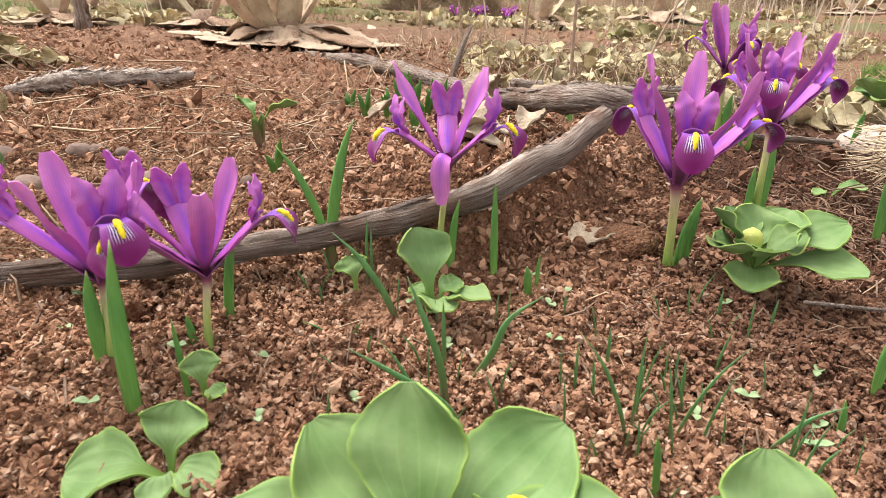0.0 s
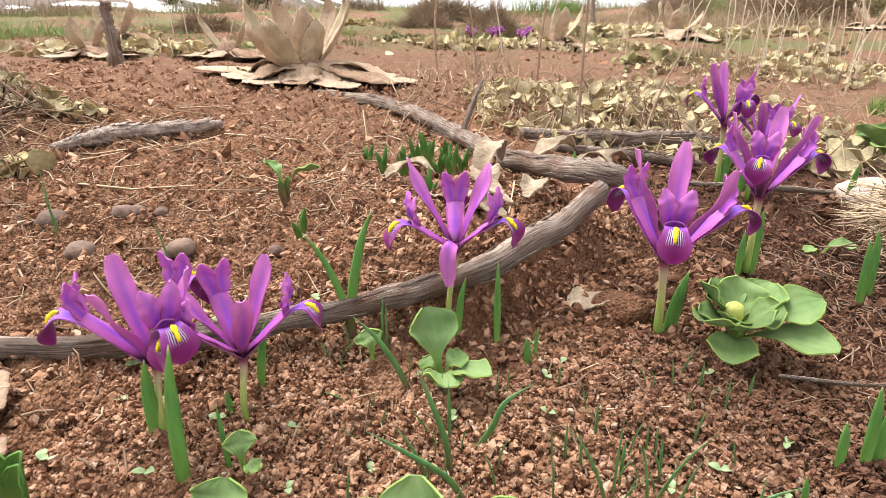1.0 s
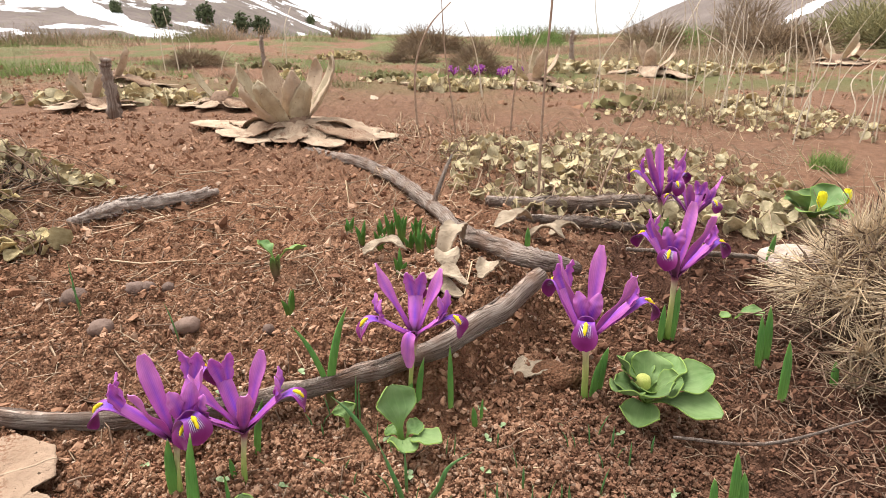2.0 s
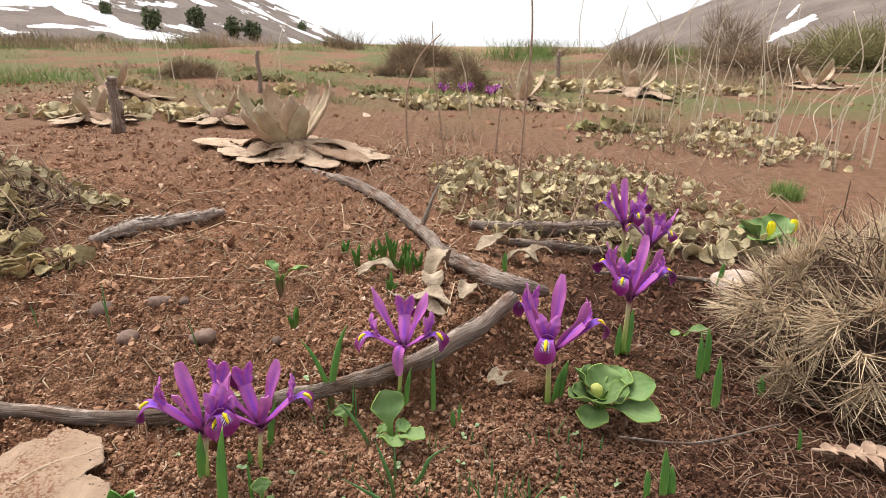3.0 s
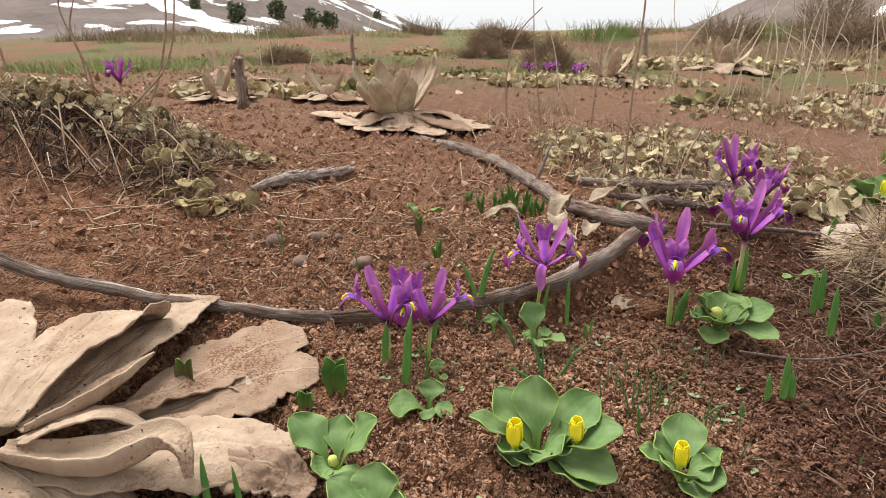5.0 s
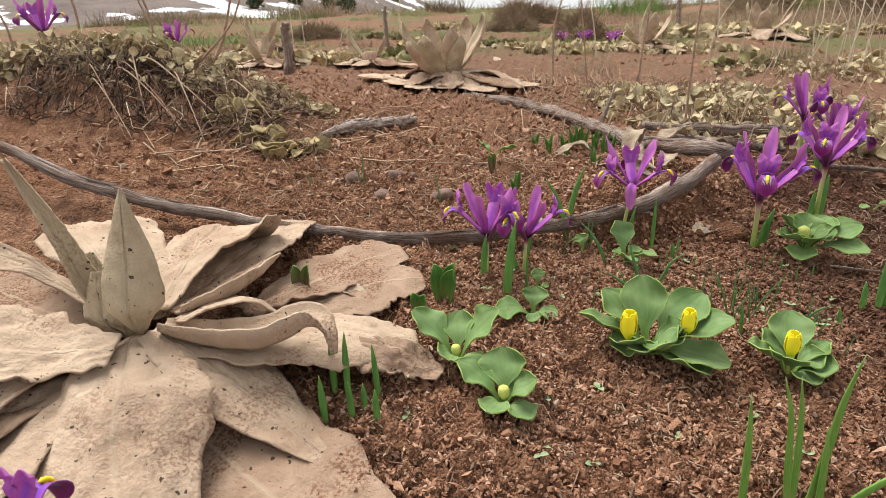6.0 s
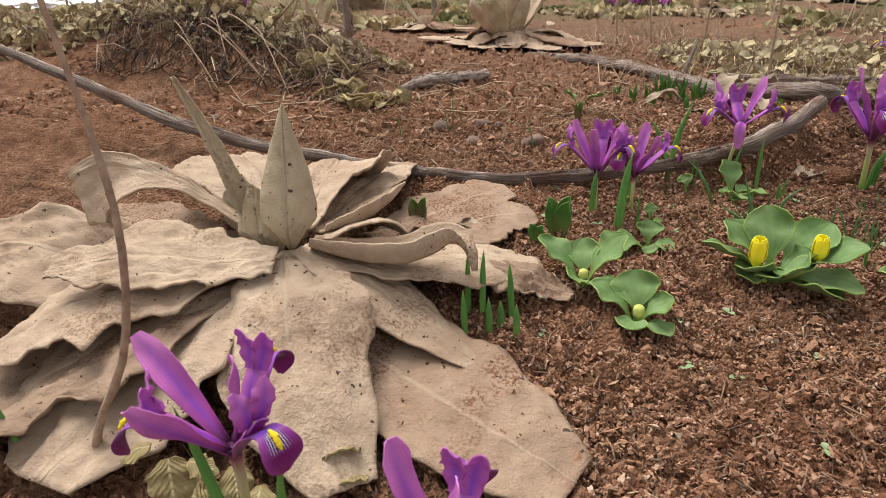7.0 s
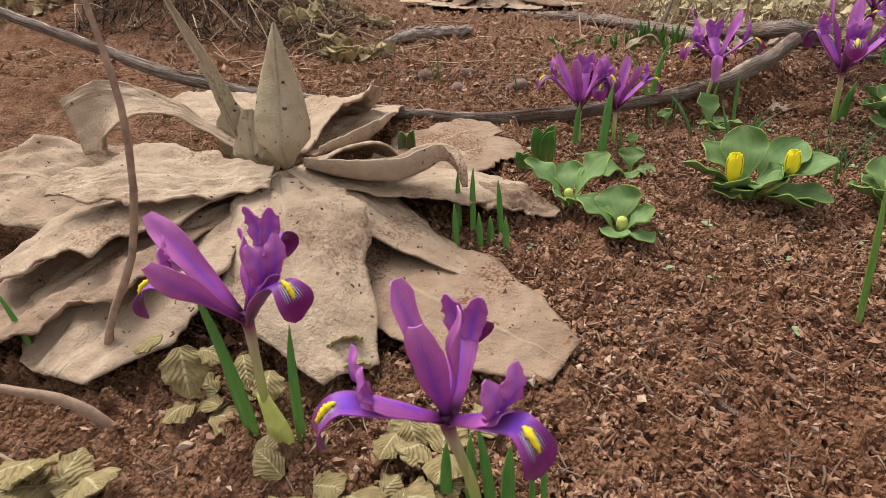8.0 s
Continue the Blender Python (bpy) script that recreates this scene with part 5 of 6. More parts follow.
felt_leaf(ros, base, [(-0.310, -0.004, 0.032), (-0.365, -0.012, 0.034), (-0.430, -0.018, 0.056), (-0.505, -0.012, 0.050)], [0.014, 0.030, 0.038, 0.036, 0.016], [0.012, 0.024, 0.030, 0.028, 0.014], ((0, 0, 1), (0, -0.35, 0.9), (0, -0.5, 0.9)), seed=7, mat=DEAD_GREY, cup=0.12, crumple=0.16, lobes=0.14)
# arched leaves behind, hollow below
felt_leaf(ros, base, [(-0.292, 0.020, 0.050), (-0.340, 0.075, 0.070), (-0.376, 0.115, 0.074), (-0.402, 0.146, 0.060)], [0.010, 0.020, 0.026, 0.022, 0.008], [0.010, 0.020, 0.024, 0.020, 0.008], seed=8, cup=-0.2)
felt_leaf(ros, base, [(-0.298, 0.018, 0.054), (-0.344, 0.052, 0.078), (-0.388, 0.082, 0.082), (-0.424, 0.100, 0.062)], [0.009, 0.018, 0.024, 0.020, 0.008], [0.009, 0.018, 0.022, 0.018, 0.006], seed=9, cup=-0.25)
felt_leaf(ros, base, [(-0.283, 0.035, 0.048), (-0.280, 0.100, 0.052), (-0.283, 0.160, 0.047), (-0.289, 0.213, 0.038)], [0.010, 0.020, 0.024, 0.024, 0.021], [0.010, 0.020, 0.025, 0.024, 0.020], seed=11, mat=DEAD_GREY, crumple=0.14, lobes=0.12)
felt_leaf(ros, base, [(-0.285, 0.020, 0.056), (-0.292, 0.070, 0.069), (-0.302, 0.120, 0.068), (-0.306, 0.152, 0.055), (-0.304, 0.168, 0.036)], [0.010, 0.020, 0.024, 0.022, 0.010], [0.008, 0.018, 0.034, 0.040, 0.030, 0.010], seed=12, cup=-0.06, crumple=0.12, curl=(0, 0.22))
felt_leaf(ros, base, [(-0.271, 0.014, 0.053), (-0.255, 0.030, 0.056), (-0.238, 0.044, 0.052), (-0.220, 0.053, 0.030)], [0.007, 0.015, 0.018, 0.015, 0.004], [0.006, 0.012, 0.014, 0.011, 0.003], seed=13, cup=-0.1, slope=0.35, crumple=0.10)
felt_leaf(ros, base, [(-0.274, 0.020, 0.054), (-0.263, 0.045, 0.051), (-0.252, 0.068, 0.054), (-0.2415, 0.088, 0.062)], [0.006, 0.012, 0.014, 0.010, 0.001], [0.006, 0.012, 0.013, 0.009, 0.001], seed=14, cup=0.25, slope=0.2, crumple=0.08, lobes=0.05, curl=(0, 0.5))
# leaves to the side
felt_leaf(ros, base, [(-0.268, 0.006, 0.046), (-0.228, 0.030, 0.035), (-0.190, 0.052, 0.028), (-0.146, 0.066, 0.012)], [0.010, 0.022, 0.030, 0.030, 0.014], [0.012, 0.024, 0.030, 0.030, 0.012], seed=15, cup=-0.10, crumple=0.10, lobes=0.16, ragged=0.05)
felt_leaf(ros, base, [(-0.205, 0.040, 0.026), (-0.175, 0.046, 0.024), (-0.150, 0.048, 0.020), (-0.128, 0.046, 0.004)], [0.012, 0.018, 0.020, 0.016, 0.008], [0.008, 0.014, 0.018, 0.014, 0.008], seed=16, mat=DEAD_DIRTY, cup=-0.35, crumple=0.25, lobes=0.3, ragged=0.12)
felt_leaf(ros, base, [(-0.273, 0.006, 0.053), (-0.246, 0.010, 0.045), (-0.220, 0.017, 0.043), (-0.198, 0.026, 0.050), (-0.187, 0.024, 0.046), (-0.182, 0.018, 0.034)], [0.006, 0.013, 0.016, 0.012, 0.005, 0.001], [0.006, 0.012, 0.015, 0.011, 0.004, 0.001], seed=17, cup=0.15, curl=(0.2, 0.8), crumple=0.07, lobes=0.04, rest=False)
felt_leaf(ros, base, [(-0.277, 0.003, 0.053), (-0.246, -0.002, 0.040), (-0.214, -0.010, 0.021), (-0.165, -0.030, -0.001)], [0.012, 0.026, 0.031, 0.027, 0.016, 0.001], [0.010, 0.021, 0.026, 0.024, 0.014, 0.001], seed=18, cup=-0.10, crumple=0.09, lobes=0.06, slope=0.12, rest=False)
# a leaf that arches up and folds down at its end, and a crumpled one over the middle
felt_leaf(ros, base, [(-0.298, 0.012, 0.050), (-0.333, 0.012, 0.074), (-0.366, 0.010, 0.092), (-0.398, 0.010, 0.097), (-0.424, 0.006, 0.088)], [0.003, 0.004, 0.005, 0.013, 0.032, 0.038, 0.028], [0.004, 0.005, 0.006, 0.007, 0.007, 0.005], ((0, 0, 1), (0, -0.1, 1), (0, -0.45, 0.9), (0, -0.9, 0.4), (0.2, -1, 0.3)), seed=19, cup=0.08, crumple=0.08, lobes=0.12, rest=False)
felt_leaf(ros, base, [(-0.282, -0.020, 0.055), (-0.318, -0.030, 0.058), (-0.355, -0.042, 0.064), (-0.390, -0.055, 0.062)], [0.012, 0.018, 0.021, 0.021, 0.017, 0.008], [0.010, 0.019, 0.024, 0.025, 0.020, 0.008], ((0, -0.3, 0.95),), seed=26, crumple=0.15, wave=0.12, lobes=0.40, ragged=0.06, rest=False)
# upright leaves in the middle
felt_leaf(ros, base, [(-0.294, 0.002, 0.046), (-0.299, -0.004, 0.062), (-0.301, 0.002, 0.086)], [0.005, 0.013, 0.016, 0.012, 0.004], [0.005, 0.013, 0.016, 0.011, 0.003], ((0.1, -1, 0.2),), seed=21, mat=DEAD_GREEN, cup=-0.50, rest=False)
felt_leaf(ros, base, [(-0.306, 0.022, 0.045), (-0.318, 0.022, 0.066), (-0.326, 0.026, 0.086)], [0.006, 0.014, 0.016, 0.012, 0.003], [0.006, 0.013, 0.015, 0.010, 0.003], ((0.1, -1, 0.3),), seed=24, mat=DEAD_GREEN, cup=0.20, rest=False)
felt_leaf(ros, base, [(-0.296, 0.010, 0.046), (-0.313, 0.008, 0.072), (-0.321, 0.006, 0.105), (-0.334, 0.003, 0.146)], [0.006, 0.0075, 0.0062, 0.0042, 0.0006], [0.006, 0.0075, 0.0062, 0.0042, 0.0006], ((0.96, -0.2, 0.1),), seed=22, mat=DEAD_GREEN, cup=0.6, lobes=0.06, crumple=0.08, rest=False)
felt_leaf(ros, base, [(-0.283, 0.001, 0.050), (-0.278, -0.009, 0.068), (-0.277, -0.002, 0.098), (-0.277, 0.006, 0.130)], [0.003, 0.0080, 0.0140, 0.0160, 0.0148, 0.0110, 0.0060, 0.0008], [0.003, 0.0080, 0.0140, 0.0160, 0.0146, 0.0106, 0.0056, 0.0008], ((0.35, -0.95, 0.1),), seed=23, mat=DEAD_GREEN, cup=-0.60, lobes=0.03, ragged=0.012, crumple=0.07, wave=0.05, rest=False)


def far_rosette(x, y, size, seed, label, outer=26, inner=8):
    """A smaller collapsed rosette: flat leaves on the soil round a vase of upright ones."""
    base = on(x, y)
    t = thing("dead_rosette", base, label, "dead plant", "dead rosettes")
    rng = np.random.RandomState(seed)
    make("crown", tube([(0, 0, -0.02), (0, 0, 0.02 * size), (0, 0, 0.05 * size)], [0.05 * size, 0.045 * size, 0.02 * size], 10, 6), ROOT, t, "brown root crown")
    shape, o = np.array([0.45, 0.75, 1.0, 1.05, 0.95, 0.45]), np.array(base)
    fine = dict(nu=10, n=20) if size == 1.0 else dict(nu=6, n=12)
    for k in range(outer):
        a = 6.28 * k * 0.618 + rng.uniform(-0.2, 0.2)
        way, tier = np.array((math.cos(a), math.sin(a))), k / outer
        long, h, z0 = size * rng.uniform(0.12, 0.22) * (1 - 0.4 * tier), size * (0.002 + 0.022 * tier * rng.uniform(0.3, 1.2)), size * (0.008 + 0.016 * tier)
        end = float(relief(*(o[:2] + long * way))) - base[2] + 0.006 + 0.5 * h * rng.rand()
        f = [o + (*(way * r), z) for r, z in ((0.012, z0), (long * 0.35, z0 + h), (long * 0.72, z0 * 0.6 + h * 0.8), (long, end))]
        w = shape * size * rng.uniform(0.024, 0.038)
        felt_leaf(t, base, f, w, w * rng.uniform(0.8, 1.1), seed=seed * 40 + k, wave=0.25, cup=rng.uniform(-0.35, 0.1), crumple=0.22, lobes=0.15, mat=(DEAD_GREY, DEAD, DEAD_DIRTY)[k % 3], thick=0.0009, **fine)
    for k in range(inner):
        a = 6.28 * k / inner + rng.uniform(-0.3, 0.3)
        way = np.array((math.cos(a), math.sin(a)))
        lean, h = size * rng.uniform(0.045, 0.095), size * rng.uniform(0.095, 0.138)
        f = [o + (*(way * r), z) for r, z in ((0.012 * size, 0.012 * size), (lean * 0.65, h * 0.45), (lean * 0.95, h * 0.8), (lean * 0.95, h))]
        w = np.array([0.45, 0.8, 1.0, 0.9, 0.55, 0.06]) * size * rng.uniform(0.019, 0.027)
        felt_leaf(t, base, f, w, w, ((-way[0], -way[1], 0.3),), seed=seed * 40 + 20 + k, cup=rng.uniform(0.15, 0.5), crumple=0.15, rest=False, mat=DEAD_GREEN if k % 2 else DEAD, **fine)


far_rosette(-0.272, 0.965, 1.0, 3, "dead grey-beige felted rosette at the end of a branch", 22, 10)
far_rosette(0.31, 2.25, 1.1, 4, "distant dead beige leaf rosette on red soil", 9, 5)
far_rosette(2.25, 3.55, 1.4, 5, "distant pale dead leaf rosette on red soil", 9, 4)
far_rosette(-0.78, 1.20, 0.6, 6, "pale grey-green leaf rosette beside a dead stump", 12, 4)
far_rosette(-0.52, 1.28, 0.7, 7, "pale grey-green leaf rosette beside a dead stump", 11, 2)
far_rosette(-1.05, 1.75, 0.9, 8, "distant dead beige leaf rosette in grass", 12, 2)
far_rosette(0.95, 2.9, 1.3, 9, "distant dead beige leaf rosette on red soil", 9, 6)
far_rosette(-0.1, 2.1, 0.6, 10, "distant dead beige leaf rosette on red soil", 11, 2)


def stump(x, y, h, r, seed, label="dead dark plant stump standing in dry leaves"):
    t = tube([(0, 0, -0.01), (0.004, 0, h * 0.4), (0.0, 0.003, h * 0.8), (0.006, 0, h)], [r * 1.2, r, r * 0.9, r * 0.75], 10, 24, rough=0.35, seed=seed)
    ob = make("dead_stump", t, BARK)
    ob.location = on(x, y)
    tagged(ob, label, "stump")


stump(-0.665, 1.09, 0.105, 0.011, 1)
stump(-0.72, 2.2, 0.16, 0.008, 3)
stump(0.62, 3.2, 0.2, 0.013, 4)


# ---- scraps of dead leaf ----
def scrap(x, y, long, half, a, lift, seed, label="curled pale dead leaf caught by a branch", cup=0.35):
    base = on(x, y)
    t = thing("dead_leaf", base, label, "dead leaf", "dead leaves")
    c, s = math.cos(radians(a)), math.sin(radians(a))
    dead_leaf(t, (0, 0, 0), [(0, 0, 0.002), (long * 0.35 * c, long * 0.35 * s, lift), (long * 0.7 * c, long * 0.7 * s, lift * 1.1), (long * c, long * s, lift * 0.4)], half, seed=seed, cup=cup, wave=0.25, jag=0.1, thick=0.001, mat=SCRAP)


for k, (x, y, long, half, a, lift) in enumerate(((-0.055, 0.405, 0.045, 0.013, 10, 0.010), (0.015, 0.385, 0.04, 0.012, 60, 0.022), (0.0, 0.345, 0.045, 0.012, -20, 0.006), (0.03, 0.32, 0.035, 0.011, 160, 0.006), (0.045, 0.345, 0.03, 0.010, 60, 0.008),
                                                   (0.065, 0.495, 0.05, 0.014, 20, 0.012), (0.095, 0.485, 0.045, 0.012, -15, 0.014), (0.12, 0.50, 0.04, 0.010, 10, 0.010), (0.02, 0.36, 0.03, 0.012, 100, 0.010), (-0.02, 0.37, 0.04, 0.009, -50, 0.006))):
    scrap(x, y, long * 0.85, half * 0.8, a, lift, 60 + k)
def thistle_leaf(x, y, long, a, seed):
    base = on(x, y)
    t = thing("thistle_leaf", base, "dry brown spiny thistle leaf on the soil", "dead leaf")
    rng = np.random.RandomState(seed)
    c, s = math.cos(radians(a)), math.sin(radians(a))
    rib = curve([(0, 0, 0.004), (long * 0.5 * c, long * 0.5 * s, 0.010), (long * c, long * s, 0.004)], 12)
    make("rib", tube(rib, [0.0016, 0.0012, 0.0005], 6, 12), STALK, t)
    for k in range(1, 12):
        for sgn in (-1, 1):
            w = 0.016 * math.sin(math.pi * (k + 0.6) / 12.6) * rng.uniform(0.7, 1.2)
            tip = rib[k] + np.array((-s * sgn * w + c * 0.006, c * sgn * w + s * 0.006, rng.uniform(-0.004, 0.006)))
            make("lobe", sheet([rib[k], (rib[k] + tip) / 2 + (0, 0, 0.002), tip], [0.0045, 0.0040, 0.0002], (0, 0, 1), cup=0.3, thick=0.0005, nu=4, n=6, seed=k), STALK, t)


thistle_leaf(0.30, 0.235, 0.10, -18, 3)
scrap(-0.235, 0.13, 0.05, 0.008, -25, 0.004, 81, "dry brown leaf strip on the soil", 0.3)
scrap(0.10, 0.30, 0.04, 0.012, 200, 0.006, 82, "brown dead leaf under the branch", 0.2)


# ---- woolly dry leaf mats ----
def wool_shapes(seed, count=4):
    out = []
    for k in range(count):
        v, f, _ = sheet([(-0.5, 0, 0), (-0.15, 0, 0.10), (0.2, 0, 0.08), (0.5, 0, -0.06)], [0.12, 0.38, 0.50, 0.50, 0.36, 0.10], (0, 0, 1), cup=0.28, wave=0.14, freq=2.2, thick=0.06, nu=4, n=4, seed=seed + k, jag=0.08)
        out.append((v, np.array(f)))
    return out


WOOLS = wool_shapes(400)


def leaf_mat(x, y, rx, ry, count, size, heap, mat, label, seed, tilt=0.8, stems=40):
    """A low mat of small felted leaves on thin stems, one tangle that nobody could count."""
    rng = np.random.RandomState(seed)
    r, a = np.sqrt(rng.uniform(0, 1, count)), rng.uniform(0, 6.28, count)
    clump = 1 + 0.25 * np.sin(3 * a + seed)
    px, py = x + rx * r * clump * np.cos(a), y + ry * r * clump * np.sin(a)
    pz = ground(px, py) + 0.002 + heap * (1 - r * r) * rng.uniform(0, 1, count) + 0.004 * rng.uniform(0, 1, count)
    s = (size * rng.uniform(0.6, 1.35, count))[:, None] * np.ones(3)
    t = tagged(thing("woolly_leaf_mat", on(x, y), label, "dry plant"), kind="stuff")
    o = np.array(on(x, y))
    make("leaves", strew(WOOLS, np.stack([px, py, pz], -1) - o, lying_turns(rng, count, tilt), s, rng.randint(0, 4, count)), mat, t, kind="stuff")
    if stems:
        lines_ = []
        for _ in range(stems):
            q, b = math.sqrt(rng.rand()), rng.uniform(0, 6.28)
            sx, sy = x + rx * q * math.cos(b), y + ry * q * math.sin(b)
            ex, ey = sx + rng.normal(0, 0.03), sy + rng.normal(0, 0.03)
            z0, z1 = float(ground(sx, sy)), float(ground(ex, ey))
            lines_.append(tube(np.array([(sx, sy, z0), ((sx + ex) / 2, (sy + ey) / 2, (z0 + z1) / 2 + heap * rng.uniform(0.2, 0.9) + 0.006), (ex, ey, z1 + heap * rng.uniform(0.0, 1.0))]) - o, [0.0008, 0.0006, 0.0004], 4, 6))
        make("stems", cat(lines_), ROOT, t, kind="stuff")


leaf_mat(0.13, 0.80, 0.15, 0.20, 400, 0.0140, 0.034, WOOL, "mat of small felted khaki leaves on dry stems", 1, stems=140)
leaf_mat(0.33, 0.86, 0.17, 0.22, 400, 0.0140, 0.032, WOOL, "mat of small felted khaki leaves on dry stems", 2, stems=140)
leaf_mat(0.40, 0.63, 0.09, 0.07, 60, 0.022, 0.010, WOOL, "sparse felted khaki leaves on the soil", 3, stems=30)
leaf_mat(0.20, 0.62, 0.14, 0.06, 110, 0.014, 0.010, WOOL, "sparse felted khaki leaves on the soil", 4, stems=40)
leaf_mat(0.75, 1.38, 0.34, 0.20, 300, 0.016, 0.045, WOOL, "low grey-green mat of felted leaves under dry stalks", 5, stems=150)
leaf_mat(-0.385, 0.415, 0.055, 0.028, 34, 0.019, 0.014, WOOL_BROWN, "clump of brown felted leaves at the foot of a mound", 6, 0.6, 30)
leaf_mat(-0.60, 0.540, 0.21, 0.050, 460, 0.0135, 0.034, WOOL, "mat of felted khaki leaves on top of a soil mound", 7, 0.8, 160)
leaf_mat(-0.86, 0.555, 0.22, 0.085, 460, 0.0145, 0.036, WOOL, "mat of felted khaki leaves on top of a soil mound", 8, 0.8, 100)
leaf_mat(-1.20, 0.66, 0.26, 0.18, 260, 0.024, 0.045, WOOL, "mat of felted khaki leaves on top of a soil mound", 18, 0.9, 120)
leaf_mat(-0.46, 0.475, 0.05, 0.030, 40, 0.018, 0.020, WOOL_BROWN, "brown felted leaves drooping over a soil mound", 9, 0.8, 60)
leaf_mat(-0.78, 1.35, 0.30, 0.14, 240, 0.024, 0.03, WOOL, "dry pale leaves round a dead stump", 15, stems=60)
leaf_mat(0.9, 3.1, 0.7, 0.3, 420, 0.040, 0.06, WOOL, "distant dry leaf mat on red soil", 16, stems=60)
leaf_mat(0.25, 2.2, 0.5, 0.12, 260, 0.026, 0.03, WOOL, "distant dry leaf mat on red soil", 17, stems=40)


rt = np.random.RandomState(88)
for k in range(18):
    y = rt.uniform(1.5, 4.2)
    leaf_mat(rt.uniform(-0.62, 0.72) * y, y, rt.uniform(0.05, 0.14), rt.uniform(0.03, 0.07), 45, 0.020 + 0.004 * y, 0.035, (WOOL, OLIVE, WOOL_BROWN)[k % 3], "low clump of dry felted leaves on the far slope", 200 + k, 1.1, 24)


def ribbed_leaf(x, y, dz, long, half, a, pitch, seed, label="felted olive leaf with deep ribs"):
    """A single crinkled leaf that leans at that pitch."""
    c, s, r, z = math.cos(radians(a)), math.sin(radians(a)), math.cos(radians(pitch)), math.sin(radians(pitch))
    pts = [(0, 0, 0), (long * 0.4 * r * c, long * 0.4 * r * s, long * (0.4 * z + 0.10)), (long * 0.75 * r * c, long * 0.75 * r * s, long * (0.75 * z + 0.07)), (long * r * c, long * r * s, long * z)]
    ob = make("felted_leaf", sheet(pts, np.array([0.3, 0.85, 1.0, 0.9, 0.55, 0.1]) * half, (-c * z, -s * z, r), cup=-0.25, wave=0.12, freq=3.0, thick=0.0009, nu=10, n=16, seed=seed, jag=0.08), RIBBED)
    ob.location = on(x, y, dz)
    tagged(ob, label, "dry leaf", "felted leaves")


for k, (x, y, dz, long, half, a, pitch) in enumerate(((-0.283, -0.122, 0.026, 0.022, 0.0095, -62, -62), (-0.292, -0.120, 0.024, 0.014, 0.006, 200, -20), (-0.276, -0.120, 0.024, 0.013, 0.006, 10, -30), (-0.224, -0.092, 0.008, 0.017, 0.008, -60, 52),
                                                       (-0.218, -0.098, 0.004, 0.017, 0.008, -70, 40), (-0.262, -0.112, 0.012, 0.016, 0.007, -60, -40), (-0.247, -0.118, 0.010, 0.015, 0.007, -80, -35), (-0.185, -0.128, 0.010, 0.017, 0.007, -60, -45),
                                                       (-0.318, -0.168, 0.005, 0.020, 0.009, -100, 20), (-0.296, -0.172, 0.005, 0.020, 0.009, -30, 20), (-0.202, -0.160, 0.004, 0.022, 0.010, -40, 30), (-0.214, -0.164, 0.004, 0.020, 0.009, -110, 25), (-0.188, -0.158, 0.004, 0.022, 0.010, -10, 25),
                                                       (-0.176, -0.156, 0.004, 0.020, 0.009, -80, 30), (-0.226, -0.158, 0.003, 0.014, 0.006, 160, 35), (-0.235, -0.156, 0.003, 0.012, 0.005, 90, 40))):
    ribbed_leaf(x, y, dz, long, half, a, pitch, 700 + k)


rl = np.random.RandomState(64)
for x0, y0, sx, sy, count in ((-0.205, -0.166, 0.030, 0.009, 22), (-0.312, -0.176, 0.022, 0.006, 12), (-0.178, -0.132, 0.016, 0.008, 9), (-0.268, -0.128, 0.014, 0.008, 8)):
    for k in range(count):
        ribbed_leaf(x0 + rl.normal(0, sx * 0.6), y0 + rl.normal(0, sy * 0.7), rl.uniform(0.001, 0.008), rl.uniform(0.011, 0.021), rl.uniform(0.0055, 0.0100), rl.uniform(0, 360), rl.uniform(-35, 45), 760 + k, "small crinkled felted olive leaf on damp soil")


# ---- dry stalks ----
def stalk(x, y, pts, r, label="tall thin dry stalk standing in the soil", mat=None, group="dry stalks"):
    ob = make("dry_stalk", tube([(0, 0, -0.01), *pts], [r * 1.2, r, r * 0.8, r * 0.5], 6, 16, rough=0.12, seed=int(abs(x) * 999)), mat or STALK)
    ob.location = on(x, y)
    tagged(ob, label, "dry stalk", group)


stalk(-0.330, -0.118, [(0.008, 0.004, 0.018), (0.027, 0.012, 0.055), (0.036, 0.018, 0.105), (0.030, 0.024, 0.155), (0.016, 0.030, 0.25)], 0.0018, "slender brown dry stalk rising beside the dead rosette")
stalk(-0.300, -0.146, [(-0.014, -0.004, 0.012), (-0.035, -0.012, 0.025), (-0.075, -0.03, 0.050), (-0.12, -0.05, 0.075)], 0.0022, "slanting brown dry stalk on damp soil")
stalk(-0.31, -0.17, [(-0.01, -0.002, 0.004), (-0.03, 0.002, 0.010), (-0.05, 0.012, 0.008), (-0.09, 0.018, 0.012)], 0.0008, "thin bent pale root on the soil", STRAW)
stalk(0.124, 0.62, [(0.0, 0, 0.08), (0.002, 0, 0.16), (0.006, 0, 0.25), (0.0, 0.01, 0.33)], 0.0016)
stalk(0.13, 1.12, [(0.004, 0, 0.06), (0.01, 0, 0.12), (0.012, 0, 0.17)], 0.0022)
stalk(-0.052, 1.05, [(-0.004, 0, 0.06), (0.0, 0, 0.13), (0.025, 0, 0.19), (0.065, 0, 0.23)], 0.0020)
stalk(0.02, 1.08, [(-0.01, 0, 0.08), (-0.02, 0, 0.16), (-0.025, 0, 0.26)], 0.0016)
stalk(0.19, 0.62, [(0.02, 0.02, 0.05), (0.04, 0.03, 0.09), (0.06, 0.04, 0.13)], 0.0013)
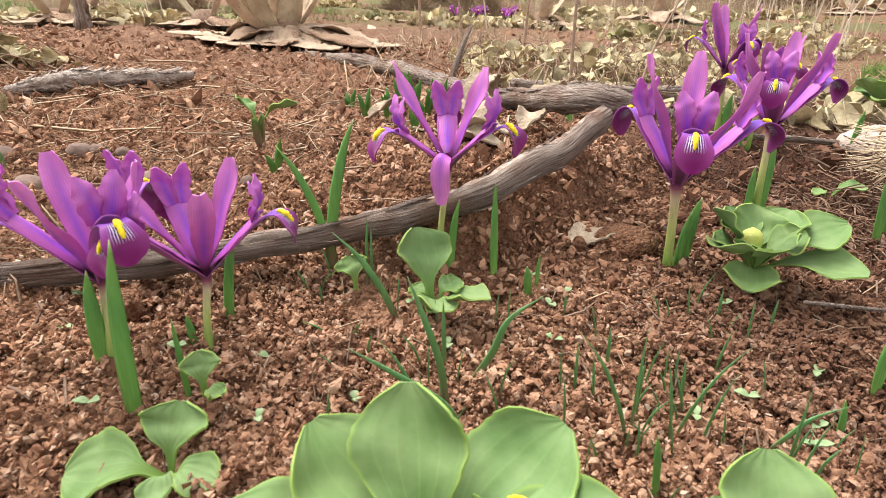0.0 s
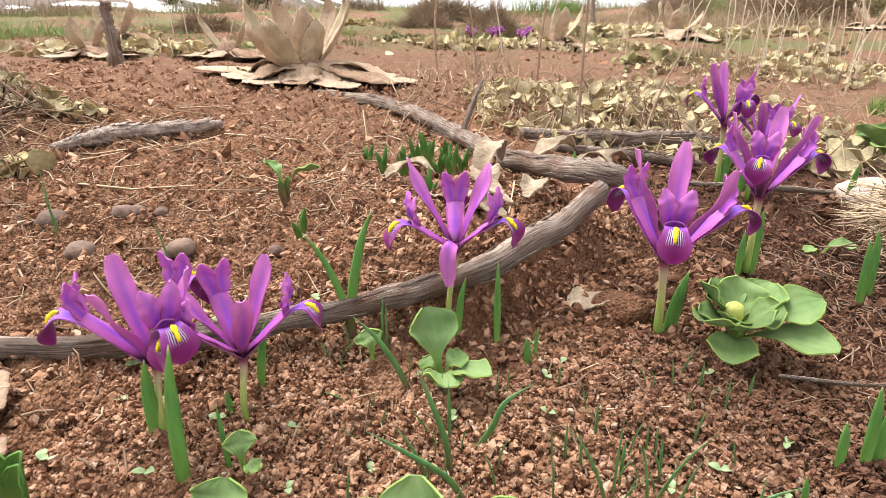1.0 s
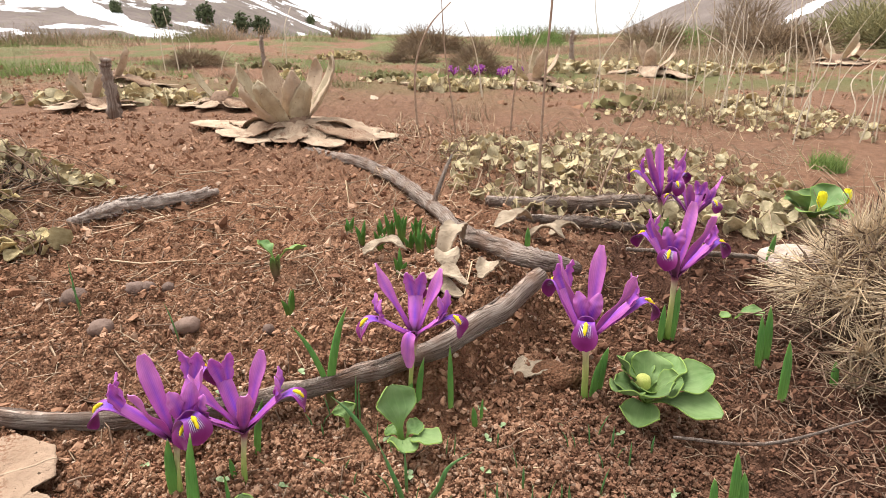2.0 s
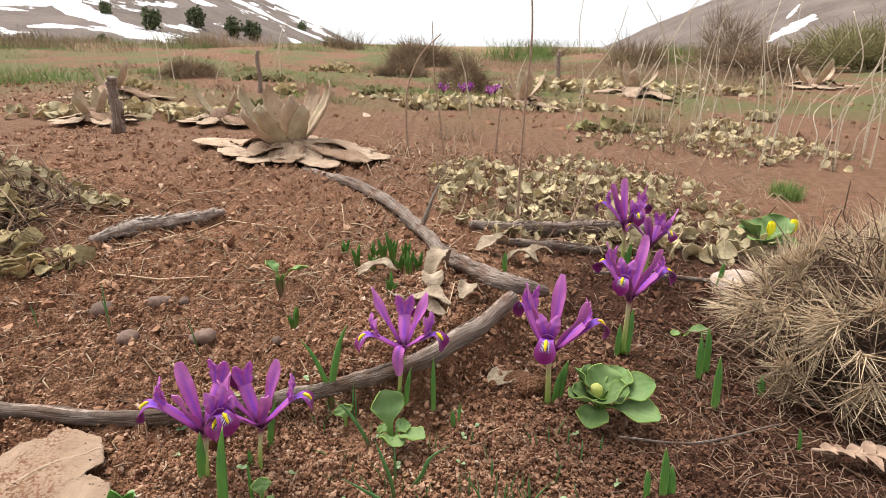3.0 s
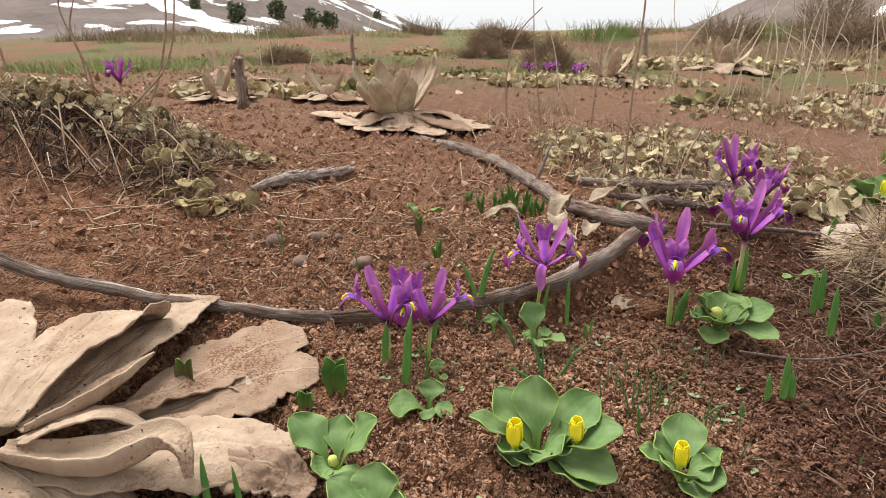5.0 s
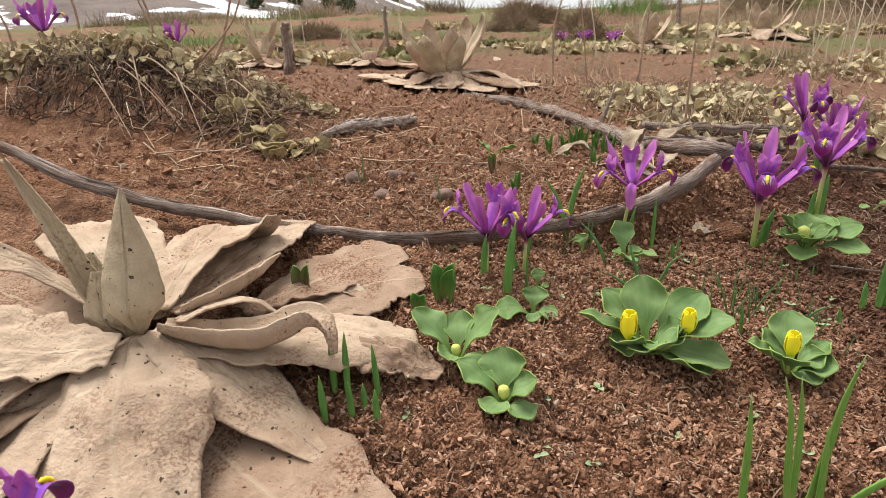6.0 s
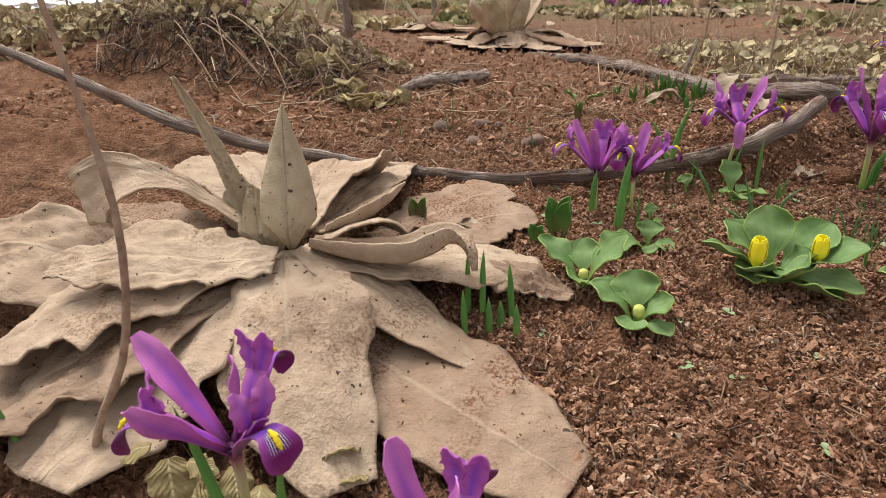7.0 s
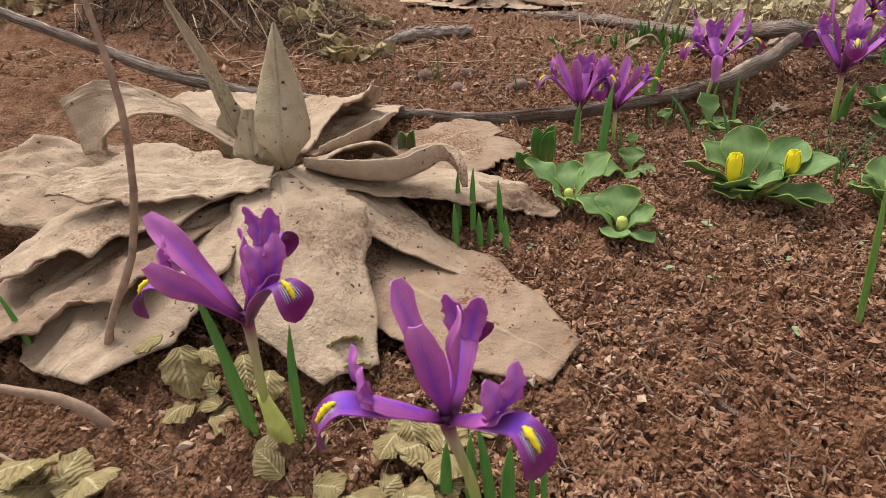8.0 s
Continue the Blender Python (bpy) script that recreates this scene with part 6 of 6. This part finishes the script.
stalk(-0.56, 0.56, [(0.03, 0.02, 0.05), (0.055, 0.03, 0.14), (0.06, 0.03, 0.25)], 0.0020, "dark dry stalk curving out of the mound")
stalk(-0.585, 0.53, [(0.05, 0.0, 0.02), (0.10, 0.02, 0.08), (0.125, 0.03, 0.20)], 0.0018, "dark dry stalk curving out of the mound")
for x, y, h in ((-0.74, 0.55, 0.22), (-0.83, 0.52, 0.16), (-0.66, 0.6, 0.2), (-0.92, 0.56, 0.24), (-0.70, 0.66, 0.18)):
    stalk(x, y, [(0.005, 0, h * 0.35), (-0.012, 0, h * 0.7), (0.01, 0, h)], 0.0017, "thin dry stalk on the mound")
ra = np.random.RandomState(31)
for k in range(10):
    x, y = ra.uniform(-0.70, -0.44), ra.uniform(0.47, 0.57)
    ex, ey = ra.uniform(0.06, 0.17), ra.uniform(-0.10, -0.02)
    drop = float(ground(x + ex, y + ey)) - float(ground(x, y))
    stalk(x, y, [(ex * 0.2, ey * 0.2, ra.uniform(0.008, 0.025)), (ex * 0.6, ey * 0.6, drop * 0.5 + ra.uniform(0.008, 0.022)), (ex, ey, drop + 0.004)], ra.uniform(0.0006, 0.0012), "long dry stem arching off the mound to the soil", (STALK, STRAW)[k % 2], "stems on the mound")
rs = np.random.RandomState(5)
for k in range(44):
    x, y = rs.normal(0.80, 0.20), rs.uniform(1.0, 1.75)
    h, dx = rs.uniform(0.12, 0.40), rs.normal(0.0, 0.08)
    stalk(x, y, [(dx * 0.2, 0, h * 0.35), (dx * 0.5 + rs.normal(0, 0.022), rs.normal(0, 0.02), h * 0.7), (dx, rs.normal(0, 0.03), h)], rs.uniform(0.0008, 0.0016), "pale thin dry stalk above felted leaves", PALE_STRAW)
for k in range(16):
    x, y = rs.uniform(-1.6, 2.4), rs.uniform(1.8, 4.0)
    h, dx = rs.uniform(0.12, 0.3), rs.normal(0.0, 0.05)
    stalk(x, y, [(dx * 0.2, 0, h * 0.35), (dx * 0.5, rs.normal(0, 0.02), h * 0.7), (dx, rs.normal(0, 0.03), h)], 0.0020, "distant pale dry stalk", PALE_STRAW)


# ---- spiny cushion shrub ----
def spiny_shrub(x, y, rx, ry, high, heads, seed):
    rng = np.random.RandomState(seed)
    base = on(x, y)
    t = thing("spiny_shrub", base, "dry straw-coloured spiny cushion shrub with tangled dead stems", "shrub")
    bm = bmesh.new()
    bmesh.ops.create_icosphere(bm, subdivisions=4, radius=1)
    v = np.array([p.co[:] for p in bm.verts])
    f = np.array([[p.index for p in q.verts] for q in bm.faces])
    bm.free()
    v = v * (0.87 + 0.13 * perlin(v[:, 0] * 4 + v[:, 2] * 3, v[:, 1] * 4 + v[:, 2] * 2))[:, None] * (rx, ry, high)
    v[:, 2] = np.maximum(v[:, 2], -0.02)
    # added dark body: its colour gives the shaded gaps between the spines
    make("dead_core", (v * 0.82, f, None), DARK, t, "dark filler body that stands for the shade inside the cushion")
    n = 3800
    d = unit(rng.normal(size=(n, 3)))
    d[:, 2] = np.abs(d[:, 2])
    o = d * rng.uniform(0.66, 0.95, (n, 1)) * (rx, ry, high)
    e = o + rng.normal(0, 0.016, (n, 3))
    make("twig_tangle", needles(np.stack([o, (o + e) / 2 + rng.normal(0, 0.003, (n, 3)), e], 1), rng.uniform(0.0004, 0.0010, n), 0.6), TWIG, t, "tangle of dead grey-brown twigs", "stuff")
    spines = []
    hubs = unit(rng.normal(size=(16, 3)) * (1, 1, 0.8) + (0, 0, 0.25)) * 0.66 * (rx, ry, high)
    for _ in range(heads):
        c = unit(rng.normal(size=3))
        c[2] = abs(c[2]) * 0.95 + 0.02
        o = unit(c) * (rx, ry, high) * rng.uniform(0.82, 1.0)
        hub = hubs[np.argmin(np.linalg.norm(hubs - o, axis=1))]
        nor = unit(o - hub)
        for _ in range(30):
            way = unit(nor * rng.uniform(0.4, 1.2) + rng.normal(0, 0.50, 3))
            long = rng.uniform(0.016, 0.046)
            q = o + rng.normal(0, 0.0018, 3) - nor * 0.006
            spines.append(np.stack([q, q + way * long * 0.5 + (0, 0, -0.0006), q + way * long + (0, 0, -0.001)]))
    make("spine_tangle", needles(np.array(spines), rng.uniform(0.0004, 0.0008, len(spines))), SPINE, t, "pale dry needle spines", "stuff")
    hang = []
    for _ in range(420):
        a = rng.uniform(0, 6.28)
        r = rng.uniform(0.75, 1.12)
        o = np.array((rx * r * math.cos(a), ry * r * math.sin(a), 0.0))
        o[2] = float(ground(x + o[0], y + o[1])) - base[2] + rng.uniform(0, 0.03) * (1.3 - r) * 3
        e = o + rng.normal(0, 0.018, 3) * (1, 1, 0.35)
        e[2] = max(e[2], float(ground(x + e[0], y + e[1])) - base[2] + 0.001)
        hang.append(np.stack([o, (o + e) / 2 + rng.normal(0, 0.004, 3), e]))
    make("litter", needles(np.array(hang), rng.uniform(0.0004, 0.0010, len(hang)), taper=0.7), ROOT, t, "grey-brown fibrous litter", "stuff")


def needles(p, r, taper=0.15):
    """Many three-sided strands, each through three points."""
    n = len(p)
    way = unit(p[:, 2] - p[:, 0])
    s = unit(np.cross(way, np.array((0.31, 0.17, 0.93))))
    w = np.cross(way, s)
    rings = []
    for k, f in enumerate((1.0, 0.5 + taper / 2, taper)):
        for a in (0, 2.094, 4.189):
            rings.append(p[:, k] + (s * math.cos(a) + w * math.sin(a)) * (r * f)[:, None])
    v = np.stack(rings, 1)
    q = np.array([[k * 3 + j, k * 3 + (j + 1) % 3, k * 3 + 3 + (j + 1) % 3, k * 3 + 3 + j] for k in (0, 1) for j in range(3)])
    f = (q[None] + (np.arange(n) * 9)[:, None, None]).reshape(-1, 4)
    return v.reshape(-1, 3), f, None


spiny_shrub(0.435, 0.355, 0.145, 0.130, 0.140, 230, 9)


# ---- far shrubs and grass ----
def cushion(x, y, r, h, seed, label="rounded brown cushion shrub on the far slope", mat=None, loose=0.0):
    rng = np.random.RandomState(seed)
    n = 1600 if loose else 1500
    d = unit(rng.normal(size=(n, 3)))
    d[:, 2] = np.abs(d[:, 2])
    bulge = (1 + loose * rng.normal(0, 0.35, (n, 1))) * (1 + 0.12 * np.sin(d[:, :1] * 6 + seed) + 0.08 * np.cos(d[:, 1:2] * 9 + seed))
    p0 = d * bulge * 0.72 * (r, r, h)
    p2 = d * bulge * rng.uniform(0.85, 1.1, (n, 1)) * (r, r, h) + rng.normal(0, 0.14 * r, (n, 3))
    p1 = (p0 + p2) / 2 + rng.normal(0, 0.03 * r, (n, 3))
    ob = make("cushion_shrub", needles(np.stack([p0, p1, p2], 1), rng.uniform(0.005, 0.012, n) * (0.7 if loose else 1.0) * r, 0.5), mat or CUSHION)
    ob.location = on(x, y)
    tagged(ob, label, "shrub", "cushion shrubs")


cushion(0.10, 2.95, 0.14, 0.15, 1)
cushion(-0.28, 3.6, 0.16, 0.10, 2)
cushion(-0.25, 5.0, 0.30, 0.17, 3, "dark red-brown cushion shrub on the crest")
cushion(2.55, 5.4, 0.30, 0.42, 4, "dark dry twiggy bush on the crest", None, 0.6)
cushion(1.65, 5.2, 0.28, 0.22, 5, "dark dry twiggy bush on the crest", None, 0.6)
cushion(3.4, 5.0, 0.55, 0.24, 6, "olive brown cushion shrub on the crest", OLIVE)
cushion(2.3, 4.4, 0.40, 0.18, 7, "olive brown cushion shrub on the crest")
cushion(-1.3, 2.9, 0.14, 0.07, 9)
cushion(1.0, 6.6, 0.15, 0.16, 10, "small green bush on the crest", MEADOW, 0.5)
cushion(4.4, 6.3, 0.6, 0.3, 13, "olive brown cushion shrub on the crest", OLIVE)


def meadow(x, y, rx, ry, count, h, seed, label="distant patch of short green grass", mat=None):
    rng = np.random.RandomState(seed)
    r, a = np.sqrt(rng.uniform(0, 1, count)), rng.uniform(0, 6.28, count)
    px, py = x + rx * r * np.cos(a), y + ry * r * np.sin(a)
    p0 = np.stack([px, py, ground(px, py) - 0.003], -1)
    hh = h * rng.uniform(0.4, 1.2, count)
    tip = p0 + np.stack([rng.normal(0, 0.35, count) * hh, rng.normal(0, 0.35, count) * hh, hh], -1)
    mid = (p0 + tip) / 2 + np.stack([rng.normal(0, 0.1, count) * hh, 0 * hh, 0.08 * hh], -1)
    make("meadow_grass", needles(np.stack([p0, mid, tip], 1), h * 0.022 * np.ones(count) + 0.0003), mat or MEADOW, kind="stuff", label=label)["category"] = "grass"


rm = np.random.RandomState(77)
for k in range(44):
    x, y = rm.uniform(-4.5, 4.0), 2.5 + 6.5 * rm.rand() ** 1.2
    if x > 0.35 * y - 0.2 and rm.rand() < 0.5:
        continue
    r = rm.uniform(0.10, 0.42)
    meadow(x * y / 5, y, r, r * 0.45, int(400 * r) + 30, 0.020 + 0.0035 * y, 100 + k, *(("distant tuft of dry straw grass", STRAW) if k % 4 == 0 else ()))
for k in range(70):
    x, y = rm.uniform(-7.5, 8.5), rm.uniform(5.5, 10.5)
    r = rm.uniform(0.2, 0.7)
    meadow(x * y / 8, y, r, r * 0.4, 130, rm.uniform(0.06, 0.20), 300 + k, "low scrub and dry grass on the far crest", (OLIVE, CUSHION, MEADOW, OLIVE, STRAW)[k % 5])
for k in range(60):
    y = 1.25 + 3.2 * rm.rand()
    x, r = rm.uniform(-0.85, 0.95) * y, rm.uniform(0.04, 0.13)
    meadow(x, y, r, r * 0.5, 60, rm.uniform(0.02, 0.045), 400 + k, "low tuft of dry scrub and grass on the far soil", (OLIVE, STRAW, CUSHION, MEADOW)[k % 4])
meadow(0.15, 2.5, 0.5, 0.12, 500, 0.035, 8)
meadow(0.648, 0.912, 0.030, 0.022, 260, 0.030, 9, "small tuft of fresh green grass")
meadow(0.9, 5.2, 0.9, 0.5, 1500, 0.07, 10, "distant dry straw grass", STRAW)
meadow(1.6, 3.9, 0.8, 0.4, 900, 0.10, 11, "distant dry straw grass", STRAW)
meadow(-2.0, 2.4, 0.6, 0.3, 600, 0.06, 12)
for k in range(6):
    tagged(iris(0.0 + 0.055 * k + (k % 2) * 0.03, 2.38 + 0.04 * (k % 3), (0.0 + 0.055 * k + (k % 2) * 0.03, 2.38 + 0.04 * (k % 3), float(ground(0.055 * k, 2.4)) + 0.03), 40 * k, 0.9, 1.0, 1.0, 0.7, 40 + k, (), group="distant irises"), "distant small purple iris in grass")


# ---- soil crumbs and litter ----
def grits(seed, count):
    """Angular grains of eight triangles."""
    rng = np.random.RandomState(seed)
    v = np.array([(1, 0, 0), (0, 1, 0), (-1, 0, 0), (0, -1, 0), (0, 0, 1), (0, 0, -1)], float)
    f = np.array([(0, 1, 4), (1, 2, 4), (2, 3, 4), (3, 0, 4), (1, 0, 5), (2, 1, 5), (3, 2, 5), (0, 3, 5)])
    return [(v * rng.uniform(0.65, 1.3, (6, 1)) + rng.normal(0, 0.28, v.shape), f) for _ in range(count)]


def clots(seed, count):
    """Irregular soil aggregates, each of four grown-together grains."""
    rng = np.random.RandomState(seed)
    out = []
    for _ in range(count):
        vs, fs = [], []
        for k, (v, f) in enumerate(grits(rng.randint(1000), 4)):
            vs.append(v * rng.uniform(0.35, 0.75) * rng.uniform(0.7, 1.3, (1, 3)) + (rng.normal(0, 0.55, 3) * (1, 0.7, 0.5) if k else 0))
            fs.append(f + 6 * k)
        out.append((np.concatenate(vs), np.concatenate(fs)))
    return out


def crumbs(name, count, xs, ys, size, squash, mat, label, seed, shapes, lying=False, where=None, sink=0.25, power=4, soft=False, uneven=0.45):
    rng = np.random.RandomState(seed)
    x, y = rng.uniform(*xs, count), rng.uniform(*ys, count)
    if where:
        keep = rng.uniform(0, 1, count) < where(x, y)
        x, y = x[keep], y[keep]
    n = len(x)
    r = size[0] + (size[1] - size[0]) * rng.uniform(0, 1, n) ** power
    z = ground(x, y) + r * squash[2] * sink
    s = r[:, None] * np.array(squash) * rng.uniform(1 - uneven, 1 + uneven, (n, 3))
    turns = lying_turns(rng, n, 0.45) if lying else any_turns(rng, n)
    ob = make(name, strew(shapes, np.stack([x, y, z], -1), turns, s, rng.randint(0, len(shapes), n)), mat, kind="stuff", label=label, shade=soft)
    ob["category"] = "soil"


def heaps(count, xs, ys, grains, spread, size, label, seed, where=None):
    """Little piles of clotted crumbs."""
    rng = np.random.RandomState(seed)
    x, y = rng.uniform(*xs, count), rng.uniform(*ys, count)
    if where:
        keep = rng.uniform(0, 1, count) < where(x, y)
        x, y = x[keep], y[keep]
    k = np.repeat(np.arange(len(x)), grains)
    wide = spread * rng.uniform(0.5, 1.4, len(x))[k]
    d = rng.normal(0, 1, (len(k), 2))
    px, py = x[k] + wide * d[:, 0] * 1.5, y[k] + wide * d[:, 1]
    pz = ground(px, py) + wide * 1.1 * np.exp(-(d ** 2).sum(1) / 1.3) * rng.uniform(0.2, 1.0, len(k))
    s = (size * rng.uniform(0.5, 1.5, len(k)))[:, None] * rng.uniform(0.6, 1.5, (len(k), 3))
    ob = make("soil_heaps", strew(grits(seed, 8), np.stack([px, py, pz], -1), any_turns(rng, len(k)), s, rng.randint(0, 8, len(k))), CRUMB, kind="stuff", label=label, shade=False)
    ob["category"] = "soil"


def damp(x, y):
    return smooth(-0.05, 0.12, x) * (1 - smooth(0.45, 0.6, y)) * (0.4 + 0.6 * smooth(0.15, 0.25, y))


def patchy(x, y):
    return 0.5 + 0.5 * smooth(-0.25, 0.1, perlin(x * 14 + 5, y * 14))


def front(x, y):
    return (1 - smooth(0.02, 0.16, y)) * (0.4 + 0.6 * smooth(-0.3, 0.3, perlin(x * 20, y * 20 + 3)))


def off_bank(x, y):
    """Nothing lies loose on the steep bank under the branch."""
    return 1.0 - (np.abs(x - 0.06) < 0.10) * (np.abs(y - 0.295 - 0.5 * (x - 0.06)) < 0.05)


crumbs("soil_grit", 20000, (-0.34, 0.30), (-0.20, 0.46), (0.0004, 0.0014), (1.2, 0.9, 0.7), CRUMB, "loose red-brown grit and fine soil crumbs", 1, grits(1, 12), power=1.6, where=off_bank)
crumbs("soil_grit", 30000, (-0.16, 0.20), (0.13, 0.27), (0.0004, 0.0011), (1.2, 0.9, 0.8), CRUMB, "fine brown grit covering the soil", 21, grits(21, 12), power=1.4, where=off_bank)
crumbs("soil_crumbs", 15000, (-0.16, 0.20), (0.13, 0.27), (0.0006, 0.0016), (1.2, 1.0, 0.85), CRUMB, "fine brown soil crumbs lying close together", 22, lumps(22, 18, 0.5), power=1.5, where=off_bank, sink=0.1, uneven=0.45)
crumbs("soil_clots", 9000, (-0.17, 0.14), (-0.17, 0.13), (0.0011, 0.0030), (1.4, 1.0, 0.8), CRUMB, "crumbly clotted soil lying close together", 23, clots(23, 14), power=1.5, sink=0.2, uneven=0.45)
crumbs("soil_grit", 22000, (-0.17, 0.14), (-0.17, 0.13), (0.0004, 0.0011), (1.2, 0.9, 0.8), CRUMB, "fine brown grit between clotted soil", 24, grits(24, 12), power=1.4)
crumbs("soil_crumbs", 15000, (-0.30, 0.28), (-0.20, 0.42), (0.0007, 0.0021), (1.25, 1.0, 0.8), CRUMB, "loose orange-brown soil crumbs", 5, lumps(5, 18, 0.55), power=1.7, where=lambda x, y: patchy(x, y) * off_bank(x, y), sink=0.0, uneven=0.5)
crumbs("soil_clots", 3600, (-0.45, 0.36), (-0.20, 0.50), (0.0012, 0.0030), (1.2, 1, 0.8), CRUMB, "clotted red-brown soil crumbs", 6, clots(6, 10), power=2.2, where=patchy, uneven=0.3)
crumbs("soil_crumbs", 18000, (-0.85, 0.45), (0.28, 1.15), (0.0010, 0.0044), (1.2, 1, 0.75), CRUMB, "loose red-brown soil crumbs and grit", 2, grits(2, 10), power=2.2, where=lambda x, y: 0.3 + 0.7 * ((x < -0.28) | (y > 0.42)))
crumbs("soil_crumbs", 6000, (-2.6, -1.0), (0.3, 2.3), (0.003, 0.008), (1, 1, 0.6), CRUMB, "scattered soil crumbs on the far slope", 9, grits(9, 8))
crumbs("far_clods", 3000, (-2.2, 2.6), (1.5, 4.6), (0.004, 0.014), (1, 1, 0.45), CRUMB, "scattered clods and stones on the far soil", 8, grits(8, 8))
crumbs("soil_chips", 5000, (-0.50, 0.44), (-0.20, 0.55), (0.0012, 0.0045), (1, 0.45, 0.18), CRUMB, "flat crumbly flakes of soil and bark", 3, grits(3, 8), True, lambda x, y: 0.3 + 0.7 * np.maximum(damp(x, y), front(x, y)), 0.7, power=2.5)
crumbs("soil_clots", 4200, (-0.22, 0.36), (-0.20, 0.14), (0.0010, 0.0032), (1.25, 1, 0.8), CRUMB, "clotted brown soil aggregates on damp soil", 10, clots(10, 10), where=front, power=1.6, uneven=0.3)
crumbs("soil_crumbs", 3200, (-0.05, 0.18), (0.24, 0.40), (0.0007, 0.0023), (1.25, 1.0, 0.8), CRUMB, "soil crumbs on the bank under a branch", 14, lumps(14, 12, 0.6), power=2.0, sink=0.1, uneven=0.55)
crumbs("soil_lumps", 420, (-0.45, 0.36), (-0.18, 0.5), (0.0030, 0.0085), (1, 0.9, 0.6), SOIL, "small earth lumps on the soil", 12, clods(12, 6), where=lambda x, y: smooth(-0.1, 0.3, perlin(x * 9, y * 9)), sink=0.2, soft=True, uneven=0.3)
heaps(1100, (-0.22, 0.34), (-0.20, 0.14), 16, 0.0036, 0.0009, "small piles of clotted brown soil crumbs", 41, front)


def fibres(count, xs, ys, long, r, mat, label, seed, where=None, lift=0.002):
    rng = np.random.RandomState(seed)
    x, y = rng.uniform(*xs, count), rng.uniform(*ys, count)
    if where:
        keep = rng.uniform(0, 1, count) < where(x, y)
        x, y = x[keep], y[keep]
    n = len(x)
    a, h = rng.uniform(0, 6.28, n), long * rng.uniform(0.3, 1.2, n)
    ex, ey = x + h * np.cos(a), y + h * np.sin(a)
    b = a + rng.normal(0, 0.5, n)
    mx, my = x + 0.5 * h * np.cos(b), y + 0.5 * h * np.sin(b)
    p = np.stack([np.stack([q, w, ground(q, w) + r + e], -1) for q, w, e in ((x, y, 0.0), (mx, my, lift * rng.uniform(0, 1, n)), (ex, ey, lift * rng.uniform(0, 1, n)))], 1)
    make("dry_litter", needles(p, r * rng.uniform(0.5, 1.3, n), 0.6), mat, kind="stuff", label=label)["category"] = "litter"


fibres(1300, (-0.5, 0.44), (-0.2, 0.62), 0.012, 0.0005, STRAW, "short dry straw bits on the soil", 1, off_bank)
fibres(1500, (-0.5, 0.44), (-0.2, 0.62), 0.020, 0.0007, ROOT, "grey-brown rootlets on the soil", 2, off_bank)
fibres(380, (-0.45, 0.1), (0.22, 0.62), 0.028, 0.0007, STRAW, "dry straw and stems on the red soil", 3, off_bank)
fibres(900, (0.22, 0.45), (0.15, 0.40), 0.025, 0.0006, ROOT, "fibrous litter round the spiny shrub", 4)
fibres(380, (-0.80, -0.42), (0.43, 0.57), 0.050, 0.0008, ROOT, "tangle of grey-brown stems on the mound", 5, lift=0.022)
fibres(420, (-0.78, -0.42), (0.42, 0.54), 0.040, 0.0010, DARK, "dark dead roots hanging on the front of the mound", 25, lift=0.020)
fibres(60, (-0.80, -0.44), (0.44, 0.60), 0.05, 0.0007, PALE_STRAW, "pale dry stems over the mound", 15, lift=0.035)
fibres(900, (-0.16, 0.34), (-0.20, 0.12), 0.007, 0.0007, STRAW, "short woody bits on the damp soil", 16, front)
fibres(700, (-0.16, 0.34), (-0.20, 0.12), 0.010, 0.0008, ROOT, "short woody bits on the damp soil", 17, front)
fibres(60, (-0.78, -0.36), (0.30, 0.56), 0.09, 0.0013, STRAW, "long dry straws on the mound", 6)
fibres(70, (-0.7, 0.1), (0.36, 0.7), 0.09, 0.0010, STRAW, "long dry straws on the red soil", 7)
fibres(500, (-0.1, 0.7), (0.55, 1.2), 0.05, 0.0010, STRAW, "dry stems among felted leaves", 8, lift=0.03)

# small seedlings
rq = np.random.RandomState(21)
for k in range(46):
    x, y = rq.uniform(-0.16, 0.16), rq.uniform(-0.08, 0.26)
    t = thing("seedling", on(x, y, 0.003), "tiny pale green seedling on the soil", "seedling", "seedlings")
    a0 = rq.uniform(0, 6.28)
    for j in range(2):
        a, long, half = a0 + 3.14 * j + rq.normal(0, 0.3), rq.uniform(0.0030, 0.0052), rq.uniform(0.0012, 0.0020)
        c, q = math.cos(a), math.sin(a)
        make("leaf", sheet([(0, 0, 0), (long * 0.5 * c, long * 0.5 * q, 0.0010), (long * c, long * q, 0.0008)], np.array([0.25, 0.9, 1.0, 0.7, 0.15]) * half, (0, 0, 1), cup=0.15, thick=0.0003, nu=4, n=6, seed=k), PALE_LEAF, t)
